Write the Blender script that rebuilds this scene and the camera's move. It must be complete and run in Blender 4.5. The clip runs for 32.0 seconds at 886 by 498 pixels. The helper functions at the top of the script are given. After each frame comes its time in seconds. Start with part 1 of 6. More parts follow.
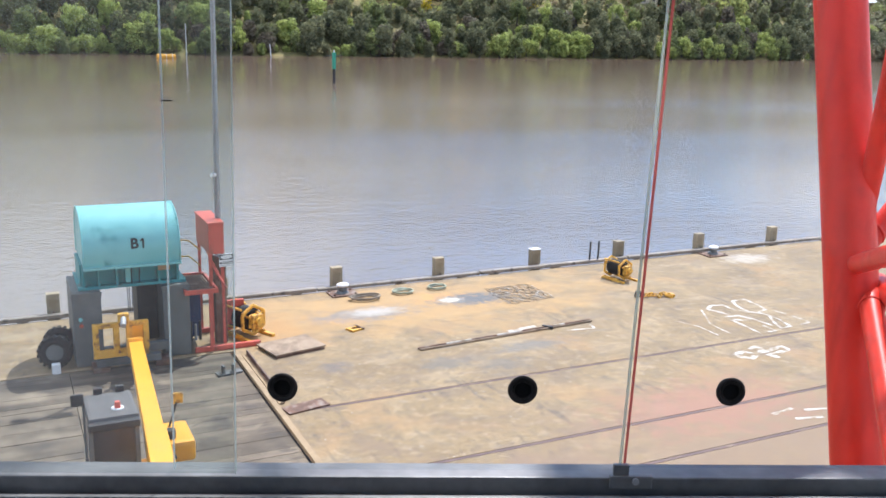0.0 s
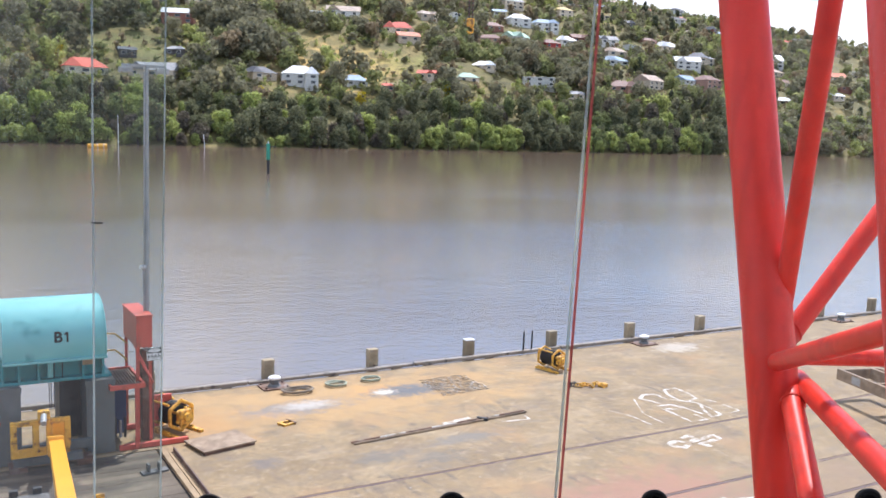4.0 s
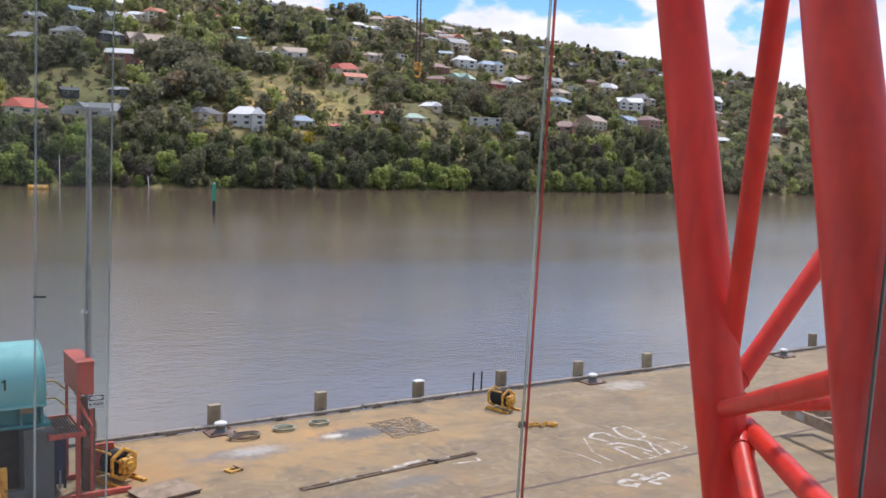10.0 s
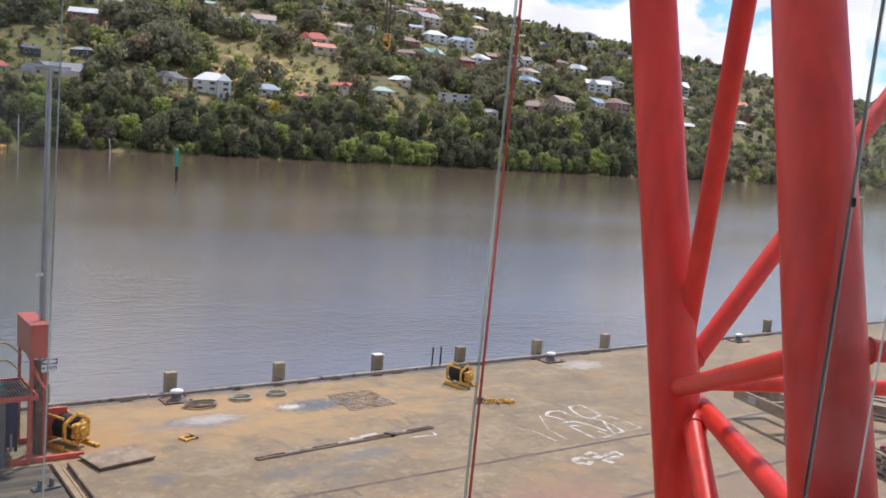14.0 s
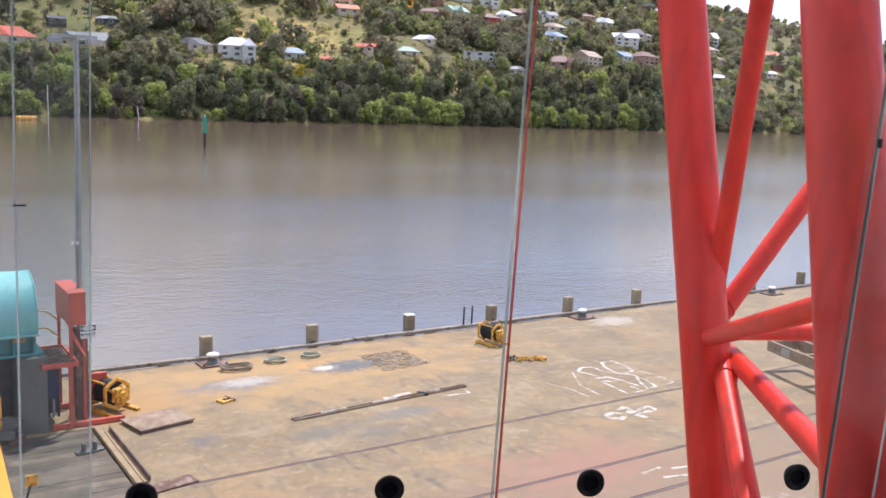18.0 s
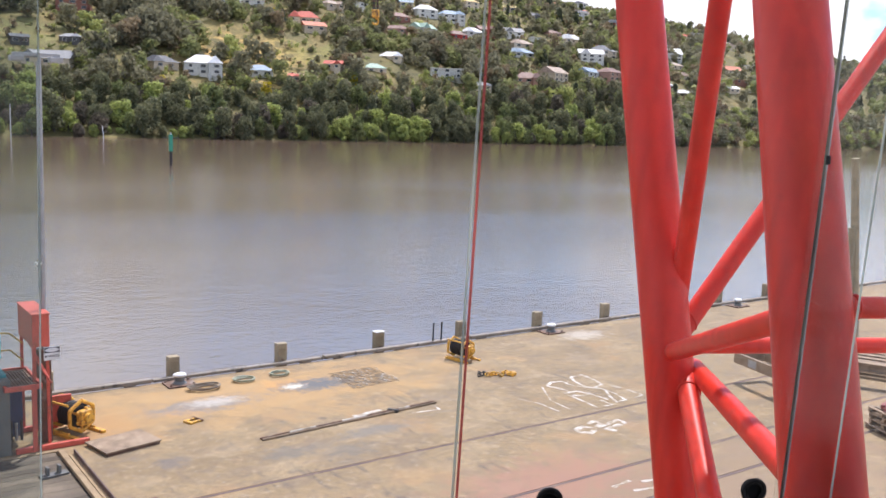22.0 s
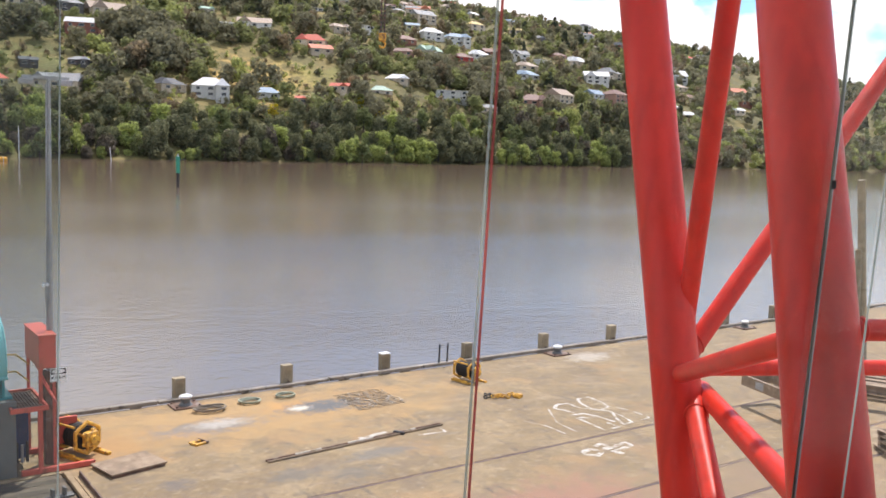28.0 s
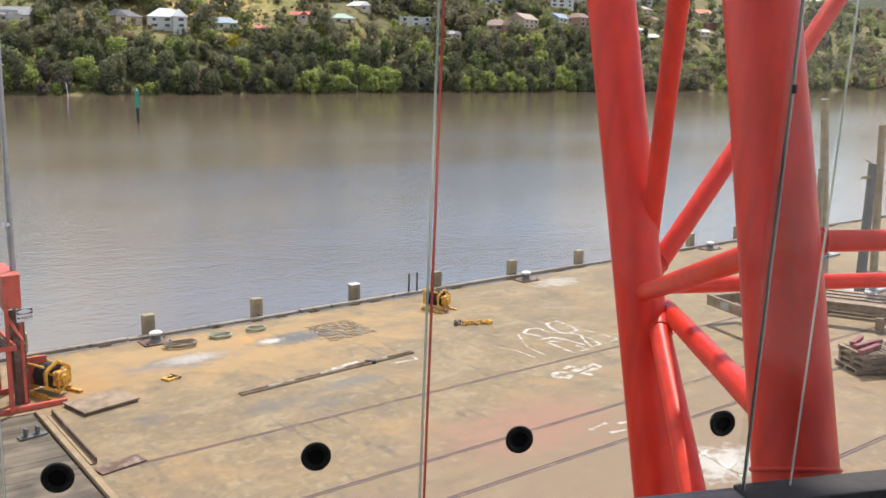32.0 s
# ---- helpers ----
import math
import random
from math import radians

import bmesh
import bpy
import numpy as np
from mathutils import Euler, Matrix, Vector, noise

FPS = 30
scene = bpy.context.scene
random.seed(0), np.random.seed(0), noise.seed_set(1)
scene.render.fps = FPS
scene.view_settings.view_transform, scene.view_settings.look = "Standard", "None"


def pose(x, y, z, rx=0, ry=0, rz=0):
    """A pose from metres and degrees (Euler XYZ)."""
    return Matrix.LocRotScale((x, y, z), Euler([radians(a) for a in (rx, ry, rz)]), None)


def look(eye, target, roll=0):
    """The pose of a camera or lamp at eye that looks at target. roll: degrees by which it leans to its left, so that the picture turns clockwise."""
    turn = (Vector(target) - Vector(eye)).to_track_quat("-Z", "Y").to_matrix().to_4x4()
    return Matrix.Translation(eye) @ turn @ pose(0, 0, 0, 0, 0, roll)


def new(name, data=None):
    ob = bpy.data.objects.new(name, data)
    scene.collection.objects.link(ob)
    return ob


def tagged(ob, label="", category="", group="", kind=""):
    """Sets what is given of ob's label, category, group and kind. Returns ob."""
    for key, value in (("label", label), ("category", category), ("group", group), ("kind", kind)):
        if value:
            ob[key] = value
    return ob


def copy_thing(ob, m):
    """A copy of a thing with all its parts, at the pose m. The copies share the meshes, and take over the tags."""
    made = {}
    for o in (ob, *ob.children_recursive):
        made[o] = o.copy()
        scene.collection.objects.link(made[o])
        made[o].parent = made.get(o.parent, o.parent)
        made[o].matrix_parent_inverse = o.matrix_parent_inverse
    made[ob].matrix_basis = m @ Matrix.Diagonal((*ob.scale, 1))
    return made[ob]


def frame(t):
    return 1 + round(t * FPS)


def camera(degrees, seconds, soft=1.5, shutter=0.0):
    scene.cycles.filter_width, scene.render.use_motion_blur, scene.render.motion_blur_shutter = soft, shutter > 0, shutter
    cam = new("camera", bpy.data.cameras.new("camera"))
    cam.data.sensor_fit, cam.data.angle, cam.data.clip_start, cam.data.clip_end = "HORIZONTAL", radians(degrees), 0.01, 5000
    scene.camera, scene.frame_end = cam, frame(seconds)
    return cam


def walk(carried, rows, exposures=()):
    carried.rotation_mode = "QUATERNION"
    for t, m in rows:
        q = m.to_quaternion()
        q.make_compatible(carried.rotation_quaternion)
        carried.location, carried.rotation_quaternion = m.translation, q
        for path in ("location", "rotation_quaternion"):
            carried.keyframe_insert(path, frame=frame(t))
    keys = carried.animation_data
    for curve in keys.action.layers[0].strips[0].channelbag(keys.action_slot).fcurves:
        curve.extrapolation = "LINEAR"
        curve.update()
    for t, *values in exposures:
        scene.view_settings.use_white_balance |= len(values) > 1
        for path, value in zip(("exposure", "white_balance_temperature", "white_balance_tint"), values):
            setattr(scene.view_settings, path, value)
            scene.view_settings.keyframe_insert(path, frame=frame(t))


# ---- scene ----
cam = camera(51.25, 32.0, soft=1.6)

PATH = [
    (0, -0.011, 0.023, 8.425, 76.79, -1.24, -25.55),
    (0.5, -0.010, 0.008, 8.427, 78.51, -1.94, -25.08),
    (1, 0.018, 0.017, 8.440, 79.38, -1.60, -27.66),
    (1.5, 0.014, 0.014, 8.444, 79.51, -1.34, -29.43),
    (2, 0.002, 0.011, 8.446, 79.72, -2.30, -29.54),
    (2.5, -0.007, 0.008, 8.459, 80.70, -2.44, -29.60),
    (3, -0.013, 0.000, 8.466, 81.57, -2.11, -29.55),
    (3.5, -0.017, -0.007, 8.473, 82.18, -1.86, -29.56),
    (5.5, -0.016, -0.001, 8.499, 83.12, -1.73, -30.24),
    (6, -0.001, -0.001, 8.535, 85.77, -0.44, -32.33),
    (6.5, 0.004, 0.004, 8.558, 87.15, 0.56, -33.13),
    (7, -0.004, -0.002, 8.563, 88.09, 0.58, -33.40),
    (7.5, -0.006, 0.013, 8.540, 87.30, -1.14, -32.76),
    (8, -0.016, -0.000, 8.553, 87.22, -1.31, -33.08),
    (8.5, -0.006, 0.010, 8.544, 87.14, -1.37, -33.10),
    (9, -0.007, 0.008, 8.534, 86.38, -1.43, -32.83),
    (9.5, -0.022, 0.000, 8.533, 85.43, -1.31, -33.09),
    (10, -0.017, 0.013, 8.521, 84.99, -1.60, -32.84),
    (10.5, -0.012, 0.018, 8.523, 85.03, -1.88, -32.71),
    (11, -0.020, 0.019, 8.520, 85.08, -2.21, -32.59),
    (11.5, -0.040, 0.009, 8.522, 85.09, -2.52, -32.62),
    (12, -0.041, 0.005, 8.518, 84.99, -3.01, -32.56),
    (12.5, -0.003, 0.030, 8.506, 84.20, -4.14, -34.67),
    (13, -0.003, 0.022, 8.503, 83.80, -4.06, -34.59),
    (13.5, 0.006, 0.033, 8.498, 83.41, -3.96, -34.99),
    (15.5, 0.002, 0.008, 8.500, 84.47, -2.89, -34.18),
    (16, -0.003, 0.003, 8.500, 84.30, -2.80, -33.80),
    (16.5, -0.003, 0.008, 8.498, 82.86, -2.61, -32.78),
    (17, -0.002, 0.006, 8.501, 82.25, -2.49, -32.74),
    (17.5, -0.008, -0.002, 8.499, 81.84, -2.20, -32.66),
    (18, -0.005, 0.006, 8.487, 81.02, -2.20, -33.27),
    (18.5, -0.000, 0.007, 8.488, 80.87, -1.88, -33.54),
    (19, -0.010, 0.005, 8.490, 80.76, -2.28, -33.63),
    (19.5, -0.004, -0.012, 8.487, 80.68, -2.20, -33.99),
    (20, -0.006, -0.024, 8.487, 81.14, -1.16, -34.03),
    (20.5, 0.012, -0.032, 8.494, 82.99, -0.20, -32.65),
    (21, 0.027, 0.002, 8.482, 81.00, -1.00, -35.54),
    (21.5, 0.008, -0.008, 8.495, 81.74, -1.80, -35.28),
    (22, 0.013, -0.006, 8.494, 82.08, -1.87, -35.25),
    (22.5, 0.004, -0.014, 8.498, 82.23, -1.85, -35.25),
    (23, 0.004, -0.018, 8.500, 82.63, -1.56, -35.23),
    (23.5, 0.000, -0.018, 8.501, 82.73, -1.53, -35.26),
    (24, -0.000, -0.012, 8.502, 82.87, -1.70, -35.07),
    (24.5, 0.003, -0.013, 8.504, 82.93, -1.74, -35.07),
    (25, -0.001, -0.018, 8.502, 82.97, -1.76, -35.12),
    (25.5, 0.000, -0.018, 8.502, 82.96, -1.75, -35.09),
    (27.5, -0.006, -0.023, 8.499, 83.17, -1.61, -35.12),
    (28, -0.007, -0.019, 8.500, 83.40, -1.84, -34.89),
    (28.5, -0.009, -0.022, 8.500, 83.16, -1.80, -34.90),
    (29, -0.009, -0.023, 8.498, 83.19, -1.83, -34.81),
    (29.5, -0.009, -0.024, 8.501, 83.11, -1.58, -34.82),
    (30, -0.008, -0.019, 8.499, 83.25, -1.56, -34.80),
    (30.5, -0.005, -0.017, 8.498, 83.29, -1.76, -34.57),
    (31, 0.002, -0.010, 8.482, 81.63, -1.76, -35.69),
    (31.5, 0.034, 0.004, 8.463, 78.80, -1.45, -36.52),
    (32, 0.042, 0.003, 8.472, 79.08, -0.64, -37.06),
]
EXPOSURES = [(0.0, 0.94, 6080, 16.5), (3.5, 0.83, 6100, 19), (5.5, 0.52, 6120, 20.5), (6.5, 0.07, 6180, 17), (9.0, 0.17, 6230, 20.5), (13.0, 0.22, 6280, 21.5), (16.0, 0.36, 6280, 22), (19.0, 0.75, 6300, 22.5), (23.0, 0.62, 6430, 21.5), (25.5, 0.58, 6520, 21), (28.0, 0.59, 6700, 19), (30.0, 0.50, 6750, 16.5), (32.0, 0.60, 6800, 15.5)]
walk(cam, [(t, pose(x, y, z, rx, ry, rz)) for t, x, y, z, rx, ry, rz in PATH], EXPOSURES)

# ---- light ----
SUN_AZ, SUN_EL = 52.0, 58.0          # degrees from +y towards +x, and above the horizon
world = bpy.data.worlds.new("sky")
scene.world = world
world.use_nodes = True
wn, wl = world.node_tree.nodes, world.node_tree.links
wn.clear()
w_out = wn.new("ShaderNodeOutputWorld")
w_sky = wn.new("ShaderNodeTexSky")
w_sky.sky_type, w_sky.sun_disc = "NISHITA", False
w_sky.sun_elevation, w_sky.sun_rotation = radians(SUN_EL), radians(SUN_AZ)
w_sky.air_density, w_sky.dust_density, w_sky.ozone_density = 1.0, 0.1, 3.0
w_bg = wn.new("ShaderNodeBackground")
w_bg.inputs[1].default_value = 0.15
w_hue = wn.new("ShaderNodeHueSaturation")
w_hue.inputs["Saturation"].default_value, w_hue.inputs["Value"].default_value = 1.3, 0.9
wl.new(w_sky.outputs[0], w_hue.inputs["Color"])
wl.new(w_hue.outputs[0], w_bg.inputs[0])
# fair-weather cumulus: heaped low over the hill, broken overhead
w_co = wn.new("ShaderNodeTexCoord")
w_sep = wn.new("ShaderNodeSeparateXYZ")
wl.new(w_co.outputs["Generated"], w_sep.inputs[0])
w_map = wn.new("ShaderNodeMapping")
w_map.inputs["Location"].default_value, w_map.inputs["Scale"].default_value = (3.1, 7.4, 0.0), (1.0, 1.0, 2.0)
wl.new(w_co.outputs["Generated"], w_map.inputs[0])
w_noise = wn.new("ShaderNodeTexNoise")
w_noise.inputs["Scale"].default_value, w_noise.inputs["Detail"].default_value = 8.0, 10.0
w_noise.inputs["Roughness"].default_value = 0.54
wl.new(w_map.outputs[0], w_noise.inputs["Vector"])
w_mask = wn.new("ShaderNodeValToRGB")
w_mask.color_ramp.elements[0].position, w_mask.color_ramp.elements[1].position = 0.495, 0.56
w_low = wn.new("ShaderNodeMapRange")      # heaped clouds low over the hill, fewer overhead
w_low.inputs["From Min"].default_value, w_low.inputs["From Max"].default_value = 0.13, 0.24
w_low.inputs["To Min"].default_value, w_low.inputs["To Max"].default_value = 0.125, -0.06
wl.new(w_sep.outputs[2], w_low.inputs["Value"])
w_sum = wn.new("ShaderNodeMath"); w_sum.operation = "ADD"
wl.new(w_noise.outputs["Fac"], w_sum.inputs[0]); wl.new(w_low.outputs[0], w_sum.inputs[1])
# a wide blue opening in the cloud up the river
w_dot = wn.new("ShaderNodeVectorMath"); w_dot.operation = "DOT_PRODUCT"
w_dot.inputs[1].default_value = (math.sin(radians(34)) * math.cos(radians(23)), math.cos(radians(34)) * math.cos(radians(23)), math.sin(radians(23)))
wl.new(w_co.outputs["Generated"], w_dot.inputs[0])
w_gap = wn.new("ShaderNodeMapRange")
w_gap.inputs["From Min"].default_value, w_gap.inputs["From Max"].default_value = 0.952, 0.985
w_gap.inputs["To Min"].default_value, w_gap.inputs["To Max"].default_value = 0.0, -0.16
wl.new(w_dot.outputs["Value"], w_gap.inputs["Value"])
w_sum2 = wn.new("ShaderNodeMath"); w_sum2.operation = "ADD"
wl.new(w_sum.outputs[0], w_sum2.inputs[0]); wl.new(w_gap.outputs[0], w_sum2.inputs[1])
# and a broad bank of cloud down the river
w_bank = wn.new("ShaderNodeVectorMath"); w_bank.operation = "DOT_PRODUCT"
w_bank.inputs[1].default_value = (math.sin(radians(-22)) * math.cos(radians(34)), math.cos(radians(-22)) * math.cos(radians(34)), math.sin(radians(34)))
wl.new(w_co.outputs["Generated"], w_bank.inputs[0])
w_more = wn.new("ShaderNodeMapRange")
w_more.inputs["From Min"].default_value, w_more.inputs["From Max"].default_value = 0.78, 0.92
w_more.inputs["To Min"].default_value, w_more.inputs["To Max"].default_value = 0.0, 0.13
wl.new(w_bank.outputs["Value"], w_more.inputs["Value"])
w_sum3 = wn.new("ShaderNodeMath"); w_sum3.operation = "ADD"
wl.new(w_sum2.outputs[0], w_sum3.inputs[0]); wl.new(w_more.outputs[0], w_sum3.inputs[1])
w_high = wn.new("ShaderNodeMapRange")     # more broken cloud overhead
w_high.inputs["From Min"].default_value, w_high.inputs["From Max"].default_value = 0.30, 0.50
w_high.inputs["To Min"].default_value, w_high.inputs["To Max"].default_value = 0.0, 0.10
wl.new(w_sep.outputs[2], w_high.inputs["Value"])
w_sum4 = wn.new("ShaderNodeMath"); w_sum4.operation = "ADD"
wl.new(w_sum3.outputs[0], w_sum4.inputs[0]); wl.new(w_high.outputs[0], w_sum4.inputs[1])
wl.new(w_sum4.outputs[0], w_mask.inputs[0])
w_n2 = wn.new("ShaderNodeTexNoise")
w_n2.inputs["Scale"].default_value, w_n2.inputs["Detail"].default_value = 6.0, 7.0
wl.new(w_map.outputs[0], w_n2.inputs["Vector"])
w_cr = wn.new("ShaderNodeValToRGB")
w_cr.color_ramp.elements[0].position, w_cr.color_ramp.elements[1].position = 0.3, 0.62
w_cr.color_ramp.elements[0].color, w_cr.color_ramp.elements[1].color = (0.62, 0.66, 0.74, 1), (1.0, 1.0, 1.0, 1)
wl.new(w_n2.outputs["Fac"], w_cr.inputs[0])
w_cl = wn.new("ShaderNodeBackground")
w_cl.inputs[1].default_value = 1.05
wl.new(w_cr.outputs[0], w_cl.inputs[0])
w_mix = wn.new("ShaderNodeMixShader")
wl.new(w_mask.outputs[0], w_mix.inputs[0]); wl.new(w_bg.outputs[0], w_mix.inputs[1]); wl.new(w_cl.outputs[0], w_mix.inputs[2])
wl.new(w_mix.outputs[0], w_out.inputs[0])

sun_data = bpy.data.lights.new("sun", "SUN")
sun_data.energy, sun_data.angle, sun_data.color = 3.4, radians(0.6), (1.0, 0.965, 0.91)
sun = new("sun", sun_data)
sun_dir = Vector((math.sin(radians(SUN_AZ)) * math.cos(radians(SUN_EL)), math.cos(radians(SUN_AZ)) * math.cos(radians(SUN_EL)), math.sin(radians(SUN_EL))))
sun.matrix_basis = look(sun_dir * 60 + Vector((10, 20, 0)), (10, 20, 0))


# ---- materials ----
def material(name, colours, scale=4.0, detail=6.0, rough=0.7, metal=0.0, bump=0.15, fine=40.0, spread=0.25, random_tint=0.0, island=0.0, spec=0.5, space="Object", dirt=None, dirt_scale=1.0, dirt_at=0.62):
    """A surface of two or three colours blended by coarse and fine noise, with relief and, where given, a second layer of dirt."""
    m = bpy.data.materials.new(name)
    m.use_nodes = True
    nt = m.node_tree
    n, l = nt.nodes, nt.links
    bsdf = n["Principled BSDF"]
    bsdf.inputs["Metallic"].default_value = metal
    bsdf.inputs["Specular IOR Level"].default_value = spec
    co = n.new("ShaderNodeTexCoord")
    if space == "World":
        geo = n.new("ShaderNodeNewGeometry")
        src = geo.outputs["Position"]
    else:
        src = co.outputs["Object"]
    n1 = n.new("ShaderNodeTexNoise")
    n1.inputs["Scale"].default_value, n1.inputs["Detail"].default_value = scale, detail
    l.new(src, n1.inputs["Vector"])
    n2 = n.new("ShaderNodeTexNoise")
    n2.inputs["Scale"].default_value, n2.inputs["Detail"].default_value = fine, 4.0
    l.new(src, n2.inputs["Vector"])
    mixf = n.new("ShaderNodeMath"); mixf.operation = "MULTIPLY_ADD"
    mixf.inputs[1].default_value = 0.35
    l.new(n2.outputs["Fac"], mixf.inputs[0])
    sc = n.new("ShaderNodeMath"); sc.operation = "MULTIPLY"; sc.inputs[1].default_value = 0.65
    l.new(n1.outputs["Fac"], sc.inputs[0])
    l.new(sc.outputs[0], mixf.inputs[2])
    ramp = n.new("ShaderNodeValToRGB")
    el = ramp.color_ramp.elements
    lo, hi = 0.5 - spread * 0.6, 0.5 + spread * 0.6
    el[0].position, el[1].position = lo, hi
    el[0].color, el[1].color = (*colours[0], 1), (*colours[-1], 1)
    if len(colours) == 3:
        e = el.new(0.5)
        e.color = (*colours[1], 1)
    l.new(mixf.outputs[0], ramp.inputs[0])
    col = ramp.outputs[0]
    if random_tint or island:
        hsv = n.new("ShaderNodeHueSaturation")
        mr = n.new("ShaderNodeMapRange")
        amount = random_tint or island
        mr.inputs["To Min"].default_value, mr.inputs["To Max"].default_value = 1 - amount, 1 + amount
        if random_tint:
            oi = n.new("ShaderNodeObjectInfo")
            l.new(oi.outputs["Random"], mr.inputs["Value"])
        else:
            gi = n.new("ShaderNodeNewGeometry")
            l.new(gi.outputs["Random Per Island"], mr.inputs["Value"])
        l.new(mr.outputs[0], hsv.inputs["Value"])
        l.new(col, hsv.inputs["Color"])
        col = hsv.outputs[0]
    if dirt:
        n3 = n.new("ShaderNodeTexNoise")
        n3.inputs["Scale"].default_value, n3.inputs["Detail"].default_value, n3.inputs["Roughness"].default_value = dirt_scale, 8.0, 0.65
        l.new(src, n3.inputs["Vector"])
        dr = n.new("ShaderNodeValToRGB")
        dr.color_ramp.elements[0].position, dr.color_ramp.elements[1].position = dirt_at - 0.06, dirt_at + 0.08
        l.new(n3.outputs["Fac"], dr.inputs[0])
        mx = n.new("ShaderNodeMix"); mx.data_type = "RGBA"
        mx.inputs["B"].default_value = (*dirt, 1)
        l.new(dr.outputs[0], mx.inputs["Factor"])
        l.new(col, mx.inputs["A"])
        col = mx.outputs["Result"]
    l.new(col, bsdf.inputs["Base Color"])
    rr = n.new("ShaderNodeMapRange")
    rr.inputs["To Min"].default_value, rr.inputs["To Max"].default_value = max(rough - 0.12, 0.03), min(rough + 0.12, 1)
    l.new(n1.outputs["Fac"], rr.inputs["Value"])
    l.new(rr.outputs[0], bsdf.inputs["Roughness"])
    if bump:
        b = n.new("ShaderNodeBump")
        b.inputs["Strength"].default_value, b.inputs["Distance"].default_value = bump, 0.02
        l.new(n2.outputs["Fac"], b.inputs["Height"])
        l.new(b.outputs[0], bsdf.inputs["Normal"])
    return m


M_RED = material("red_gloss_paint", [(0.60, 0.027, 0.012), (0.67, 0.035, 0.016), (0.74, 0.050, 0.025)], scale=2.5, rough=0.40, spec=0.26, bump=0.02, fine=30, spread=0.4, dirt=(0.50, 0.04, 0.025), dirt_scale=9, dirt_at=0.66)
rn, rl = M_RED.node_tree.nodes, M_RED.node_tree.links
red_in = rn["Principled BSDF"].inputs["Base Color"]
streak_map = rn.new("ShaderNodeMapping")      # dirt runs and sky-reflection streaks along the tubes, both put into the paint colour
streak_map.inputs["Rotation"].default_value, streak_map.inputs["Scale"].default_value = (0.26, -0.07, 0.0), (22.0, 22.0, 0.35)
rl.new(rn.new("ShaderNodeNewGeometry").outputs["Position"], streak_map.inputs[0])
streak_noise = rn.new("ShaderNodeTexNoise")
streak_noise.inputs["Scale"].default_value, streak_noise.inputs["Detail"].default_value = 1.0, 4.0
rl.new(streak_map.outputs[0], streak_noise.inputs["Vector"])
streak_value = rn.new("ShaderNodeMapRange")
streak_value.inputs["From Min"].default_value, streak_value.inputs["From Max"].default_value = 0.3, 0.7
streak_value.inputs["To Min"].default_value, streak_value.inputs["To Max"].default_value = 0.80, 1.14
rl.new(streak_noise.outputs["Fac"], streak_value.inputs["Value"])
streak_hsv = rn.new("ShaderNodeHueSaturation")
rl.new(streak_value.outputs[0], streak_hsv.inputs["Value"]); rl.new(red_in.links[0].from_socket, streak_hsv.inputs["Color"])
rl.new(streak_hsv.outputs[0], red_in)
M_RED_OLD = material("weathered_red_paint", [(0.54, 0.085, 0.055), (0.66, 0.13, 0.085)], scale=5, rough=0.5, dirt=(0.22, 0.09, 0.05), dirt_scale=4, dirt_at=0.6)
M_TEAL = material("teal_paint", [(0.16, 0.44, 0.43), (0.24, 0.55, 0.54)], scale=1.2, rough=0.35, bump=0.03, dirt=(0.09, 0.30, 0.30), dirt_scale=2.5, dirt_at=0.62)
M_TEAL_DARK = material("dark_teal_paint", [(0.02, 0.20, 0.21), (0.05, 0.30, 0.31)], scale=3, rough=0.5, dirt=(0.10, 0.12, 0.09), dirt_scale=3, dirt_at=0.6)
M_GREY = material("grey_steel_paint", [(0.10, 0.105, 0.10), (0.17, 0.175, 0.165)], scale=2, rough=0.6, dirt=(0.20, 0.13, 0.08), dirt_scale=3, dirt_at=0.66)
M_DARK = material("dark_machinery", [(0.012, 0.012, 0.013), (0.04, 0.038, 0.036)], scale=5, rough=0.55)
M_RUBBER = material("black_rubber", [(0.018, 0.017, 0.016), (0.034, 0.032, 0.030)], scale=20, rough=0.75)
M_YELLOW = material("yellow_paint", [(0.80, 0.35, 0.02), (0.88, 0.42, 0.03)], scale=3, rough=0.4, bump=0.03, dirt=(0.50, 0.28, 0.03), dirt_scale=6, dirt_at=0.66)
M_YELLOW_OLD = material("worn_yellow_paint", [(0.66, 0.33, 0.035), (0.82, 0.46, 0.06)], scale=6, rough=0.55, dirt=(0.22, 0.11, 0.04), dirt_scale=9, dirt_at=0.56)
M_STEEL = material("galvanised_steel", [(0.30, 0.30, 0.295), (0.42, 0.42, 0.41)], scale=6, rough=0.55, metal=0.2, bump=0.05)
M_RUST = material("rusty_steel", [(0.09, 0.05, 0.035), (0.20, 0.11, 0.07)], scale=5, rough=0.8, dirt=(0.28, 0.22, 0.18), dirt_scale=4, dirt_at=0.58)
M_JOINT = material("worn_joint_steel", [(0.095, 0.062, 0.055), (0.175, 0.115, 0.10)], scale=3, rough=0.8, dirt=(0.27, 0.19, 0.13), dirt_scale=1.2, dirt_at=0.6)
M_WHITE = material("white_paint", [(0.70, 0.70, 0.68), (0.80, 0.80, 0.78)], scale=8, rough=0.5, bump=0.05)
M_BLUE = material("dark_blue_paint", [(0.012, 0.03, 0.10), (0.03, 0.06, 0.16)], scale=4, rough=0.5)
M_POST = material("weathered_timber", [(0.21, 0.165, 0.10), (0.31, 0.25, 0.16), (0.40, 0.335, 0.225)], scale=3, rough=0.85, bump=0.4, random_tint=0.18)
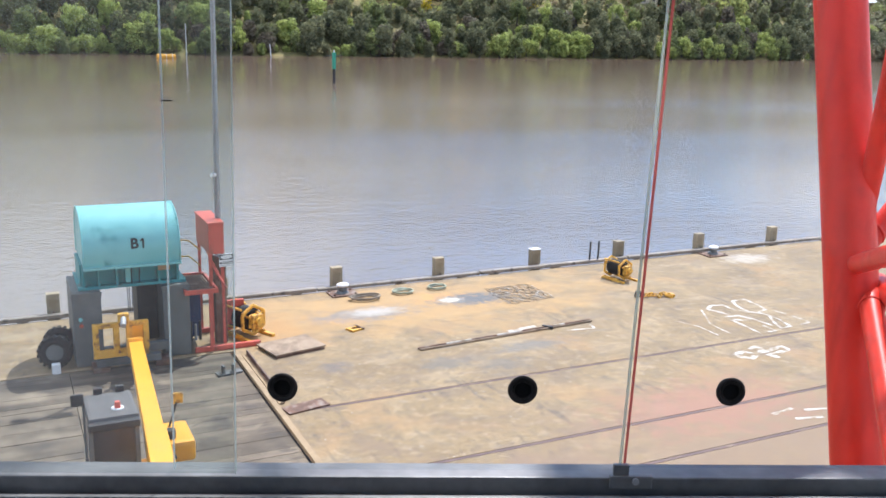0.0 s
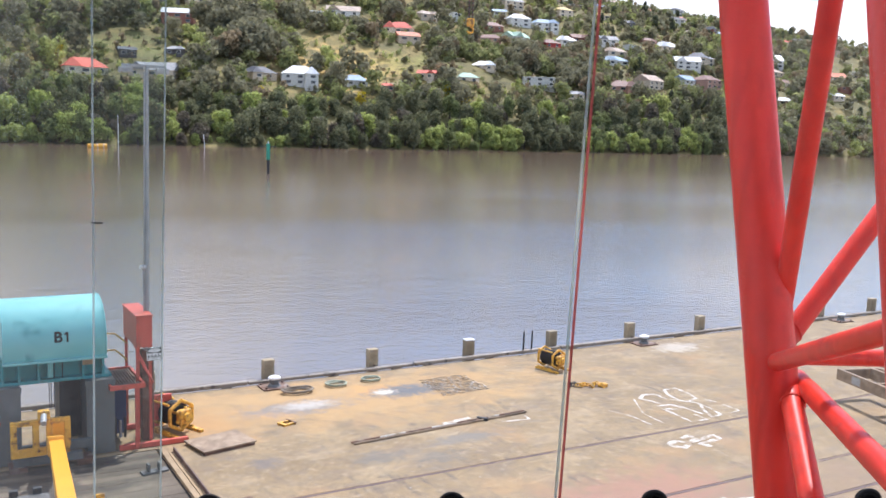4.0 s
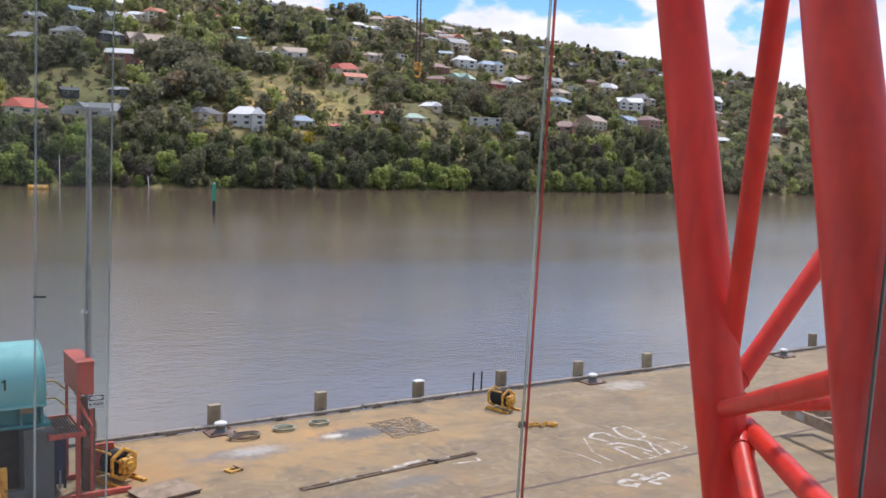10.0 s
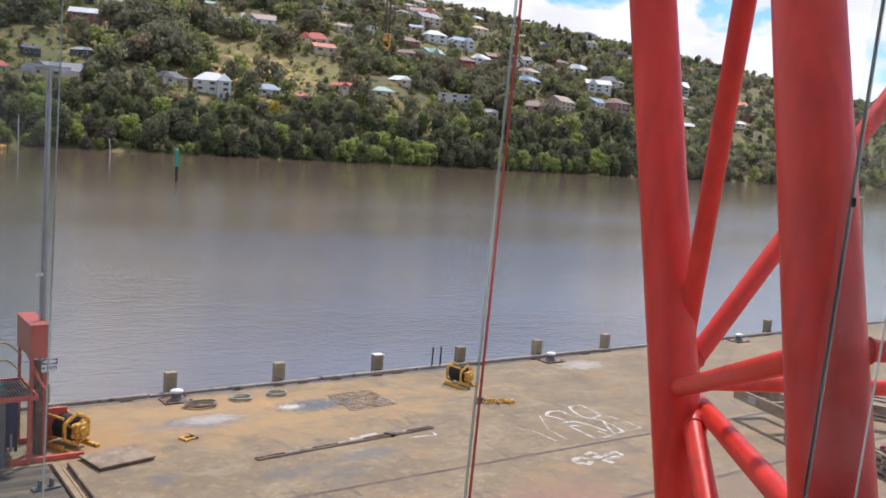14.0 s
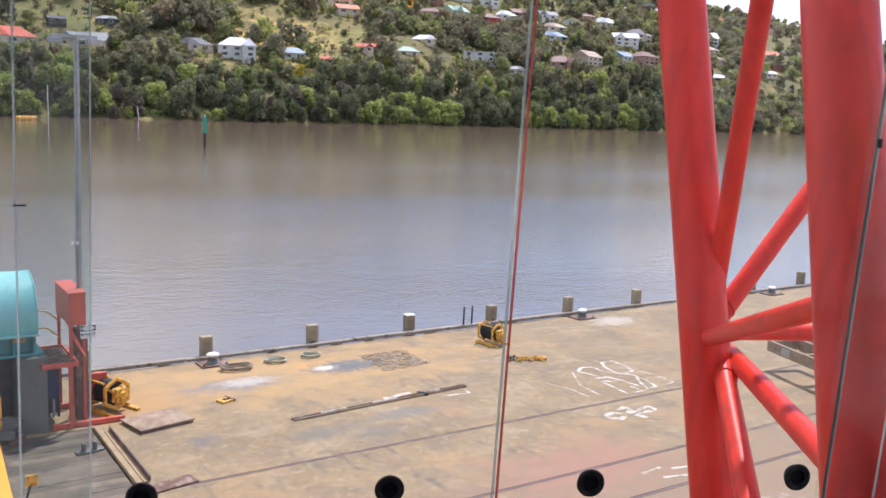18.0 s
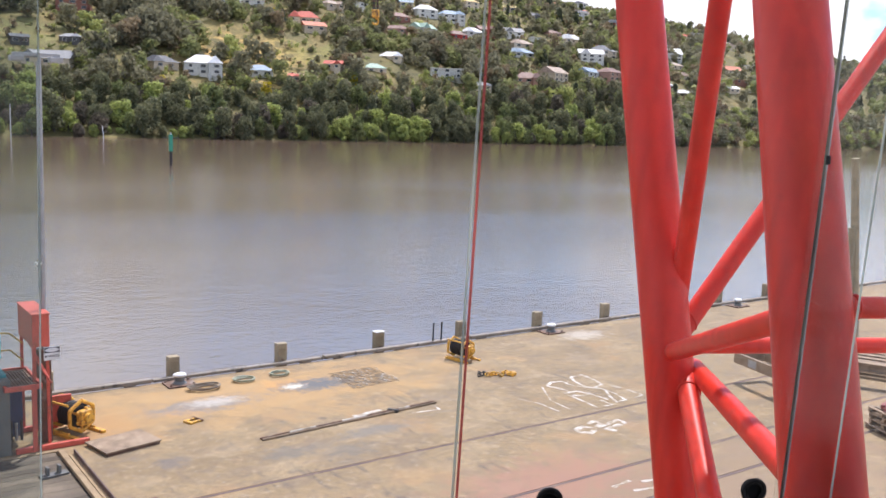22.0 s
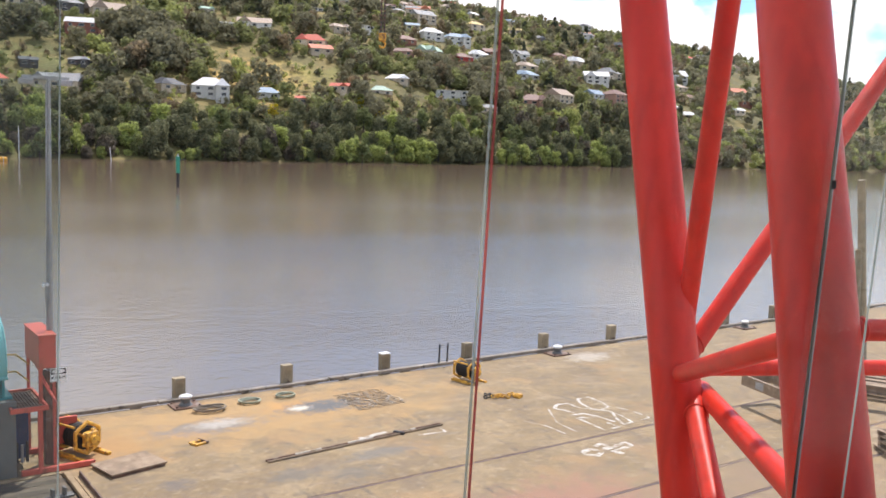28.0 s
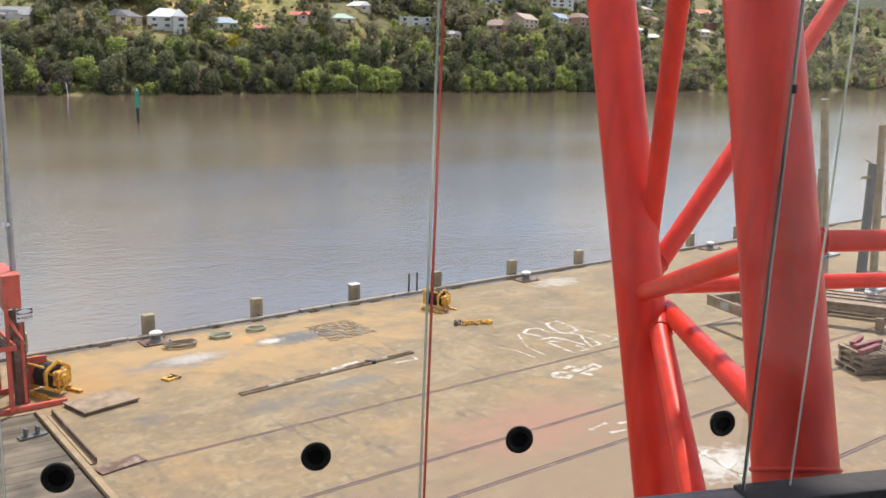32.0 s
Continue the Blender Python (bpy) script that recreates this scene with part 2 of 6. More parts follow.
M_KERB = material("grey_kerb_timber", [(0.16, 0.13, 0.10), (0.33, 0.285, 0.23)], scale=1.5, rough=0.85, bump=0.4, random_tint=0.15, dirt=(0.07, 0.06, 0.05), dirt_scale=3, dirt_at=0.6)
M_PLANK = material("dark_deck_plank", [(0.085, 0.066, 0.046), (0.15, 0.118, 0.083), (0.235, 0.188, 0.134)], scale=1.1, rough=0.85, bump=0.35, random_tint=0.3, space="World", dirt=(0.075, 0.062, 0.05), dirt_scale=0.9, dirt_at=0.57)
M_BROWN = material("brown_pallet_timber", [(0.15, 0.105, 0.07), (0.25, 0.18, 0.12), (0.34, 0.26, 0.18)], scale=4, rough=0.85, bump=0.35, random_tint=0.3)
M_MAROON = material("faded_maroon_paint", [(0.18, 0.03, 0.03), (0.30, 0.06, 0.055)], scale=5, rough=0.6, dirt=(0.20, 0.13, 0.10), dirt_scale=5, dirt_at=0.55)
M_BEAM = material("tan_timber", [(0.26, 0.18, 0.10), (0.40, 0.29, 0.17)], scale=3, rough=0.8, bump=0.3)
M_ALU = material("brushed_aluminium", [(0.13, 0.13, 0.128), (0.22, 0.22, 0.215)], scale=9, rough=0.5, metal=0.5, bump=0.03)
M_PANEL = material("slate_cab_panel", [(0.028, 0.026, 0.026), (0.055, 0.052, 0.050)], scale=3, rough=0.75, bump=0.05, spec=0.2)
# unseen lining, kept pale so the cab bounces light onto the boom
M_CABWALL = material("pale_cab_lining", [(0.42, 0.42, 0.41), (0.52, 0.52, 0.51)], scale=3, rough=0.8)


def add_spots(n, l, geo, col, spots):
    """Patches of other colour with ragged edges, each at its own place: x, y, half sizes, colour, amount, grain."""
    for k, (x, y, rx, ry, c, amount, ns) in enumerate(spots):
        mp = n.new("ShaderNodeMapping"); mp.vector_type = "TEXTURE"
        mp.inputs["Location"].default_value = (x, y, 0)
        mp.inputs["Scale"].default_value = (rx, ry, 50)
        l.new(geo.outputs["Position"], mp.inputs[0])
        ln = n.new("ShaderNodeVectorMath"); ln.operation = "LENGTH"
        l.new(mp.outputs[0], ln.inputs[0])
        nz = n.new("ShaderNodeTexNoise")
        nz.inputs["Scale"].default_value, nz.inputs["Detail"].default_value, nz.inputs["Roughness"].default_value = ns, 8, 0.7
        l.new(geo.outputs["Position"], nz.inputs["Vector"])
        su = n.new("ShaderNodeMath"); su.operation = "MULTIPLY_ADD"
        su.inputs[1].default_value = 3.2
        l.new(nz.outputs["Fac"], su.inputs[0]); l.new(ln.outputs["Value"], su.inputs[2])
        mr = n.new("ShaderNodeMapRange")
        mr.inputs["From Min"].default_value, mr.inputs["From Max"].default_value = 2.75, 2.0
        mr.inputs["To Min"].default_value, mr.inputs["To Max"].default_value = 0.0, amount
        l.new(su.outputs[0], mr.inputs["Value"])
        mx = n.new("ShaderNodeMix"); mx.data_type = "RGBA"
        mx.inputs["B"].default_value = (*c, 1)
        l.new(mr.outputs[0], mx.inputs["Factor"]); l.new(col, mx.inputs["A"])
        col = mx.outputs["Result"]
    return col


def deck_material():
    """Concrete with slab-scale blotches, rust, oil, paint dust and a worn pink patch, each at its own place on the deck."""
    m = material("wharf_concrete", [(0.172, 0.117, 0.060), (0.256, 0.181, 0.094), (0.350, 0.258, 0.143)], scale=0.55, detail=12, rough=0.85, bump=0.25, fine=7, spread=0.34, space="World", dirt=(0.20, 0.145, 0.098), dirt_scale=1.7, dirt_at=0.63)
    nt = m.node_tree
    n, l = nt.nodes, nt.links
    bsdf = n["Principled BSDF"]
    col = bsdf.inputs["Base Color"].links[0].from_socket
    geo = n.new("ShaderNodeNewGeometry")
    # flecks, scuffs and tyre streaks all over
    for c, ns, at, amount, sx, sy in (((0.48, 0.42, 0.32), 2.6, 0.66, 0.5, 1, 1), ((0.13, 0.105, 0.085), 1.6, 0.62, 0.6, 1, 1), ((0.40, 0.31, 0.19), 0.6, 0.58, 0.4, 0.7, 1.3), ((0.185, 0.135, 0.095), 0.8, 0.575, 0.5, 0.8, 1.4), ((0.15, 0.115, 0.085), 5.5, 0.60, 0.6, 1, 1), ((0.19, 0.145, 0.10), 2.4, 0.545, 0.4, 1, 1),
                                      ((0.42, 0.33, 0.21), 3.6, 0.58, 0.35, 1, 1), ((0.11, 0.09, 0.075), 1.1, 0.62, 0.55, 2.4, 0.45), ((0.36, 0.22, 0.10), 0.35, 0.60, 0.5, 1, 1), ((0.62, 0.60, 0.54), 9.0, 0.68, 0.8, 1, 1), ((0.12, 0.10, 0.085), 12.0, 0.63, 0.6, 1, 1), ((0.165, 0.145, 0.12), 0.9, 0.65, 0.5, 0.5, 1.8)):
        mp = n.new("ShaderNodeMapping"); mp.inputs["Scale"].default_value = (sx, sy, 1); mp.inputs["Location"].default_value = (ns * 7, at * 31, 0)
        l.new(geo.outputs["Position"], mp.inputs[0])
        nz = n.new("ShaderNodeTexNoise")
        nz.inputs["Scale"].default_value, nz.inputs["Detail"].default_value, nz.inputs["Roughness"].default_value = ns, 7, 0.62
        l.new(mp.outputs[0], nz.inputs["Vector"])
        mr = n.new("ShaderNodeMapRange")
        mr.inputs["From Min"].default_value, mr.inputs["From Max"].default_value = at - 0.04, at + 0.05
        mr.inputs["To Max"].default_value = amount
        l.new(nz.outputs["Fac"], mr.inputs["Value"])
        mx = n.new("ShaderNodeMix"); mx.data_type = "RGBA"
        mx.inputs["B"].default_value = (*c, 1)
        l.new(mr.outputs[0], mx.inputs["Factor"]); l.new(col, mx.inputs["A"])
        col = mx.outputs["Result"]
    spots = [(15.0, 12.5, 10.0, 4.5, (0.245, 0.166, 0.108), 0.72, 0.8), (11.5, 25.6, 8.0, 2.6, (0.44, 0.27, 0.11), 0.7, 0.9), (12.6, 26.1, 1.0, 0.6, (0.50, 0.27, 0.09), 0.7, 2.0), (8.9, 25.0, 0.9, 0.4, (0.46, 0.26, 0.10), 0.6, 2.2),
             (9.6, 25.3, 1.9, 0.7, (0.17, 0.168, 0.165), 0.75, 2.9), (10.0, 25.45, 0.95, 0.42, (0.50, 0.47, 0.42), 0.6, 5.4), (10.02, 20.5, 0.8, 0.5, (0.15, 0.135, 0.115), 0.7, 3.0), (11.5, 19.9, 0.8, 0.5, (0.15, 0.135, 0.115), 0.65, 3.0), (7.3, 21.3, 0.5, 0.4, (0.15, 0.13, 0.12), 0.7, 3.0), (14.6, 15.6, 2.9, 1.5, (0.34, 0.165, 0.115), 0.6, 2.4), (10.9, 20.6, 0.6, 0.3, (0.16, 0.14, 0.12), 0.5, 3.2),
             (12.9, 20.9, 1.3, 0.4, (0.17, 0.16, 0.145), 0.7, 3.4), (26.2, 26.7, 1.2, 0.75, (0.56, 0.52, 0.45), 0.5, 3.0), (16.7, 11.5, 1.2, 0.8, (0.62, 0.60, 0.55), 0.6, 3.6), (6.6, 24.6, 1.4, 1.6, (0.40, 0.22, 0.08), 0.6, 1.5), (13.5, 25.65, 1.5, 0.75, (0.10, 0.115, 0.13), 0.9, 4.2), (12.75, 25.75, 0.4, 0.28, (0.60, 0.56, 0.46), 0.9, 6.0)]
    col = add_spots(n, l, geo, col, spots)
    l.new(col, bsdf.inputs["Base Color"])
    return m


M_DECK = deck_material()


WATER_LEVEL = -2.6


def water_material():
    m = bpy.data.materials.new("river_water")
    m.use_nodes = True
    n, l = m.node_tree.nodes, m.node_tree.links
    bsdf = n["Principled BSDF"]
    bsdf.inputs["Roughness"].default_value = 0.18
    bsdf.inputs["IOR"].default_value = 1.6
    geo = n.new("ShaderNodeNewGeometry")
    big = n.new("ShaderNodeTexNoise")
    big.inputs["Scale"].default_value, big.inputs["Detail"].default_value = 0.02, 4
    mp0 = n.new("ShaderNodeMapping"); mp0.inputs["Scale"].default_value = (0.35, 1.0, 1.0)
    l.new(geo.outputs["Position"], mp0.inputs[0]); l.new(mp0.outputs[0], big.inputs["Vector"])
    ramp = n.new("ShaderNodeValToRGB")
    ramp.color_ramp.elements[0].position, ramp.color_ramp.elements[1].position = 0.35, 0.65
    ramp.color_ramp.elements[0].color, ramp.color_ramp.elements[1].color = (0.186, 0.142, 0.098, 1), (0.234, 0.190, 0.142, 1)
    l.new(big.outputs["Fac"], ramp.inputs[0])
    # brown reflection of the far bank, put into the water colour by distance
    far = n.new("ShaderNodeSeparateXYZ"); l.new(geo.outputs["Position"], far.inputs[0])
    bank_reflection = n.new("ShaderNodeMapRange"); bank_reflection.inputs["From Min"].default_value, bank_reflection.inputs["From Max"].default_value = 110, 300
    l.new(far.outputs[1], bank_reflection.inputs["Value"])
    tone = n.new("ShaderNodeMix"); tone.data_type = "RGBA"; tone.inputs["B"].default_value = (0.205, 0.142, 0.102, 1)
    l.new(bank_reflection.outputs[0], tone.inputs["Factor"]); l.new(ramp.outputs[0], tone.inputs["A"])
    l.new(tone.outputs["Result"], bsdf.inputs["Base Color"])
    heights = []
    for sc, stretch, amp in ((2.6, 0.7, 0.042), (0.7, 0.6, 0.045), (8.0, 0.9, 0.012)):
        mp = n.new("ShaderNodeMapping"); mp.inputs["Scale"].default_value = (stretch, 1, 1); mp.inputs["Rotation"].default_value = (0, 0, 0.25)
        l.new(geo.outputs["Position"], mp.inputs[0])
        nz = n.new("ShaderNodeTexNoise"); nz.inputs["Scale"].default_value, nz.inputs["Detail"].default_value = sc, 3
        l.new(mp.outputs[0], nz.inputs["Vector"])
        mu = n.new("ShaderNodeMath"); mu.operation = "MULTIPLY"; mu.inputs[1].default_value = amp
        l.new(nz.outputs["Fac"], mu.inputs[0])
        heights.append(mu.outputs[0])
    ad = n.new("ShaderNodeMath"); l.new(heights[0], ad.inputs[0]); l.new(heights[1], ad.inputs[1])
    ad2 = n.new("ShaderNodeMath"); l.new(ad.outputs[0], ad2.inputs[0]); l.new(heights[2], ad2.inputs[1])
    calm = n.new("ShaderNodeMapRange")
    calm.inputs["From Min"].default_value, calm.inputs["From Max"].default_value = 0.35, 0.62
    calm.inputs["To Min"].default_value, calm.inputs["To Max"].default_value = 0.38, 0.8
    l.new(big.outputs["Fac"], calm.inputs["Value"])
    # sheltered water under the far bank
    sep = n.new("ShaderNodeSeparateXYZ"); l.new(geo.outputs["Position"], sep.inputs[0])
    lee = n.new("ShaderNodeMapRange"); lee.inputs["From Min"].default_value, lee.inputs["From Max"].default_value = 140, 215
    lee.inputs["To Min"].default_value, lee.inputs["To Max"].default_value = 1.0, 0.5
    wob = n.new("ShaderNodeMath"); wob.operation = "MULTIPLY_ADD"; wob.inputs[1].default_value = 120
    l.new(big.outputs["Fac"], wob.inputs[0]); l.new(sep.outputs[1], wob.inputs[2])
    off = n.new("ShaderNodeMath"); off.operation = "SUBTRACT"; off.inputs[1].default_value = 60
    l.new(wob.outputs[0], off.inputs[0]); l.new(off.outputs[0], lee.inputs["Value"])
    gloss = n.new("ShaderNodeMapRange"); gloss.inputs["From Min"].default_value, gloss.inputs["From Max"].default_value = 0.3, 1.0
    gloss.inputs["To Min"].default_value, gloss.inputs["To Max"].default_value = 0.05, 0.13
    l.new(lee.outputs[0], gloss.inputs["Value"]); l.new(gloss.outputs[0], bsdf.inputs["Roughness"])
    # wind-ruffled patches in mid-river and off the wharf
    gust = lee.outputs[0]
    for gx, gy, rx, ry, more in ((52, 80, 46, 15, 1.5), (34, 44, 16, 7, 0.9), (120, 120, 40, 14, 0.9)):
        gm = n.new("ShaderNodeMapping"); gm.vector_type = "TEXTURE"
        gm.inputs["Location"].default_value, gm.inputs["Rotation"].default_value, gm.inputs["Scale"].default_value = (gx, gy, WATER_LEVEL), (0, 0, -0.35), (rx, ry, 50)
        l.new(geo.outputs["Position"], gm.inputs[0])
        gl = n.new("ShaderNodeVectorMath"); gl.operation = "LENGTH"; l.new(gm.outputs[0], gl.inputs[0])
        gn = n.new("ShaderNodeMath"); gn.operation = "MULTIPLY_ADD"; gn.inputs[1].default_value = 1.6
        l.new(big.outputs["Fac"], gn.inputs[0]); l.new(gl.outputs["Value"], gn.inputs[2])
        gr = n.new("ShaderNodeMapRange"); gr.inputs["From Min"].default_value, gr.inputs["From Max"].default_value = 2.0, 1.1
        gr.inputs["To Max"].default_value = more
        l.new(gn.outputs[0], gr.inputs["Value"])
        ga = n.new("ShaderNodeMath"); l.new(gust, ga.inputs[0]); l.new(gr.outputs[0], ga.inputs[1])
        gust = ga.outputs[0]
    rippled = n.new("ShaderNodeMath"); rippled.operation = "MULTIPLY"
    l.new(calm.outputs[0], rippled.inputs[0]); l.new(gust, rippled.inputs[1])
    b = n.new("ShaderNodeBump"); b.inputs["Distance"].default_value = 1.0
    l.new(rippled.outputs[0], b.inputs["Strength"])
    l.new(ad2.outputs[0], b.inputs["Height"]); l.new(b.outputs[0], bsdf.inputs["Normal"])
    return m


M_WATER = water_material()


def glass_material(name, tint, gloss, dust=0.0015):
    m = bpy.data.materials.new(name)
    m.use_nodes = True
    n, l = m.node_tree.nodes, m.node_tree.links
    n.clear()
    out = n.new("ShaderNodeOutputMaterial")
    tr = n.new("ShaderNodeBsdfTransparent"); tr.inputs[0].default_value = (*tint, 1)
    gl = n.new("ShaderNodeBsdfGlossy"); gl.inputs["Roughness"].default_value = 0.02
    mx = n.new("ShaderNodeMixShader"); mx.inputs[0].default_value = gloss
    l.new(tr.outputs[0], mx.inputs[1]); l.new(gl.outputs[0], mx.inputs[2])
    # a film of dust that glows in the daylight and stands in for veiling glare
    du = n.new("ShaderNodeBsdfTranslucent"); du.inputs[0].default_value = (0.85, 0.85, 0.85, 1)
    geo = n.new("ShaderNodeNewGeometry")
    nz = n.new("ShaderNodeTexNoise"); nz.inputs["Scale"].default_value, nz.inputs["Detail"].default_value = 3.0, 6
    l.new(geo.outputs["Position"], nz.inputs["Vector"])
    mr = n.new("ShaderNodeMapRange"); mr.inputs["From Min"].default_value, mr.inputs["From Max"].default_value = 0.3, 0.7
    mr.inputs["To Min"].default_value, mr.inputs["To Max"].default_value = dust * 0.6, dust * 1.4
    l.new(nz.outputs["Fac"], mr.inputs["Value"])
    m2 = n.new("ShaderNodeMixShader")
    l.new(mr.outputs[0], m2.inputs[0]); l.new(mx.outputs[0], m2.inputs[1]); l.new(du.outputs[0], m2.inputs[2])
    l.new(m2.outputs[0], out.inputs[0])
    return m


def edge_material(name, colour, amount):
    """The ground edge of a sheet of glass: it pipes daylight."""
    m = bpy.data.materials.new(name)
    m.use_nodes = True
    n, l = m.node_tree.nodes, m.node_tree.links
    n.clear()
    out = n.new("ShaderNodeOutputMaterial")
    t1 = n.new("ShaderNodeBsdfTransparent"); t1.inputs[0].default_value = (*colour, 1)
    t2 = n.new("ShaderNodeBsdfTranslucent"); t2.inputs[0].default_value = (*colour, 1)
    mx = n.new("ShaderNodeMixShader"); mx.inputs[0].default_value = amount
    l.new(t1.outputs[0], mx.inputs[1]); l.new(t2.outputs[0], mx.inputs[2])
    l.new(mx.outputs[0], out.inputs[0])
    return m


M_GLASS = glass_material("window_glass", (0.935, 0.952, 0.946), 0.006)
M_GLASS_HAZY = glass_material("hazy_window_glass", (0.95, 0.965, 0.96), 0.008, 0.006)
M_GLASS_DUSTY = glass_material("dusty_window_glass", (0.855, 0.89, 0.88), 0.008, 0.013)
M_EDGE_PALE = edge_material("pale_glass_edge", (0.70, 0.74, 0.74), 0.30)
M_EDGE_GREEN = edge_material("grey_green_glass_edge", (0.66, 0.72, 0.68), 0.38)
M_EDGE_DARK = edge_material("dark_green_glass_edge", (0.36, 0.38, 0.35), 0.4)
M_EDGE_FAINT = edge_material("faint_glass_edge", (0.66, 0.71, 0.69), 0.3)
# red refracted at the glass joint is put into this edge's colour
M_EDGE_RED = edge_material("red_refraction_glass_edge", (0.66, 0.33, 0.30), 0.45)
M_PANE_DARK = material("dark_house_glass", [(0.015, 0.02, 0.025), (0.05, 0.06, 0.07)], scale=2, rough=0.12)
LEAVES = [material("foliage_" + nm, cols, scale=0.25, rough=0.75, bump=0, fine=1.5, spread=0.5, island=0.35, spec=0.2) for nm, cols in (
    ("dark_olive", [(0.116, 0.122, 0.064), (0.268, 0.275, 0.152)]), ("mid_green", [(0.15, 0.177, 0.072), (0.318, 0.355, 0.145)]),
    ("bright_green", [(0.31, 0.36, 0.11), (0.47, 0.52, 0.17)]), ("brown_scrub", [(0.132, 0.112, 0.082), (0.255, 0.222, 0.165)]), ("blue_conifer", [(0.075, 0.092, 0.058), (0.15, 0.165, 0.10)]), ("yellow_bloom", [(0.40, 0.32, 0.02), (0.55, 0.45, 0.04)]))]
# leaf colours lightened from the bank's, so the hillside comes out brighter
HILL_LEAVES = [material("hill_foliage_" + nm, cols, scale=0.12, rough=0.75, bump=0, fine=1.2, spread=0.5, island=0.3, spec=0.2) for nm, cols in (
    ("light_olive", [(0.168, 0.160, 0.094), (0.342, 0.320, 0.198)]), ("light_mid_green", [(0.187, 0.206, 0.081), (0.405, 0.418, 0.180)]),
    ("bright_green", [(0.31, 0.34, 0.11), (0.50, 0.52, 0.19)]), ("light_brown_scrub", [(0.22, 0.17, 0.10), (0.38, 0.30, 0.19)]))] + LEAVES[4:]
for m in LEAVES + HILL_LEAVES[:4]:      # light comes through the leaves
    n, l = m.node_tree.nodes, m.node_tree.links
    b = n["Principled BSDF"]
    tr = n.new("ShaderNodeBsdfTranslucent")
    l.new(b.inputs["Base Color"].links[0].from_socket, tr.inputs[0])
    mx = n.new("ShaderNodeMixShader")
    mx.inputs[0].default_value = 0.5
    l.new(b.outputs[0], mx.inputs[1]); l.new(tr.outputs[0], mx.inputs[2])
    l.new(mx.outputs[0], n["Material Output"].inputs[0])
M_BARK = material("grey_bark", [(0.06, 0.05, 0.04), (0.14, 0.12, 0.10)], scale=2, rough=0.9)
M_HILL = material("hillside_grass", [(0.07, 0.066, 0.020), (0.15, 0.128, 0.040), (0.32, 0.23, 0.08)], scale=0.05, detail=10, rough=0.95, bump=0, fine=0.35, spread=0.34, space="World")
nodes, links = M_HILL.node_tree.nodes, M_HILL.node_tree.links
grass = nodes["Principled BSDF"].inputs["Base Color"]
links.new(add_spots(nodes, links, nodes.new("ShaderNodeNewGeometry"), grass.links[0].from_socket, [
    (200, 488, 44, 50, (0.66, 0.43, 0.13), 1.0, 0.10), (222, 480, 44, 36, (0.58, 0.38, 0.12), 0.9, 0.10), (250, 481, 34, 30, (0.26, 0.27, 0.06), 0.85, 0.10), (97, 489, 30, 28, (0.26, 0.25, 0.075), 0.85, 0.10),
    (312, 489, 26, 24, (0.30, 0.24, 0.09), 0.8, 0.10), (197, 514, 14, 12, (0.15, 0.20, 0.05), 0.8, 0.15), (273, 770, 34, 34, (0.34, 0.27, 0.12), 0.85, 0.1), (228, 447, 14, 12, (0.38, 0.29, 0.17), 0.85, 0.12)]), grass)


# ---- mesh helpers ----
def mesh_object(name, bm, mat, smooth=False):
    me = bpy.data.meshes.new(name)
    bmesh.ops.recalc_face_normals(bm, faces=bm.faces)
    bm.to_mesh(me)
    bm.free()
    if mat:
        me.materials.append(mat)
    if smooth:
        for p in me.polygons:
            p.use_smooth = True
    return new(name, me)


def part(name, bm, mat, parent, label="", smooth=False):
    ob = mesh_object(name, bm, mat, smooth)
    ob.parent = parent
    if label:
        ob["label"] = label
    return ob


def thing(name, m, label, category, group="", kind=""):
    ob = new(name)
    ob.empty_display_size = 0.2
    ob.matrix_basis = m
    return tagged(ob, label, category, group, kind)


def box(bm, x0, y0, z0, x1, y1, z1, bevel=0.0, m=None):
    made = bmesh.ops.create_cube(bm, size=1.0)["verts"]
    t = Matrix.Translation(((x0 + x1) / 2, (y0 + y1) / 2, (z0 + z1) / 2)) @ Matrix.Diagonal((abs(x1 - x0), abs(y1 - y0), abs(z1 - z0), 1))
    bmesh.ops.transform(bm, matrix=t, verts=made)
    if bevel:
        edges = list({e for v in made for e in v.link_edges})
        out = bmesh.ops.bevel(bm, geom=edges, offset=bevel, segments=2, affect="EDGES", profile=0.6)
        made = list({v for f in out["faces"] for v in f.verts} | {v for v in made if v.is_valid})
    if m is not None:
        bmesh.ops.transform(bm, matrix=m, verts=made)
    return bm


def tube(bm, a, b, r0, r1=None, seg=20):
    a, b = Vector(a), Vector(b)
    d = b - a
    q = d.to_track_quat("Z", "Y").to_matrix().to_4x4()
    bmesh.ops.create_cone(bm, cap_ends=True, segments=seg, radius1=r0, radius2=r0 if r1 is None else r1, depth=d.length, matrix=Matrix.Translation((a + b) / 2) @ q)
    return bm


def ring(bm, centre, axis, radius, r, seg=24, sub=8):
    """A torus round an axis."""
    q = Vector(axis).to_track_quat("Z", "Y").to_matrix()
    c = Vector(centre)
    rows = []
    for i in range(seg):
        a = 2 * math.pi * i / seg
        rows.append([bm.verts.new(c + q @ Vector(((radius + r * math.cos(b)) * math.cos(a), (radius + r * math.cos(b)) * math.sin(a), r * math.sin(b)))) for b in (2 * math.pi * j / sub for j in range(sub))])
    for i in range(seg):
        for j in range(sub):
            bm.faces.new((rows[i][j], rows[(i + 1) % seg][j], rows[(i + 1) % seg][(j + 1) % sub], rows[i][(j + 1) % sub]))
    return bm


def new_bm():
    return bmesh.new()


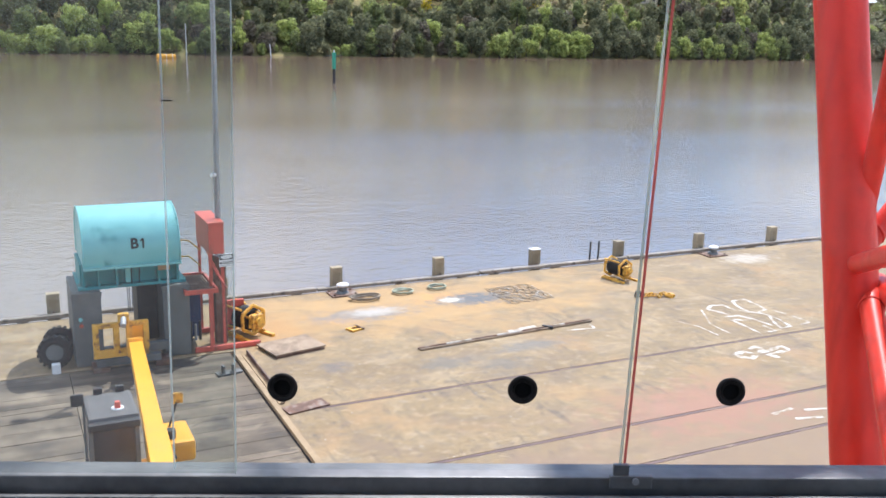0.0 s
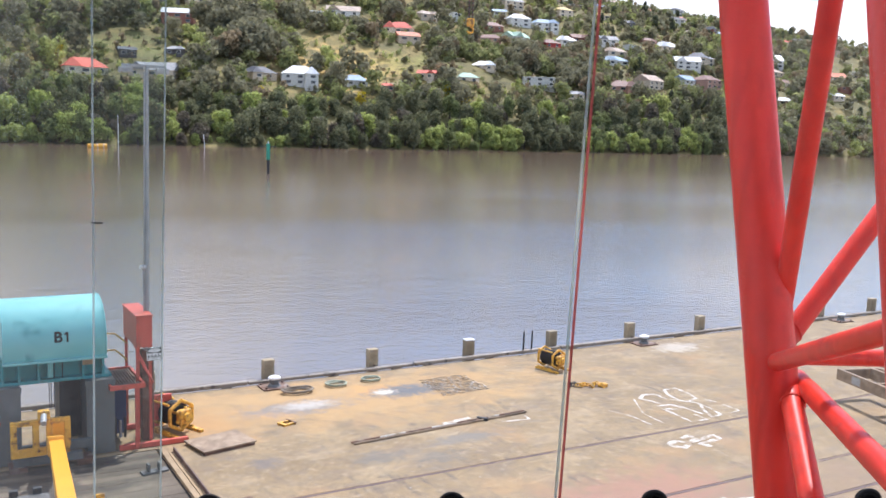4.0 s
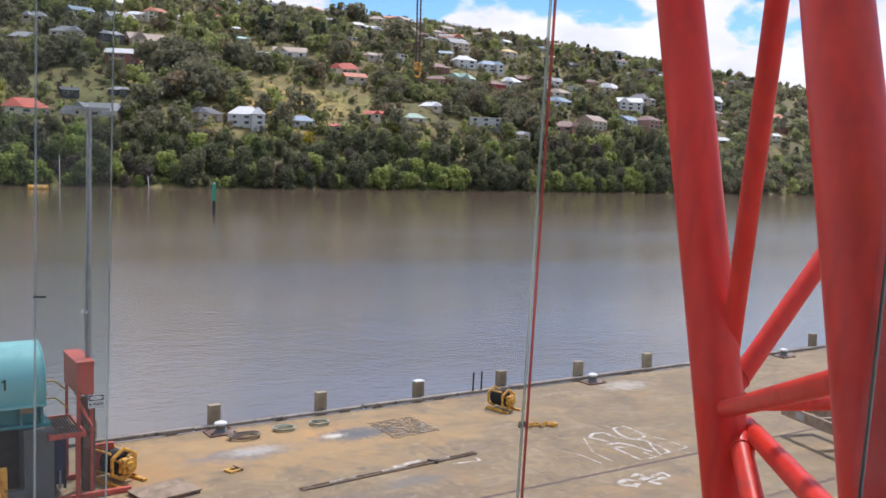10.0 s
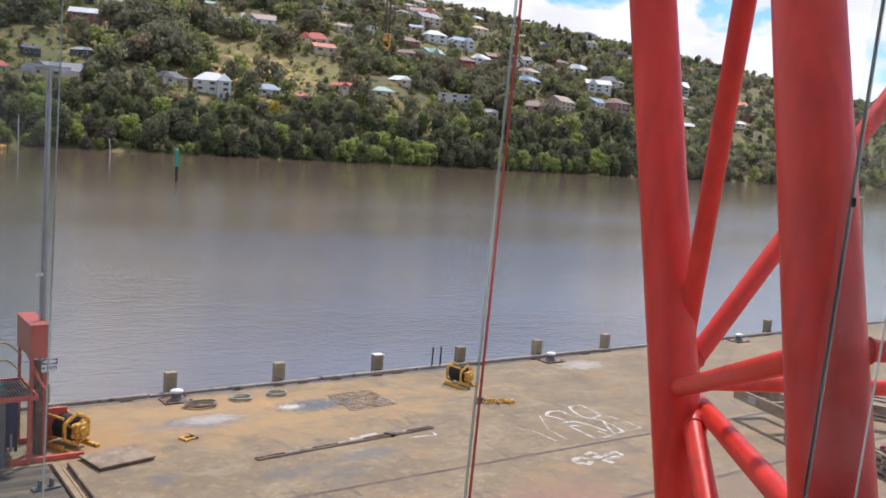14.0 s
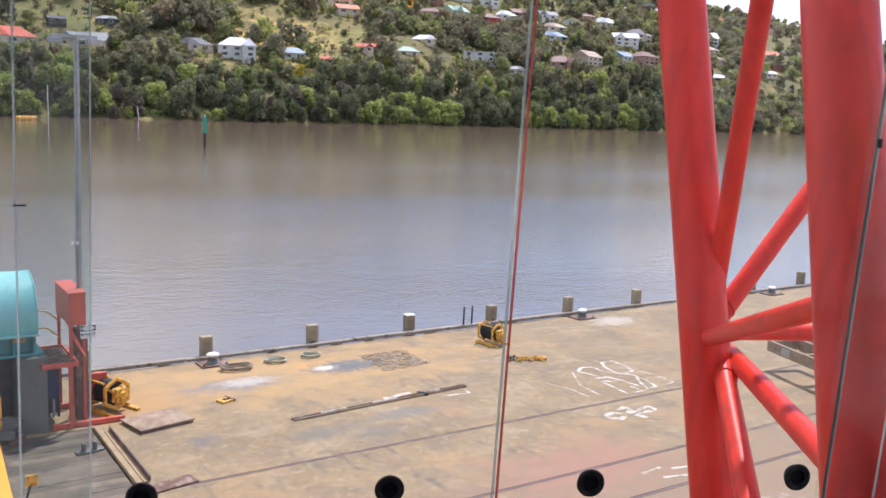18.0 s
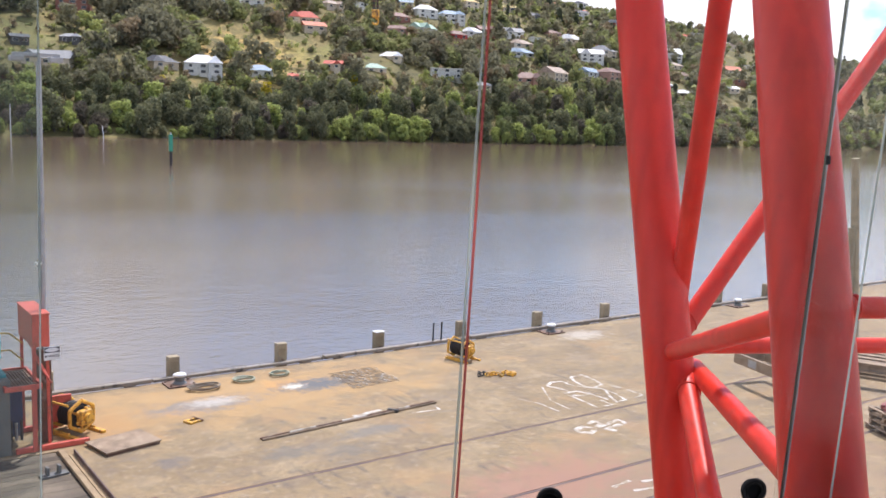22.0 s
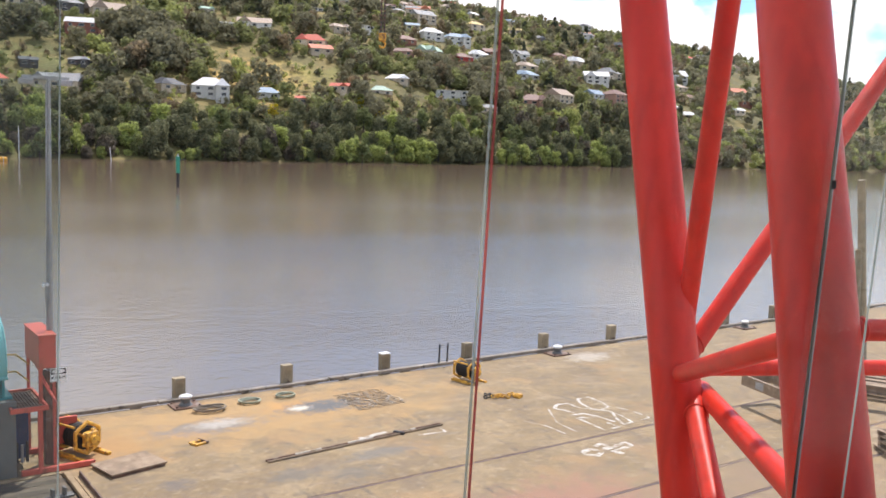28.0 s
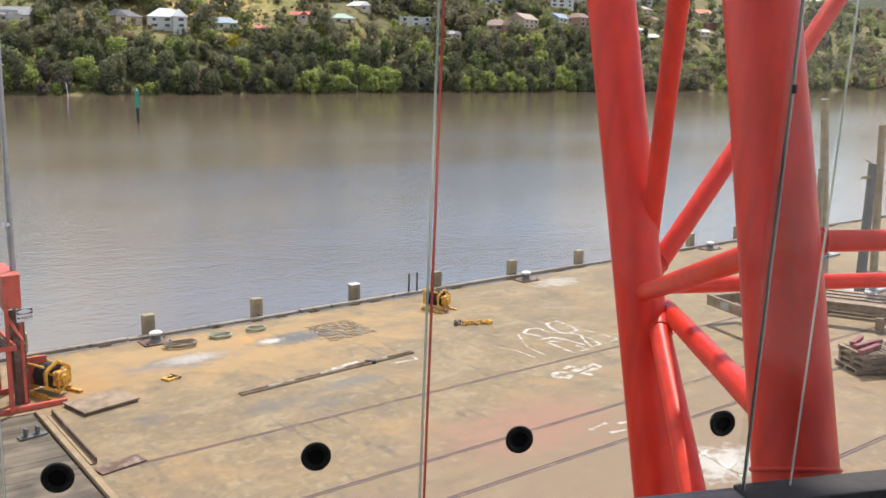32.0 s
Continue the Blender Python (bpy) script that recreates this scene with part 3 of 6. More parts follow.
def smooth_sides(ob, angle=40):
    me = ob.data
    me.set_sharp_from_angle(angle=radians(angle))
    for p in me.polygons:
        p.use_smooth = True
    return ob


def raw_mesh(name, verts, faces, mat, smooth=False):
    me = bpy.data.meshes.new(name)
    me.from_pydata(verts, [], faces)
    me.materials.append(mat)
    me.update()
    if smooth:
        for p in me.polygons:
            p.use_smooth = True
    return new(name, me)


def array_mesh(name, verts, mat):
    """A mesh of loose quads from an (n, 4, 3) array."""
    n = len(verts)
    me = bpy.data.meshes.new(name)
    me.vertices.add(4 * n)
    me.vertices.foreach_set("co", verts.reshape(-1).astype(np.float32))
    me.loops.add(4 * n)
    me.loops.foreach_set("vertex_index", np.arange(4 * n, dtype=np.int32))
    me.polygons.add(n)
    me.polygons.foreach_set("loop_start", np.arange(0, 4 * n, 4, dtype=np.int32))
    me.materials.append(mat)
    me.update(calc_edges=True)
    return me


# ---- river, far bank and hill ----
WATER_Z = WATER_LEVEL
EDGE_Y = 28.1


def ridge(x):
    return np.interp(x, [-600, -200, 120, 290, 490, 650, 900, 1150, 1300, 1800, 2600], [90, 125, 140, 156, 160, 153, 140, 122, 112, 100, 90])


def hill_z(x, y):
    s = np.clip((y - 384) / 520, 0, 1.6)
    sh = 1 - (1 - np.minimum(s, 1)) ** 1.8
    return -3.2 + 1.8 * np.clip((y - 380) / 6, 0, 1) + ridge(x) * sh - np.maximum(s - 1, 0) * 120


def build_water():
    v = [(-1500, EDGE_Y - 6, WATER_Z), (3500, EDGE_Y - 6, WATER_Z), (3500, 386, WATER_Z), (-1500, 386, WATER_Z)]
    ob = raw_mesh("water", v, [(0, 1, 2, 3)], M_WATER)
    tagged(ob, "brown river water with small ripples, reflecting sky", "river", kind="structure")


def build_hill():
    xs = np.concatenate([np.arange(-700, 1000, 22), np.arange(1000, 2700, 60)])
    ys = np.concatenate([np.arange(376, 420, 5), np.arange(420, 1010, 18), np.arange(1010, 1240, 45)])
    verts, faces = [], []
    for y in ys:
        for x in xs:
            wob = 1.6 * noise.noise(Vector((x * 0.02, y * 0.02, 0))) * min(max((y - 400) / 60, 0), 1) * 3
            shore = 5 * noise.noise(Vector((x * 0.013, 3.3, 0)))
            verts.append((x, y + (shore if y < 420 else 0), float(hill_z(x, y)) + wob))
    nx = len(xs)
    for j in range(len(ys) - 1):
        for i in range(nx - 1):
            a = j * nx + i
            faces.append((a, a + 1, a + nx + 1, a + nx))
    ob = raw_mesh("ground", verts, faces, M_HILL, smooth=True)
    tagged(ob, "grassy hillside rising from the far river bank", "hillside", kind="structure")
    # the next hill down the river, far off
    verts, faces = [], []
    for j in range(8):
        for i in range(30):
            x = 1250 + i * 70
            h = (170 + 40 * math.sin(i * 0.35)) * math.sin(math.pi * min(j / 10, 1)) * min(1, i / 7)
            verts.append((x, 520 + i * 10 + j * 60, -4 + h))
    for j in range(7):
        for i in range(29):
            a = j * 30 + i
            faces.append((a, a + 1, a + 31, a + 30))
    ob = raw_mesh("backdrop", verts, faces, LEAVES[4], smooth=True)
    tagged(ob, "dark wooded hill farther down the river", "hill", kind="structure")


build_water()
build_hill()


def crown_quads(rng, h, r, n, leaf, lobes, base=0.25, conical=False, lobe=(0.34, 0.56), tall=0.85):
    """Leaf quads of one crown that stands at the origin."""
    lob = []
    for _ in range(lobes):
        zz = rng.uniform(base + 0.12, 0.88)
        if conical:
            rr = r * (1.02 - zz) * 1.1
            lob.append((0, 0, zz * h, max(rr, 0.25), h * 0.10))
        else:
            sp = r * 0.74 * (1 - abs(zz - 0.42) * 0.9)
            a = rng.uniform(0, 2 * math.pi)
            d = sp * math.sqrt(rng.uniform(0.05, 1))
            s = r * rng.uniform(*lobe)
            lob.append((d * math.cos(a), d * math.sin(a), zz * h, s, s * tall * rng.uniform(0.8, 1.2)))
    lob = np.array(lob)
    k = rng.integers(0, lobes, n)
    v = rng.normal(size=(n, 3))
    v /= np.linalg.norm(v, axis=1)[:, None]
    rad = rng.uniform(0.55, 1.08, n) ** 0.6
    c = lob[k, :3] + v * rad[:, None] * lob[k][:, [3, 3, 4]]
    nrm = v + rng.normal(size=(n, 3)) * 0.38
    nrm /= np.linalg.norm(nrm, axis=1)[:, None]
    t1 = np.cross(nrm, rng.normal(size=(n, 3)))
    t1 /= np.linalg.norm(t1, axis=1)[:, None]
    t2 = np.cross(nrm, t1)
    s = leaf * rng.uniform(0.55, 1.35, n)
    asp = rng.uniform(0.5, 1.0, n)
    q = np.stack([c - t1 * s[:, None], c - t2 * (s * asp)[:, None], c + t1 * s[:, None], c + t2 * (s * asp)[:, None]], 1)
    q[:, :, 2] = np.maximum(q[:, :, 2], 0.1)
    return q


def trunk_bm(rng, h, r):
    bm = new_bm()
    top = Vector((rng.uniform(-0.4, 0.4), rng.uniform(-0.4, 0.4), h * 0.62))
    tube(bm, (0, 0, -0.8), top * 0.5, 0.035 * h, 0.025 * h, 7)
    tube(bm, top * 0.5, top, 0.025 * h, 0.010 * h, 6)
    for k in range(4):
        a = rng.uniform(0, 6.28)
        s = top * rng.uniform(0.4, 0.8)
        tube(bm, s, s + Vector((math.cos(a) * r * 0.6, math.sin(a) * r * 0.6, h * 0.2)), 0.012 * h, 0.004 * h, 5)
    return bm


TREE_KINDS = [  # name, height, radius, leaf colour, label
    ("tall_dark_wattle", 13, 5.0, 0, "dark olive wattle tree on the river bank"), ("dark_wattle", 10, 4.6, 0, "dark olive wattle tree on the river bank"),
    ("brownish_tree", 10, 4.4, 3, "brownish half-bare tree on the river bank"), ("willow", 10.5, 5.0, 2, "bright green willow at the water's edge"),
    ("young_willow", 6.0, 3.4, 2, "low bright green willow at the water's edge"), ("green_tree", 10, 4.6, 1, "mid-green tree on the river bank")]
tree_rng = np.random.default_rng(7)
tree_models = []
for nm, h, r, c, lab in TREE_KINDS:
    for variant in range(2):
        t = thing("tree", Matrix.Identity(4), lab, "tree", "trees along the far bank")
        part("trunk", trunk_bm(tree_rng, h, r), M_BARK, t)
        me = array_mesh("crown", crown_quads(tree_rng, h, r, 1500, 0.52, 30, base=0.02, lobe=(0.22, 0.46), tall=1.25), LEAVES[c])
        cr = new("crown", me)
        cr.parent = t
        tree_models.append((t, c))
placed = set()


LUSH = ((-40, 112), (197, 257), (306, 382))      # stretches of the bank where willows crowd the water


def lush(x):
    return any(a < x + 9 * math.sin(x * 0.21) < b for a, b in LUSH)


def plant_belt():
    """The belt of trees along the far shore, in three rows: willows at the water, wattles behind."""
    rng = random.Random(5)
    rows = [(383, 4.0, -30, 470, (6, 7, 8, 9, 10, 2, 0, 1, 3, 4)), (390, 5.0, -30, 470, (0, 1, 2, 3, 4, 5, 10, 6)), (399, 5.8, -25, 470, (0, 1, 0, 1, 4, 10, 2, 11)), (410, 7.5, -20, 470, (0, 1, 2, 10, 5))]
    for y, step, x0, x1, kinds in rows:
        x = x0
        while x < x1:
            k = rng.choice(kinds)
            if lush(x):
                if rng.random() < (0.75 if y < 386 else 0.4 if y < 405 else 0.2):
                    k = rng.choice((6, 7, 6, 7, 8, 9, 10, 11))
            else:
                k = rng.choice((0, 1, 2, 3, 4, 5, 0, 1, 2, 3, 10)) if rng.random() < 0.92 else rng.choice((6, 7, 8))
            px, py = x + rng.uniform(-1.5, 1.5), y + rng.uniform(-2.5, 2.5)
            s = rng.uniform(0.6, 1.3) * (0.9 if y < 386 else 1.0)
            m = Matrix.Translation((px, py, float(hill_z(px, py)) - 0.2)) @ Matrix.Rotation(rng.uniform(0, 6.28), 4, "Z") @ Matrix.Diagonal((s, s, s * rng.uniform(0.85, 1.15), 1))
            if k not in placed:
                placed.add(k)
                tree_models[k][0].matrix_basis = m
            else:
                c = copy_thing(tree_models[k][0], Matrix.Identity(4))
                c.matrix_basis = m
            x += step * rng.uniform(0.7, 1.35)


plant_belt()

HOUSES_SHORE = [(68, 445, 19, 'rc'), (97, 445, 20, 'gb'), (151, 447, 15, 'db'), (168, 441, 18, 'ww'), (199, 442, 12, 'uw'), (214, 437, 7, 'rp'), (246, 454, 10, 'rb'), (292, 468, 14, 'wb'), (272, 451, 12, 'nb'), (320, 450, 20, 'ww'), (383, 450, 17, 'kp'), (414, 454, 17, 'bb'), (336, 436, 10, 'gb'), (455, 465, 18, 'uw'), (472, 461, 19, 'kp')]
HOUSES_TERRACE = [(114, 473, 10, 'gd'), (91, 469, 8, 'dd'), (128, 524, 17, 'wk'), (154, 565, 22, 'bb'), (132, 564, 14, 'gd'), (84, 556, 16, 'gk'), (107, 565, 18, 'gb'), (99, 618, 13, 'gb'), (131, 633, 15, 'ub'), (155, 631, 17, 'gw'), (168, 645, 15, 'wb'), (181, 641, 17, 'oc'), (195, 641, 14, 'gb'), (172, 708, 27, 'ww'), (172, 794, 25, 'wb'), (126, 783, 17, 'oc'), (116, 782, 20, 'bc')]
HOUSES_LEDGE = [(266, 731, 19, 'ud'), (303, 781, 23, 'ud'), (297, 712, 17, 'dd'), (225, 651, 8, 'rr'), (225, 610, 7, 'ww'), (219, 580, 8, 'nb'), (220, 550, 8, 'ww'), (239, 553, 21, 'bw'), (263, 523, 18, 'rc'), (264, 509, 14, 'ob'), (302, 555, 14, 'bb'), (309, 604, 8, 'ww')]
HOUSES_SLOPE = [(346, 541, 13, 'kk'), (325, 515, 15, 'kp'), (376, 555, 16, 'ww'), (394, 549, 17, 'uw'), (354, 521, 17, 'nw'), (375, 514, 13, 'kr'), (393, 522, 14, 'ww'), (410, 530, 13, 'kk'), (436, 531, 16, 'gw'), (424, 507, 16, 'bb'), (411, 490, 18, 'uw'), (456, 523, 12, 'ww'), (481, 537, 12, 'kp'), (490, 526, 18, 'wb'), (476, 491, 18, 'ww'), (501, 500, 19, 'gb'), (494, 580, 12, 'dd'), (560, 574, 15, 'bb')]
HOUSES_TOP = [(390, 718, 15, 'bb'), (343, 659, 11, 'wb'), (443, 787, 15, 'oc'), (443, 751, 16, 'bb'), (434, 705, 15, 'wb'), (419, 642, 19, 'ob'), (404, 606, 18, 'gb'), (421, 662, 12, 'bw'), (388, 658, 12, 'bw'), (394, 627, 10, 'gb'), (470, 677, 9, 'bb'), (482, 648, 9, 'wb'), (443, 592, 14, 'cb'), (486, 599, 10, 'cb'), (368, 787, 18, 'ob'), (360, 730, 11, 'wb'), (341, 772, 14, 'gb'), (322, 668, 10, 'gb'), (329, 565, 10, 'ww'), (291, 643, 7, 'ww'), (453, 698, 12, 'bw'), (354, 643, 10, 'gb'), (389, 681, 10, 'wb'), (392, 642, 10, 'kb')]
HOUSES_FAR = [(631, 548, 15, 'wb'), (582, 512, 22, 'ww'), (572, 494, 16, 'bb'), (558, 474, 13, 'kb'), (757, 587, 15, 'bb'), (649, 498, 20, 'ob'), (636, 478, 21, 'wk'), (519, 454, 10, 'ww'), (523, 443, 12, 'wb'), (597, 458, 11, 'wb'), (688, 510, 14, 'gb'), (573, 518, 14, 'bb'), (822, 499, 18, 'bb')]
HOUSES = HOUSES_SHORE + HOUSES_TERRACE + HOUSES_LEDGE + HOUSES_SLOPE + HOUSES_TOP + HOUSES_FAR
ROOFS = {k: material("roof_" + nm, [c, tuple(min(v * 1.35, 1) for v in c)], scale=0.8, rough=0.7, bump=0.1, fine=6, random_tint=0.12) for k, nm, c in (
    ("r", "red_tile", (0.50, 0.10, 0.06)), ("o", "orange_tile", (0.50, 0.16, 0.08)), ("g", "grey_iron", (0.24, 0.24, 0.24)), ("d", "charcoal_iron", (0.07, 0.075, 0.085)), ("w", "white_iron", (0.58, 0.58, 0.57)),
    ("u", "blue_grey_iron", (0.22, 0.29, 0.36)), ("n", "pale_green_iron", (0.30, 0.42, 0.33)), ("k", "brown_tile", (0.17, 0.09, 0.07)), ("b", "tan_tile", (0.33, 0.25, 0.19)), ("c", "ochre_tile", (0.45, 0.33, 0.12)))}
WALLS = {k: material("wall_" + nm, [c, tuple(min(v * 1.2, 1) for v in c)], scale=0.6, rough=0.85, bump=0.1, fine=8, random_tint=0.1) for k, nm, c in (
    ("w", "white_weatherboard", (0.54, 0.53, 0.48)), ("b", "beige_render", (0.54, 0.45, 0.33)), ("c", "cream_weatherboard", (0.58, 0.52, 0.38)), ("k", "red_brick", (0.24, 0.10, 0.07)), ("p", "pink_brick", (0.40, 0.23, 0.17)), ("d", "dark_timber", (0.09, 0.085, 0.08)), ("r", "red_boards", (0.40, 0.05, 0.04)))}
ROOF_WORD = {"r": "red tiled", "o": "orange tiled", "g": "grey iron", "d": "charcoal", "w": "white", "u": "blue-grey", "n": "pale green", "k": "brown tiled", "b": "tan tiled", "c": "ochre"}
WALL_WORD = {"w": "white weatherboard", "b": "beige rendered", "c": "cream weatherboard", "k": "red brick", "p": "pink brick", "d": "dark timber", "r": "red boarded"}


def house(x, y, w, code, rng):
    """A hillside house that looks to the river: walls, hipped or gabled roof, windows, a verandah or garage."""
    z = float(hill_z(x, y)) + 0.5
    d = w * rng.uniform(0.6, 0.8)
    storey = 2 if (w > 13 and rng.random() < 0.3) else 1
    h = 2.7 * storey + 0.6
    th = thing("house", pose(x, y, z, 0, 0, rng.uniform(-42, 20)), f"{WALL_WORD[code[1]]} house with a {ROOF_WORD[code[0]]} roof on the hillside", "house", "houses on the hillside")
    bm = new_bm()
    box(bm, -w / 2, 0, -4.0, w / 2, d, h)
    wing = rng.random() < 0.5
    side = rng.choice((-1, 1))
    if wing:
        box(bm, side * w * 0.12, -d * 0.28, -2.5, side * w * 0.48, 0.2, h - 0.01)
    part("wall", bm, WALLS[code[1]], th)
    flat = code[0] == "w" and rng.random() < 0.4
    bm = new_bm()
    o = 0.5
    rise = 0.5 if flat else d * rng.uniform(0.25, 0.34)
    hip = rng.choice((0.0, d * 0.45, d * 0.45))

    def roof(x0, y0, x1, y1, zz, hp, along_x=True):
        lo = [bm.verts.new(p) for p in ((x0, y0, zz), (x1, y0, zz), (x1, y1, zz), (x0, y1, zz))]
        if along_x:
            r = [bm.verts.new((x0 + hp, (y0 + y1) / 2, zz + rise)), bm.verts.new((x1 - hp, (y0 + y1) / 2, zz + rise))]
            for fs in ((lo[0], lo[1], r[1], r[0]), (lo[2], lo[3], r[0], r[1]), (lo[1], lo[2], r[1]), (lo[3], lo[0], r[0]), (lo[3], lo[2], lo[1], lo[0])):
                bm.faces.new(fs)
        else:
            r = [bm.verts.new(((x0 + x1) / 2, y0 + hp, zz + rise * 0.9)), bm.verts.new(((x0 + x1) / 2, y1, zz + rise * 0.9))]
            for fs in ((lo[0], lo[1], r[0]), (lo[1], lo[2], r[1], r[0]), (lo[3], lo[0], r[0], r[1]), (lo[3], lo[2], lo[1], lo[0])):
                bm.faces.new(fs)
    roof(-w / 2 - o, -o, w / 2 + o, d + o, h, 0.02 if flat else hip)
    if wing and not flat:
        a, b = sorted((side * w * 0.12, side * w * 0.48))
        roof(a - o, -d * 0.28 - o, b + o, d * 0.5, h, hip * 0.5, False)
    part("roof", bm, ROOFS[code[0]], th)
    for s in range(storey):
        n = max(2, int(w / 5.5))
        for i in range(n):
            cx = -w / 2 + (i + 0.5) * w / n
            front = -d * 0.28 if wing and min(side * w * 0.12, side * w * 0.48) < cx < max(side * w * 0.12, side * w * 0.48) else 0
            ww = rng.uniform(0.7, 1.5)
            z0 = 1.3 + 2.7 * s
            win = part("window", box(new_bm(), cx - ww - 0.12, front - 0.05, z0 - 0.12, cx + ww + 0.12, front - 0.02, z0 + 1.42), WALLS["w"], th)
            part("pane", box(new_bm(), cx - ww, front - 0.09, z0, cx + ww, front - 0.052, z0 + 1.3), M_PANE_DARK, win)
    if rng.random() < 0.4:
        cx = rng.uniform(-w * 0.3, w * 0.3)
        part("chimney", box(new_bm(), cx, d * 0.5, h, cx + 0.7, d * 0.5 + 0.7, h + rise + 0.8), WALLS["k"], th)
    return th


house_rng = random.Random(12)
for hx, hy, hw, code in HOUSES:
    house(hx, hy, hw, code, house_rng)
# small houses in rows along the top of the hill
UPPER = []
for k in range(60):
    hx = house_rng.uniform(330, 760)
    hy = house_rng.uniform(575, 870)
    UPPER.append((hx, hy, 11))
    house(hx, hy, house_rng.uniform(9, 14), house_rng.choice("rogdwubk") + house_rng.choice("wwbbkc"), house_rng)
TAKEN = np.array([(a, b, c) for a, b, c, _ in HOUSES] + UPPER)
FIELDS = [(206, 487, 24), (222, 480, 22), (246, 482, 18), (97, 490, 19), (82, 482, 12), (312, 489, 16), (197, 514, 9), (288, 511, 11), (273, 770, 22), (170, 588, 9), (228, 447, 10)]


def hillside_woods():
    """All the trees and shrubs of the hillside, by colour: tens of thousands of leaf clumps."""
    rng = np.random.default_rng(21)
    def kinds(n, leaf):
        d = {c: [crown_quads(rng, 9, 4.2, n, leaf, 11, base=0.03) for _ in range(4)] for c in (0, 1, 2, 3, 5)}
        d[4] = [crown_quads(rng, 11, 3.2, n, leaf, 14, base=0.02, conical=True) for _ in range(3)]
        return d
    near, mid, far = kinds(430, 0.60), kinds(170, 0.95), kinds(95, 1.25)
    out = {c: [] for c in near}

    def open_front(x, y):
        """The height that a tree may have here without hiding a house behind it from the river."""
        dy = TAKEN[:, 1] - y
        ahead = (dy > -TAKEN[:, 2] * 0.75 - 1.5) & (dy < 45) & (np.abs(x * TAKEN[:, 1] / y - TAKEN[:, 0]) < TAKEN[:, 2] * 0.62 + 2.0)
        return np.min(1.2 + 0.40 * np.maximum(dy[ahead], 0)) if ahead.any() else 99.0

    def grow(want, y0, y1, protos, low, high):
        count = tries = 0
        while count < want and tries < 12 * want:
            tries += 1
            y = rng.uniform(y0, y1)
            x = rng.uniform(-0.06 * y, (1.25 if rng.uniform() < 0.85 else 1.9) * y)
            dens = noise.noise(Vector((x * 0.012, y * 0.016, 4.0)))
            if rng.uniform() > 0.80 + dens * 0.8:
                continue
            small = 1.0
            if any((x - fx) ** 2 + (y - fy) ** 2 < fr ** 2 for fx, fy, fr in FIELDS):
                if rng.uniform() > 0.08:
                    continue
                small = 0.3
            grove = noise.noise(Vector((x * 0.03, y * 0.03, 9.0)))
            r = rng.uniform() + 0.35 * grove
            c = 0 if r < 0.46 else 1 if r < 0.70 else 2 if r < 0.78 else 3 if r < 0.85 else 1 if r < 0.98 or y > 640 else 4 if r < 1.06 else 5
            s = rng.uniform(low, high) * small * (0.6 if c == 5 else 1) * (0.72 if x > 300 and y > 560 else 1)
            # gardens below a house keep its front open to the river
            s = min(s, open_front(x, y) / 9.5)
            if s < 0.22:
                continue
            p = protos[c][rng.integers(len(protos[c]))] * np.array([s, s, s * rng.uniform(0.8, 1.2)])
            a = rng.uniform(0, 6.28)
            rot = np.array([[math.cos(a), -math.sin(a), 0], [math.sin(a), math.cos(a), 0], [0, 0, 1]])
            out[c].append(p @ rot.T + np.array([x, y, float(hill_z(x, y)) - 0.4]))
            count += 1
    # stands that are told apart from afar: wide dark trees, conifers, a copper beech, blue-green gums
    for gx, gy, gr, count, c, low, high in ((157, 514, 17, 26, 0, 1.3, 1.9), (156, 484, 13, 16, 0, 1.3, 1.9), (141, 474, 6, 6, 3, 1.2, 1.6), (180, 582, 4, 5, 5, 0.7, 1.0), (257, 606, 19, 15, 4, 0.7, 1.8), (258, 604, 17, 9, 0, 0.8, 1.5), (293, 608, 16, 10, 4, 0.6, 1.7), (292, 606, 15, 7, 1, 0.8, 1.3), (202, 541, 10, 8, 0, 0.9, 1.3), (102, 536, 14, 16, 0, 1.0, 1.5), (352, 621, 16, 16, 0, 1.2, 1.8), (353, 700, 14, 14, 0, 1.2, 1.8), (222, 528, 12, 14, 1, 1.0, 1.5), (338, 470, 26, 34, 0, 0.9, 1.5), (360, 488, 22, 26, 3, 0.8, 1.3), (430, 478, 24, 26, 0, 0.8, 1.4), (300, 478, 14, 14, 1, 0.8, 1.2)):
        for _ in range(count):
            a, d = rng.uniform(0, 6.28), gr * math.sqrt(rng.uniform())
            x, y = gx + d * math.cos(a), gy + d * math.sin(a)
            s = min(rng.uniform(low, high), open_front(x, y) / 9.5)
            if s > 0.3:
                src = near if y < 560 else mid
                p = src[c][rng.integers(len(src[c]))] * np.array([s, s, s * rng.uniform(0.85, 1.15)])
                out[c].append(p + np.array([x, y, float(hill_z(x, y)) - 0.4]))
    grow(1150, 418, 545, near, 0.5, 1.6)
    grow(1300, 545, 690, mid, 0.5, 1.6)
    grow(1700, 690, 930, far, 0.5, 1.2)
    shrubs = {c: [crown_quads(rng, 2.6, 1.9, 34, 0.62, 5, base=0.0) for _ in range(3)] for c in (0, 1, 2, 3)}
    grow_shrubs = 0
    while grow_shrubs < 6400:      # low scrub and garden bushes between the trees
        y = 420 + 380 * rng.uniform() ** 1.2
        x = rng.uniform(-0.06 * y, 1.2 * y)
        if any((x - fx) ** 2 + (y - fy) ** 2 < fr ** 2 for fx, fy, fr in FIELDS) and rng.uniform() > 0.5:
            continue
        c = int(rng.choice((0, 1, 1, 2, 3)))
        s = rng.uniform(0.5, 1.5)
        out[c].append(shrubs[c][rng.integers(3)] * s + np.array([x, y, float(hill_z(x, y)) - 0.2]))
        grow_shrubs += 1
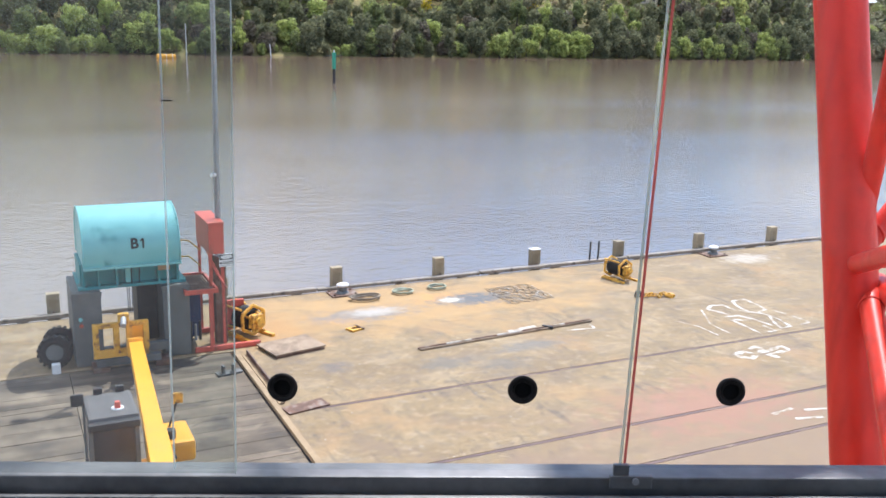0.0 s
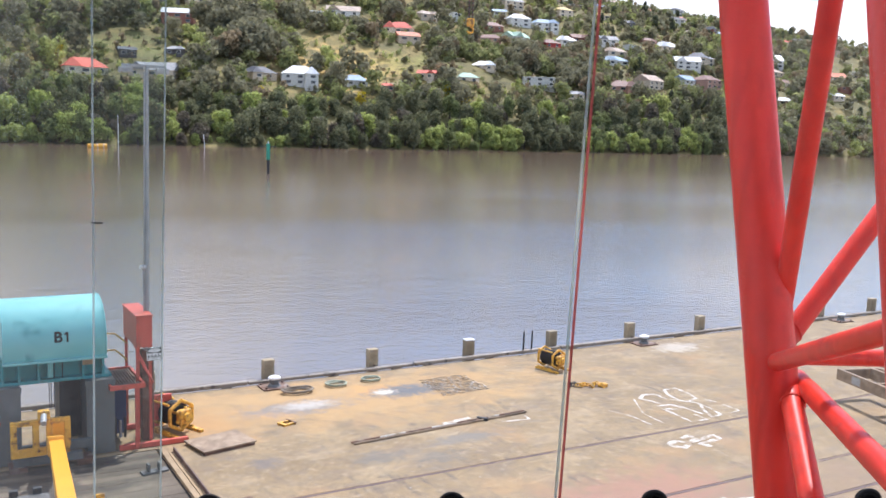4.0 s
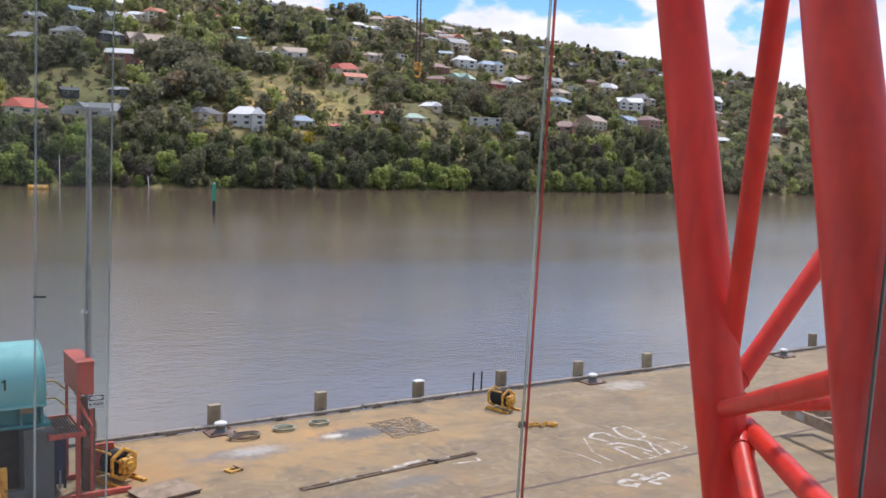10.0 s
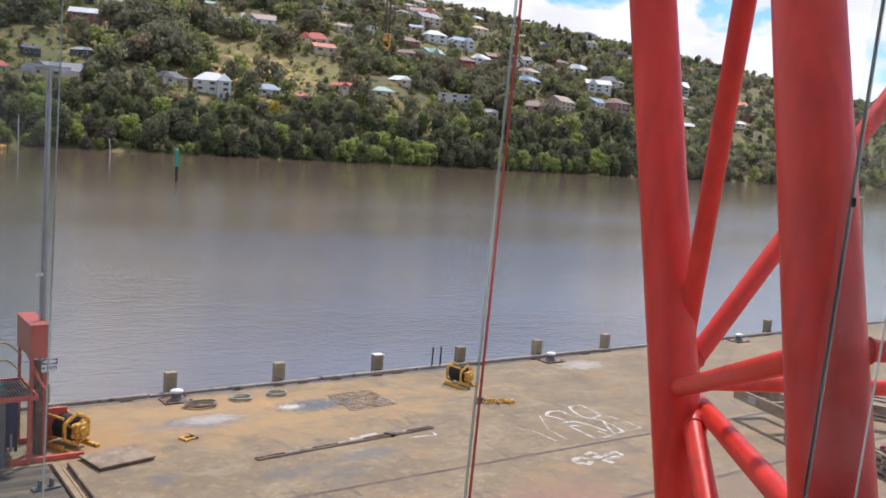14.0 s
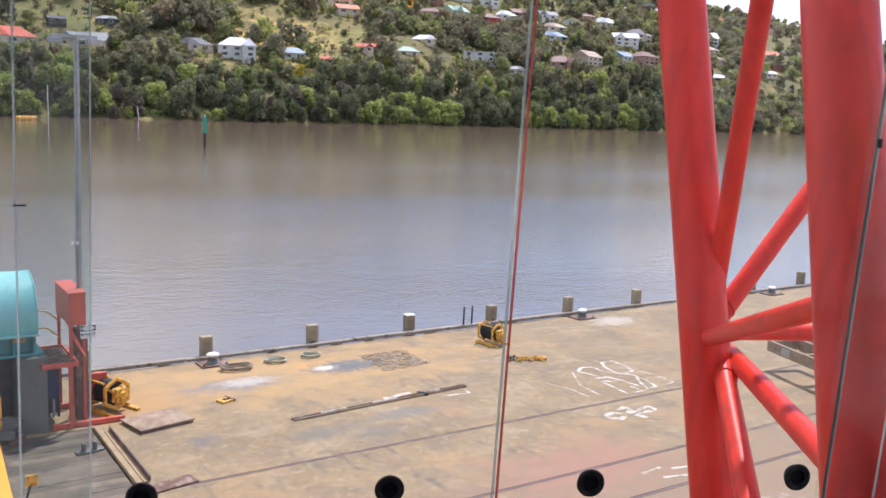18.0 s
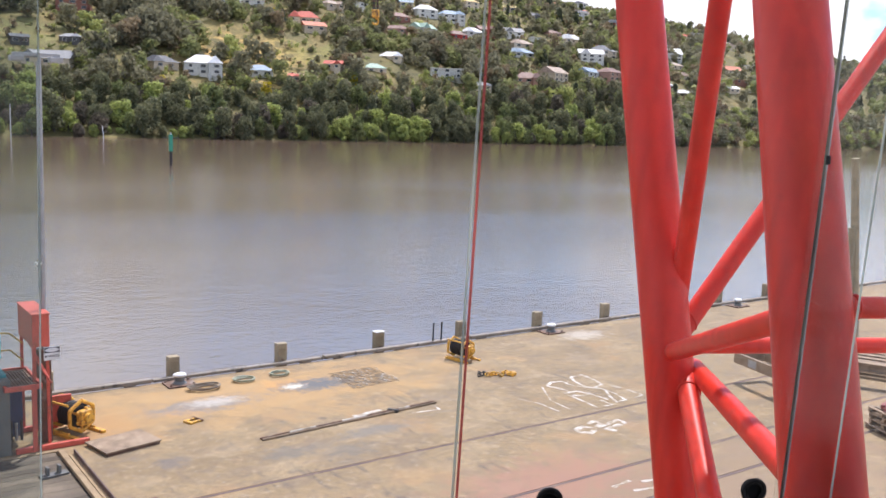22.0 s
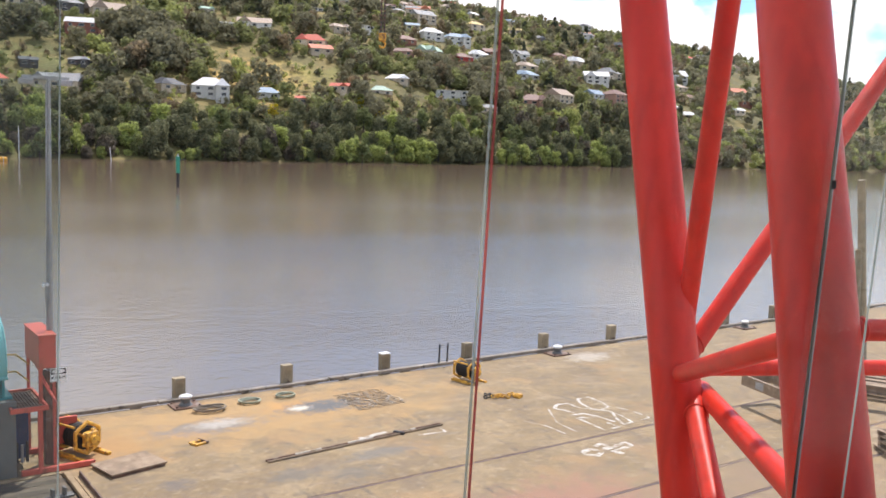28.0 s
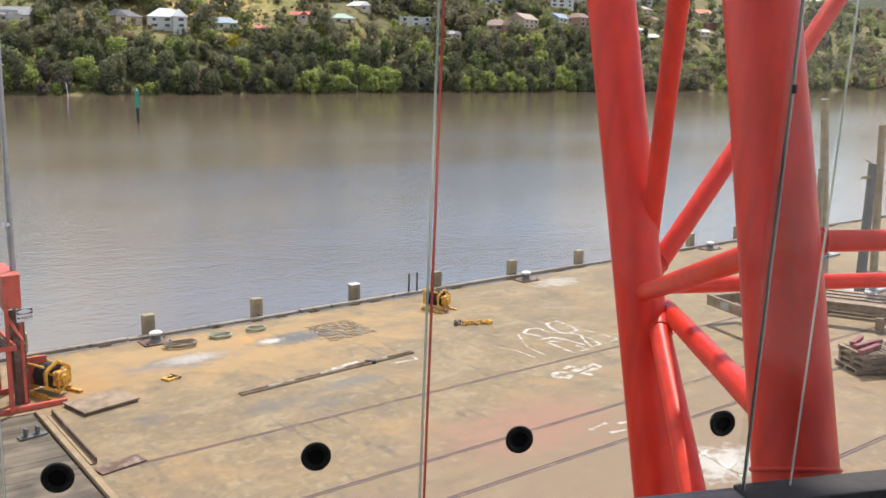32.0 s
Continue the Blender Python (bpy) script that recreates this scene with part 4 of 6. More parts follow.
    for _ in range(900):      # woods on the slopes farther down the river
        x, y = rng.uniform(480, 1500), rng.uniform(405, 640)
        c = int(rng.choice((0, 0, 1, 1, 3, 4)))
        s = rng.uniform(0.7, 1.5)
        p = far[c][rng.integers(len(far[c]))] * np.array([s, s, s])
        out[c].append(p + np.array([x, y, float(hill_z(x, y)) - 0.4]))
    protos = far
    # taller trees that break the skyline
    for _ in range(230):
        y = rng.uniform(820, 935)
        x = rng.uniform(-40, 1300)
        c = int(rng.choice((0, 0, 1, 3)))
        s = rng.uniform(0.5, 1.35)
        p = protos[c][rng.integers(len(protos[c]))] * np.array([s, s, s])
        out[c].append(p + np.array([x, y, float(hill_z(x, y)) - 0.5]))
    # the shore farther down the river
    for k in range(760):
        x, y = 440 + 1060 * rng.uniform() ** 1.6, rng.choice((384, 392, 402, 414)) + rng.uniform(-3, 3)
        c = int(rng.choice((0, 0, 0, 1, 3, 2)))
        s = rng.uniform(0.8, 1.35)
        p = (near if x < 700 else mid)[c][rng.integers(4)] * np.array([s, s, s])
        out[c].append(p + np.array([x, y, float(hill_z(x, y)) - 0.4]))
    names = {0: "dark olive", 1: "mid-green", 2: "bright green", 3: "brownish", 4: "dark conifer", 5: "yellow flowering"}
    for c, lst in out.items():
        if lst:
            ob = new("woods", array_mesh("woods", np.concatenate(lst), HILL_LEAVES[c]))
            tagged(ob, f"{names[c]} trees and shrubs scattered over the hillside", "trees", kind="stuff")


hillside_woods()


# ---- the wharf ----
JOINTS = [18.97, 15.42, 13.71, 10.2, 6.6]


def build_deck():
    """Concrete slabs between long joints that run with the edge; the joints are recessed and hold a worn steel strip."""
    gap = 0.06
    floor = thing("pavement", Matrix.Identity(4), "stained sandy-grey concrete wharf deck with long joints", "wharf deck", kind="structure")
    ys = [EDGE_Y] + JOINTS + [-25.0]
    for a, b in zip(ys[:-1], ys[1:]):
        y1 = a - (gap if a != EDGE_Y else 0)
        y0 = b + gap
        x0 = 5.28 if y0 < 23.5 else -70
        if a == EDGE_Y:      # the slab at the edge reaches round the timber bay
            part("slab", box(new_bm(), -70, 23.62, -0.5, 100, y1, 0, 0.012), M_DECK, floor)
            part("slab", box(new_bm(), 5.28, y0, -0.5, 100, 23.62, 0, 0.0), M_DECK, floor)
        else:
            part("slab", box(new_bm(), x0, y0, -0.5, 100, y1, 0, 0.012), M_DECK, floor)
    part("slab", box(new_bm(), -70, -25, -0.5, 5.28, 7.75, 0, 0.012), M_DECK, floor)
    part("slab", box(new_bm(), -70, 7.76, -0.5, -12.02, 23.61, 0, 0.012), M_DECK, floor)
    part("slab_bed", box(new_bm(), -70, -25, -0.9, 100, EDGE_Y - 0.05, -0.14), M_RUST, floor)
    for y in JOINTS:
        bm = new_bm()
        box(bm, 5.3, y - 0.046, -0.14, 100, y + 0.046, -0.005)
        part("joint_strip", bm, M_JOINT, floor, "dark rusty steel strip in the joint")
    # quay face down into the water
    bm = new_bm()
    box(bm, -70, EDGE_Y - 0.6, -6, 100, EDGE_Y - 0.08, -0.9)
    part("quay_face", bm, M_KERB, floor)
    return floor


deck = build_deck()


def kerb():
    rng = random.Random(3)
    x = -40.0
    while x < 75:
        ln = rng.uniform(5.4, 7.6)
        h = rng.uniform(0.10, 0.135)
        ob = mesh_object("kerb", box(new_bm(), x, EDGE_Y - 0.02 + rng.uniform(-0.02, 0.02), 0.03, x + ln - 0.05, EDGE_Y + 0.22, 0.02 + h, 0.02), M_KERB)
        ob.parent = deck
        for k in range(3):
            bx = x + 0.6 + k * (ln - 1.3) / 2
            b = mesh_object("kerb_block", box(new_bm(), bx - 0.15, EDGE_Y, -0.25, bx + 0.15, EDGE_Y + 0.25, 0.07), M_KERB)
            b.parent = deck
        x += ln


kerb()


def edge_post(x, white=False, h=0.91):
    th = thing("fender_post", pose(x + 0.1, EDGE_Y + 0.44, 0.0, 0, 0, random.uniform(-3, 3)), "weathered timber fender post with a pale cap at the edge" if white else "weathered grey timber fender post at the wharf edge", "post", "fender posts along the wharf edge")
    bm = new_bm()
    box(bm, -0.18, -0.14, -3.6, 0.18, 0.15, h - 0.25, 0.03)
    part("pile", bm, M_POST, th)
    bm = new_bm()
    box(bm, -0.185, -0.145, h - 0.245, 0.185, 0.155, h - 0.21, 0.01)
    part("cap", bm, M_WHITE if white else M_POST, th)
    part("bolt", tube(new_bm(), (0, -0.2, 0.15), (0, -0.14, 0.15), 0.03, seg=8), M_RUST, th)
    return th


for px in (-14.2, -10.4, -6.6, -2.8, 0.95, 5.9, 9.74, 13.53, 17.48, 21.27, 25.24, 29.2, 33.1, 37.0, 40.85, 44.7, 48.6):
    edge_post(px, white=abs(px - 17.48) < 0.1)


def bollard(x, y):
    th = thing("mooring_bollard", pose(x, y, 0.0), "low mooring bollard with a white-painted top on a steel plate", "bollard", "mooring bollards")
    part("base_plate", box(new_bm(), -0.46, -0.36, 0.0, 0.46, 0.36, 0.05, 0.015), M_RUST, th)
    bm = new_bm()
    tube(bm, (0, 0, 0.05), (0, 0, 0.12), 0.22, 0.16)
    tube(bm, (0, 0, 0.12), (0, 0, 0.26), 0.14, 0.15)
    smooth_sides(part("stem", bm, M_GREY, th))
    bm = new_bm()
    bmesh.ops.create_uvsphere(bm, u_segments=20, v_segments=10, radius=1.0, matrix=Matrix.Translation((0, 0, 0.31)) @ Matrix.Diagonal((0.215, 0.18, 0.08, 1)))
    smooth_sides(part("head", bm, M_WHITE, th, "chipped white-painted head"))
    for a in range(4):
        part("bolt", tube(new_bm(), (0.36 * (1 if a & 1 else -1), 0.26 * (1 if a & 2 else -1), 0.05), (0.36 * (1 if a & 1 else -1), 0.26 * (1 if a & 2 else -1), 0.10), 0.04, seg=6), M_RUST, th)


for bx in (9.75, 25.35, 37.5, -5.5):
    bollard(bx, EDGE_Y - 0.45)


# ---- crane: cab, boom ----
WIN_A = math.radians(23.6)
WIN_O = Vector((0.882, 1.186, 0.0))
CAB = Matrix.Translation(WIN_O) @ Matrix.Rotation(-WIN_A, 4, "Z")      # local x along the windscreen, y outwards, z up
SILL = 7.71


def cab_part(name, bm, mat, label="", kind="structure"):
    ob = mesh_object(name, bm, mat)
    ob.matrix_basis = CAB
    return tagged(ob, label, "", "", kind)


def build_cab():
    cab_part("cab_floor", box(new_bm(), -1.7, -2.8, 6.5, 1.4, 0.1, 6.6), M_PANEL, "dark floor of the crane cab")
    cab_part("cab_ceiling", box(new_bm(), -1.7, -2.8, 9.75, 1.4, 0.1, 9.85), M_CABWALL, "grey lining of the cab roof")
    # unseen back wall, dark to keep reflections in the glass down
    cab_part("wall_back", box(new_bm(), -1.7, -2.8, 6.6, 1.4, -2.72, 9.75), M_PANEL, "grey back wall of the cab")
    cab_part("wall_side", box(new_bm(), -1.7, -2.72, 6.6, -1.62, 0.1, 7.6), M_CABWALL, "grey side wall of the cab")
    cab_part("wall_side_2", box(new_bm(), 1.32, -2.72, 6.6, 1.4, 0.1, 7.6), M_CABWALL, "grey side wall of the cab")
    for k, (x, y) in enumerate(((-1.7, -2.8), (1.32, -2.8), (-1.7, 0.02), (1.32, 0.02))):
        cab_part("pillar_%d" % (k + 1), box(new_bm(), x, y, 7.6, x + 0.08, y + 0.08, 9.75), M_CABWALL, "grey corner pillar of the cab")
    # unseen side glass, added so that daylight reaches the cab's interior
    for k, a in enumerate(((-1.68, -2.72, 7.6, -1.672, 0.02, 9.75), (1.37, -2.72, 7.6, 1.378, 0.02, 9.75))):
        g = cab_part("window_%d" % (k + 5), box(new_bm(), *a), M_GLASS, "unseen clear side glass that lets daylight into the cab")
        g.visible_shadow = False
    cab_part("wall_front_low", box(new_bm(), -1.62, -0.05, 6.6, 1.32, 0.06, SILL - 0.045, 0.004), M_PANEL, "slate-grey panel below the cab window")
    cab_part("wall_front_top", box(new_bm(), -1.62, -0.05, 9.45, 1.32, 0.06, 9.75), M_CABWALL, "grey panel above the cab window")
    # aluminium track along the bottom of the window
    track = tagged(new("window_track"), "grey aluminium window track along the cab sill", "window track", kind="structure")
    track.matrix_basis = CAB
    part("rail", box(new_bm(), -1.62, -0.022, SILL - 0.045, 0.62, 0.03, SILL - 0.002, 0.003), M_ALU, track)
    part("inner_lip", box(new_bm(), -1.62, -0.055, SILL - 0.045, 0.62, -0.045, SILL - 0.022, 0.002), M_ALU, track)
    part("channel", box(new_bm(), -1.62, -0.045, SILL - 0.044, 0.62, -0.022, SILL - 0.034), M_RUBBER, track, "dark channel of the track")
    part("black_rail", box(new_bm(), 0.621, -0.05, SILL - 0.045, 1.32, 0.03, SILL + 0.004, 0.004), M_RUBBER, track, "black rubber rail")


build_cab()


def pane(name, u0b, u0t, u1b, u1t, w, label, mat=M_GLASS):
    """One sheet of window glass; its upright edges lean a little."""
    z0, z1, t = SILL, 9.45, 0.006
    bm = new_bm()
    vs = [bm.verts.new((u, w + d, z)) for d in (0, t) for u, z in ((u0b, z0), (u1b, z0), (u1t, z1), (u0t, z1))]
    bm.faces.new(vs[0:4]); bm.faces.new(vs[4:8])
    for i in range(4):
        bm.faces.new((vs[i], vs[(i + 1) % 4], vs[4 + (i + 1) % 4], vs[4 + i]))
    ob = mesh_object(name, bm, mat)
    ob.matrix_basis = CAB
    ob.visible_shadow = False
    return tagged(ob, label, "window pane", "", "structure")


def glass_edge(parent, ub, ut, w, width, mat, label):
    z0, z1 = SILL + 0.002, 9.44
    bm = new_bm()
    vs = [bm.verts.new((u + s * width / 2, w + d, z)) for d in (0.0, 0.005) for u, z, s in ((ub, z0, -1), (ub, z0, 1), (ut, z1, 1), (ut, z1, -1))]
    bm.faces.new(vs[0:4]); bm.faces.new(vs[4:8])
    for i in range(4):
        bm.faces.new((vs[i], vs[(i + 1) % 4], vs[4 + (i + 1) % 4], vs[4 + i]))
    return part("glass_edge", bm, mat, parent, label)


w1 = pane("window_1", -1.62, -1.62, -0.6301, -0.5969, -0.016, "dusty sliding pane of cab glass", M_GLASS_DUSTY)
w2 = pane("window_2", -0.7338, -0.7118, 0.0084, 0.0618, 0.0, "fixed pane of clear cab glass")
w3 = pane("window_3", 0.0164, 0.0698, 0.7245, 0.822, 0.012, "fixed pane of clear cab glass")
w4 = pane("window_4", 0.6253, 0.7074, 1.32, 1.32, 0.024, "dusty side pane of cab glass", M_GLASS_HAZY)
glass_edge(w1, -0.6301, -0.5969, -0.0225, 0.0016, M_EDGE_FAINT, "faint grey edge of the pane")
glass_edge(w2, -0.7338, -0.7118, -0.006, 0.0024, M_EDGE_PALE, "pale edge of the pane")
glass_edge(w2, 0.0089, 0.0623, -0.006, 0.0036, M_EDGE_GREEN, "pale grey-green edge of the pane")
glass_edge(w3, 0.0164, 0.0698, -0.006, 0.0034, M_EDGE_RED, "edge of the pane coloured with the red it refracts")
# highlight beside the dark edge, made as its own pale strip
glass_edge(w4, 0.6275, 0.7096, 0.0, 0.0014, M_EDGE_PALE, "thin strip that draws the highlight along the pane's edge")
glass_edge(w4, 0.6243, 0.7064, 0.0, 0.003, M_EDGE_DARK, "dark green edge of the pane")
glass_edge(w3, 0.7245, 0.822, 0.0, 0.0013, M_EDGE_GREEN, "thin grey-green edge of the pane")


M_RIM = material("worn_grommet_rubber", [(0.012, 0.010, 0.009), (0.030, 0.024, 0.020)], scale=60, rough=0.6, spec=0.25)
M_PLUG = material("black_plug_rubber", [(0.003, 0.003, 0.003), (0.007, 0.006, 0.006)], scale=30, rough=0.7, spec=0.15)


def grommet(u, z):
    th = thing("rubber_grommet", CAB @ Matrix.Translation((u, -0.03, z)), "round black rubber grommet set in the cab glass", "grommet", "grommets in the window")
    bm = new_bm()
    ring(bm, (0, 0, 0), (0, 1, 0), 0.0205, 0.0038, 32, 10)
    smooth_sides(part("rim", bm, M_RIM, th, "ribbed black rim"))
    bm = new_bm()
    tube(bm, (0, 0.002, 0), (0, 0.012, 0), 0.0205, 0.019, 32)
    smooth_sides(part("plug", bm, M_PLUG, th))
    bm = new_bm()
    ring(bm, (0, -0.001, 0), (0, 1, 0), 0.0150, 0.0016, 28, 6)
    smooth_sides(part("inner_ring", bm, M_RIM, th))


for u, z in ((-0.5499, 7.8674), (-0.1645, 7.8661), (0.1755, 7.8656), (0.5539, 7.8633)):
    grommet(u, z)


def chord(a, b, r, lo, hi):
    """Axis of a boom chord through a and b, cut at the heights lo and hi."""
    a, b = Vector(a), Vector(b)
    d = (b - a) / (b - a).z
    return a + d * (lo - a.z), a + d * (hi - a.z)


boom = thing("crane_boom", Matrix.Identity(4), "glossy red tubular lattice boom of the crane", "crane boom")
C1 = ((2.98, 2.42, 7.1), (3.162, 3.06, 9.559))
C2 = ((2.06, 1.222, 7.664), (2.497, 1.784, 9.222))
BR = 0.103


LACINGS = []


def boom_tube(name, a, b, r, seg=28, label=""):
    if name == "lacing" and min(a[2], b[2]) < 10:
        LACINGS.append((Vector(a), Vector(b), r))
    return smooth_sides(part(name, tube(new_bm(), a, b, r, seg=seg), M_RED, boom, label))


def on(c, z):
    a, b = Vector(c[0]), Vector(c[1])
    return a + (b - a) * ((z - a.z) / (b - a).z)


OFF3, OFF4 = Vector((1.85, -0.62, 0.0)), Vector((1.6, -0.95, 0.0))
LO, HI = 6.1, 36.0
for c, off in ((C1, Vector()), (C2, Vector()), (C1, OFF3), (C2, OFF4)):
    boom_tube("chord", on(c, LO) + off, on(c, HI) + off, BR, 40)
boom_tube("lacing", (3.145, 2.62, 7.675), (2.39, 1.82, 9.75), 0.040)
boom_tube("lacing", on(C1, 7.588) + Vector((-0.080, -0.104, 0.0)), on(C2, 8.035), 0.037)
boom_tube("lacing", on(C2, 8.045), on(C2, 8.055) + OFF4, 0.029)
boom_tube("lacing", on(C1, 7.583), on(C1, 7.508) + OFF3, 0.036)
D1A, D1B = Vector((3.294, 2.54, 7.829)), Vector((4.218, 2.51, 8.755))
boom_tube("lacing", D1A + (D1A - D1B) * 0.27, D1B + (D1B - D1A) * 0.6, 0.043)
D2A, D2B = Vector((3.094, 2.422, 7.472)), Vector((2.157, 1.298, 7.551))
boom_tube("lacing", D2A + (D2A - D2B) * 0.11, D2B + (D2B - D2A) * 0.03, 0.041)
TA, TB = Vector((3.006, 2.42, 7.444)), Vector((2.463, 1.785, 7.078))
boom_tube("lacing", TA + (TA - TB) * 0.12, TB + (TB - TA) * 0.5, 0.044)
boom_tube("lacing", on(C1, 9.48), on(C1, 9.50) + OFF3, 0.040)
for z0 in range(10, 34, 2):
    boom_tube("lacing", on(C1, z0), on(C2, z0 + 2), 0.042)
    boom_tube("lacing", on(C2, z0), on(C2, z0 + 2) + OFF4, 0.042)
    boom_tube("lacing", on(C1, z0), on(C1, z0 + 2) + OFF3, 0.042)
# fly jib at the boom head, from which the hook hangs
HEAD = Vector((7.67, 12.75, 38.5))
for dz in (0.0, 1.2):
    boom_tube("jib_chord", on(C1, 35.6) + Vector((0, 0, dz)), HEAD + Vector((0, 0, 0.0)), 0.07)
    boom_tube("jib_chord", on(C2, 35.6) + Vector((0, 0, dz)), HEAD + Vector((0, 0, 0.0)), 0.07)
bm = new_bm()
ring(bm, on(C2, 7.52), Vector(C2[1]) - Vector(C2[0]), BR, 0.006, 40, 8)
smooth_sides(part("weld_collar", bm, M_RED, boom))



def weld_collars():
    """A raised bead of weld where each lacing tube runs into a chord."""
    axes = [(on(c, LO) + off, on(c, HI) + off) for c, off in ((C1, Vector()), (C2, Vector()), (C1, OFF3), (C2, OFF4))]
    for a, b, r in LACINGS:
        d = (b - a).normalized()
        for end, way in ((a, d), (b, -d)):
            for p, q in axes:
                ax = (q - p).normalized()
                gap = lambda v: ((v - p) - ax * (v - p).dot(ax)).length
                if gap(end) > BR + 0.02:
                    continue
                for k in range(60):
                    v = end + way * 0.01 * k
                    if gap(v) > BR + r * 0.35:
                        bm = new_bm()
                        ring(bm, v, (way + ax * way.dot(ax) * -0.6), r + 0.002, 0.0055, 28, 6)
                        smooth_sides(part("weld", bm, M_RED, boom))
                        break
                break


weld_collars()

# platform and pedestal that carry cab and boom
crane = thing("harbour_crane", CAB, "red slewing platform and pedestal of the harbour crane", "crane base")
part("platform", box(new_bm(), -2.2, -4.6, 5.6, 1.7, 0.12, 6.1, 0.05), M_RED, crane)
for c, off in ((C1, Vector()), (C2, Vector()), (C1, OFF3), (C2, OFF4)):      # arms that carry the boom's feet
    foot = CAB.inverted() @ (on(c, LO) + off)
    way = Vector((foot.x - 0.9, foot.y + 1.2, 0))
    turn = Matrix.Translation((0.9, -1.2, 5.92)) @ Matrix.Rotation(math.atan2(way.y, way.x), 4, "Z")
    part("foot_beam", box(new_bm(), 0.0, -0.13, -0.2, way.length + 0.18, 0.13, 0.2, 0.02, turn), M_RED, crane)
part("pedestal", tube(new_bm(), (-0.4, -2.6, 0.0), (-0.4, -2.6, 5.6), 1.7, 1.4, 40), M_RED, crane)
part("cab_mount", box(new_bm(), -1.7, -2.8, 6.1, 1.4, 0.1, 6.5, 0.02), M_GREY, crane)


# ---- things on the wharf ----
M_CHALK = material("worn_white_road_paint", [(0.42, 0.37, 0.30), (0.54, 0.50, 0.44), (0.66, 0.63, 0.58)], scale=3, rough=0.85, space="World", dirt=(0.28, 0.21, 0.125), dirt_scale=3.2, dirt_at=0.51)


def text_part(body, size, depth, m, mat, parent, label=""):
    cu = bpy.data.curves.new("lettering", "FONT")
    cu.offset = size * 0.03
    cu.body, cu.size, cu.extrude, cu.align_x, cu.align_y = body, size, depth, "CENTER", "CENTER"
    tmp = bpy.data.objects.new("lettering", cu)
    scene.collection.objects.link(tmp)
    me = bpy.data.meshes.new_from_object(tmp.evaluated_get(bpy.context.evaluated_depsgraph_get()))
    bpy.data.objects.remove(tmp)
    me.materials.clear()
    me.materials.append(mat)
    ob = new("lettering", me)
    ob.parent = parent
    ob.matrix_basis = m
    if label:
        ob["label"] = label
    return ob


def winch_gantry():
    """The teal-hooded hoist on grey legs."""
    g = thing("hoist_gantry", Matrix.Identity(4), "portable hoist with a teal curved hood on grey steel legs", "hoist")
    prof = [(23.70, 2.55), (23.62, 2.85), (23.66, 3.15), (23.80, 3.45), (24.05, 3.70), (24.4, 3.86), (24.8, 3.92), (25.2, 3.86), (25.55, 3.68), (25.8, 3.35), (25.9, 2.95), (25.9, 2.55)]
    bm = new_bm()
    x0, x1 = 1.62, 3.95
    a = [bm.verts.new((x0, y, z)) for y, z in prof]
    b = [bm.verts.new((x1, y, z)) for y, z in prof]
    for i in range(len(prof) - 1):
        bm.faces.new((a[i], b[i], b[i + 1], a[i + 1]))
    bm.faces.new(a); bm.faces.new(b[::-1])
    bm.faces.new((a[0], a[-1], b[-1], b[0]))
    hood = smooth_sides(part("hood", bm, M_TEAL, g, "curved teal sheet-metal hood"), 35)
    part("rim", box(new_bm(), 1.60, 23.60, 2.50, 3.97, 23.74, 2.56), M_TEAL, hood)
    for x in (1.62, 3.95):
        bm = new_bm()
        for (ya, za), (yb, zb) in zip(prof[:-1], prof[1:]):
            tube(bm, (x, ya, za), (x, yb, zb), 0.022, seg=6)
        part("edge_bead", bm, M_TEAL, hood)
    text_part("B", 0.36, 0.004, Matrix.Translation((2.84, 23.640, 3.10)) @ Matrix.Rotation(radians(85), 4, "X"), M_DARK, hood, "black stencilled letter")
    bm = new_bm()
    box(bm, 3.03, 23.632, 2.975, 3.075, 23.648, 3.225)
    box(bm, -0.05, -0.008, -0.018, 0.05, 0.008, 0.018, 0, Matrix.Translation((3.02, 23.640, 3.195)) @ Matrix.Rotation(radians(-38), 4, "Y"))
    part("digit", bm, M_DARK, hood, "black stencilled digit one")
    # the beam under the hood
    bm = new_bm()
    box(bm, 1.48, 23.95, 1.92, 4.12, 25.7, 2.0, 0.01)
    box(bm, 1.55, 24.15, 2.0, 3.98, 25.6, 2.54)
    part("beam", bm, M_TEAL_DARK, g)
    for x in (1.62, 1.98, 2.42, 3.45, 3.92):
        part("stiffener", box(new_bm(), x - 0.03, 23.95, 2.0, x + 0.03, 24.15, 2.52), M_TEAL_DARK, g)
    part("name_plate", box(new_bm(), 3.42, 23.90, 2.30, 3.72, 23.93, 2.46), M_BEAM, g, "small tan plate")
    part("lifting_eye", box(new_bm(), 2.62, 23.9, 2.05, 2.74, 24.0, 2.42, 0.02), M_TEAL, g)
    for x in (1.30, 3.47):
        leg = part("leg", box(new_bm(), x, 23.72, 0.0, x + 0.68, 25.6, 1.92, 0.015), M_GREY, g)
        part("leg_plate", box(new_bm(), x - 0.02, 23.70, 1.80, x + 0.70, 23.718, 1.92), M_GREY, leg)
    part("drum_housing", box(new_bm(), 2.95, 24.6, 0.25, 3.46, 25.5, 1.92), M_DARK, g, "black drum housing")
    for z, x, c in ((1.25, 1.47, M_TEAL), (1.08, 1.48, M_RED_OLD)):
        part("push_button", tube(new_bm(), (x, 23.69, z), (x, 23.725, z), 0.05, seg=14), c, g)
    part("sill_beam", box(new_bm(), 1.95, 23.45, 0.30, 3.55, 23.62, 0.52, 0.01), M_GREY, g)
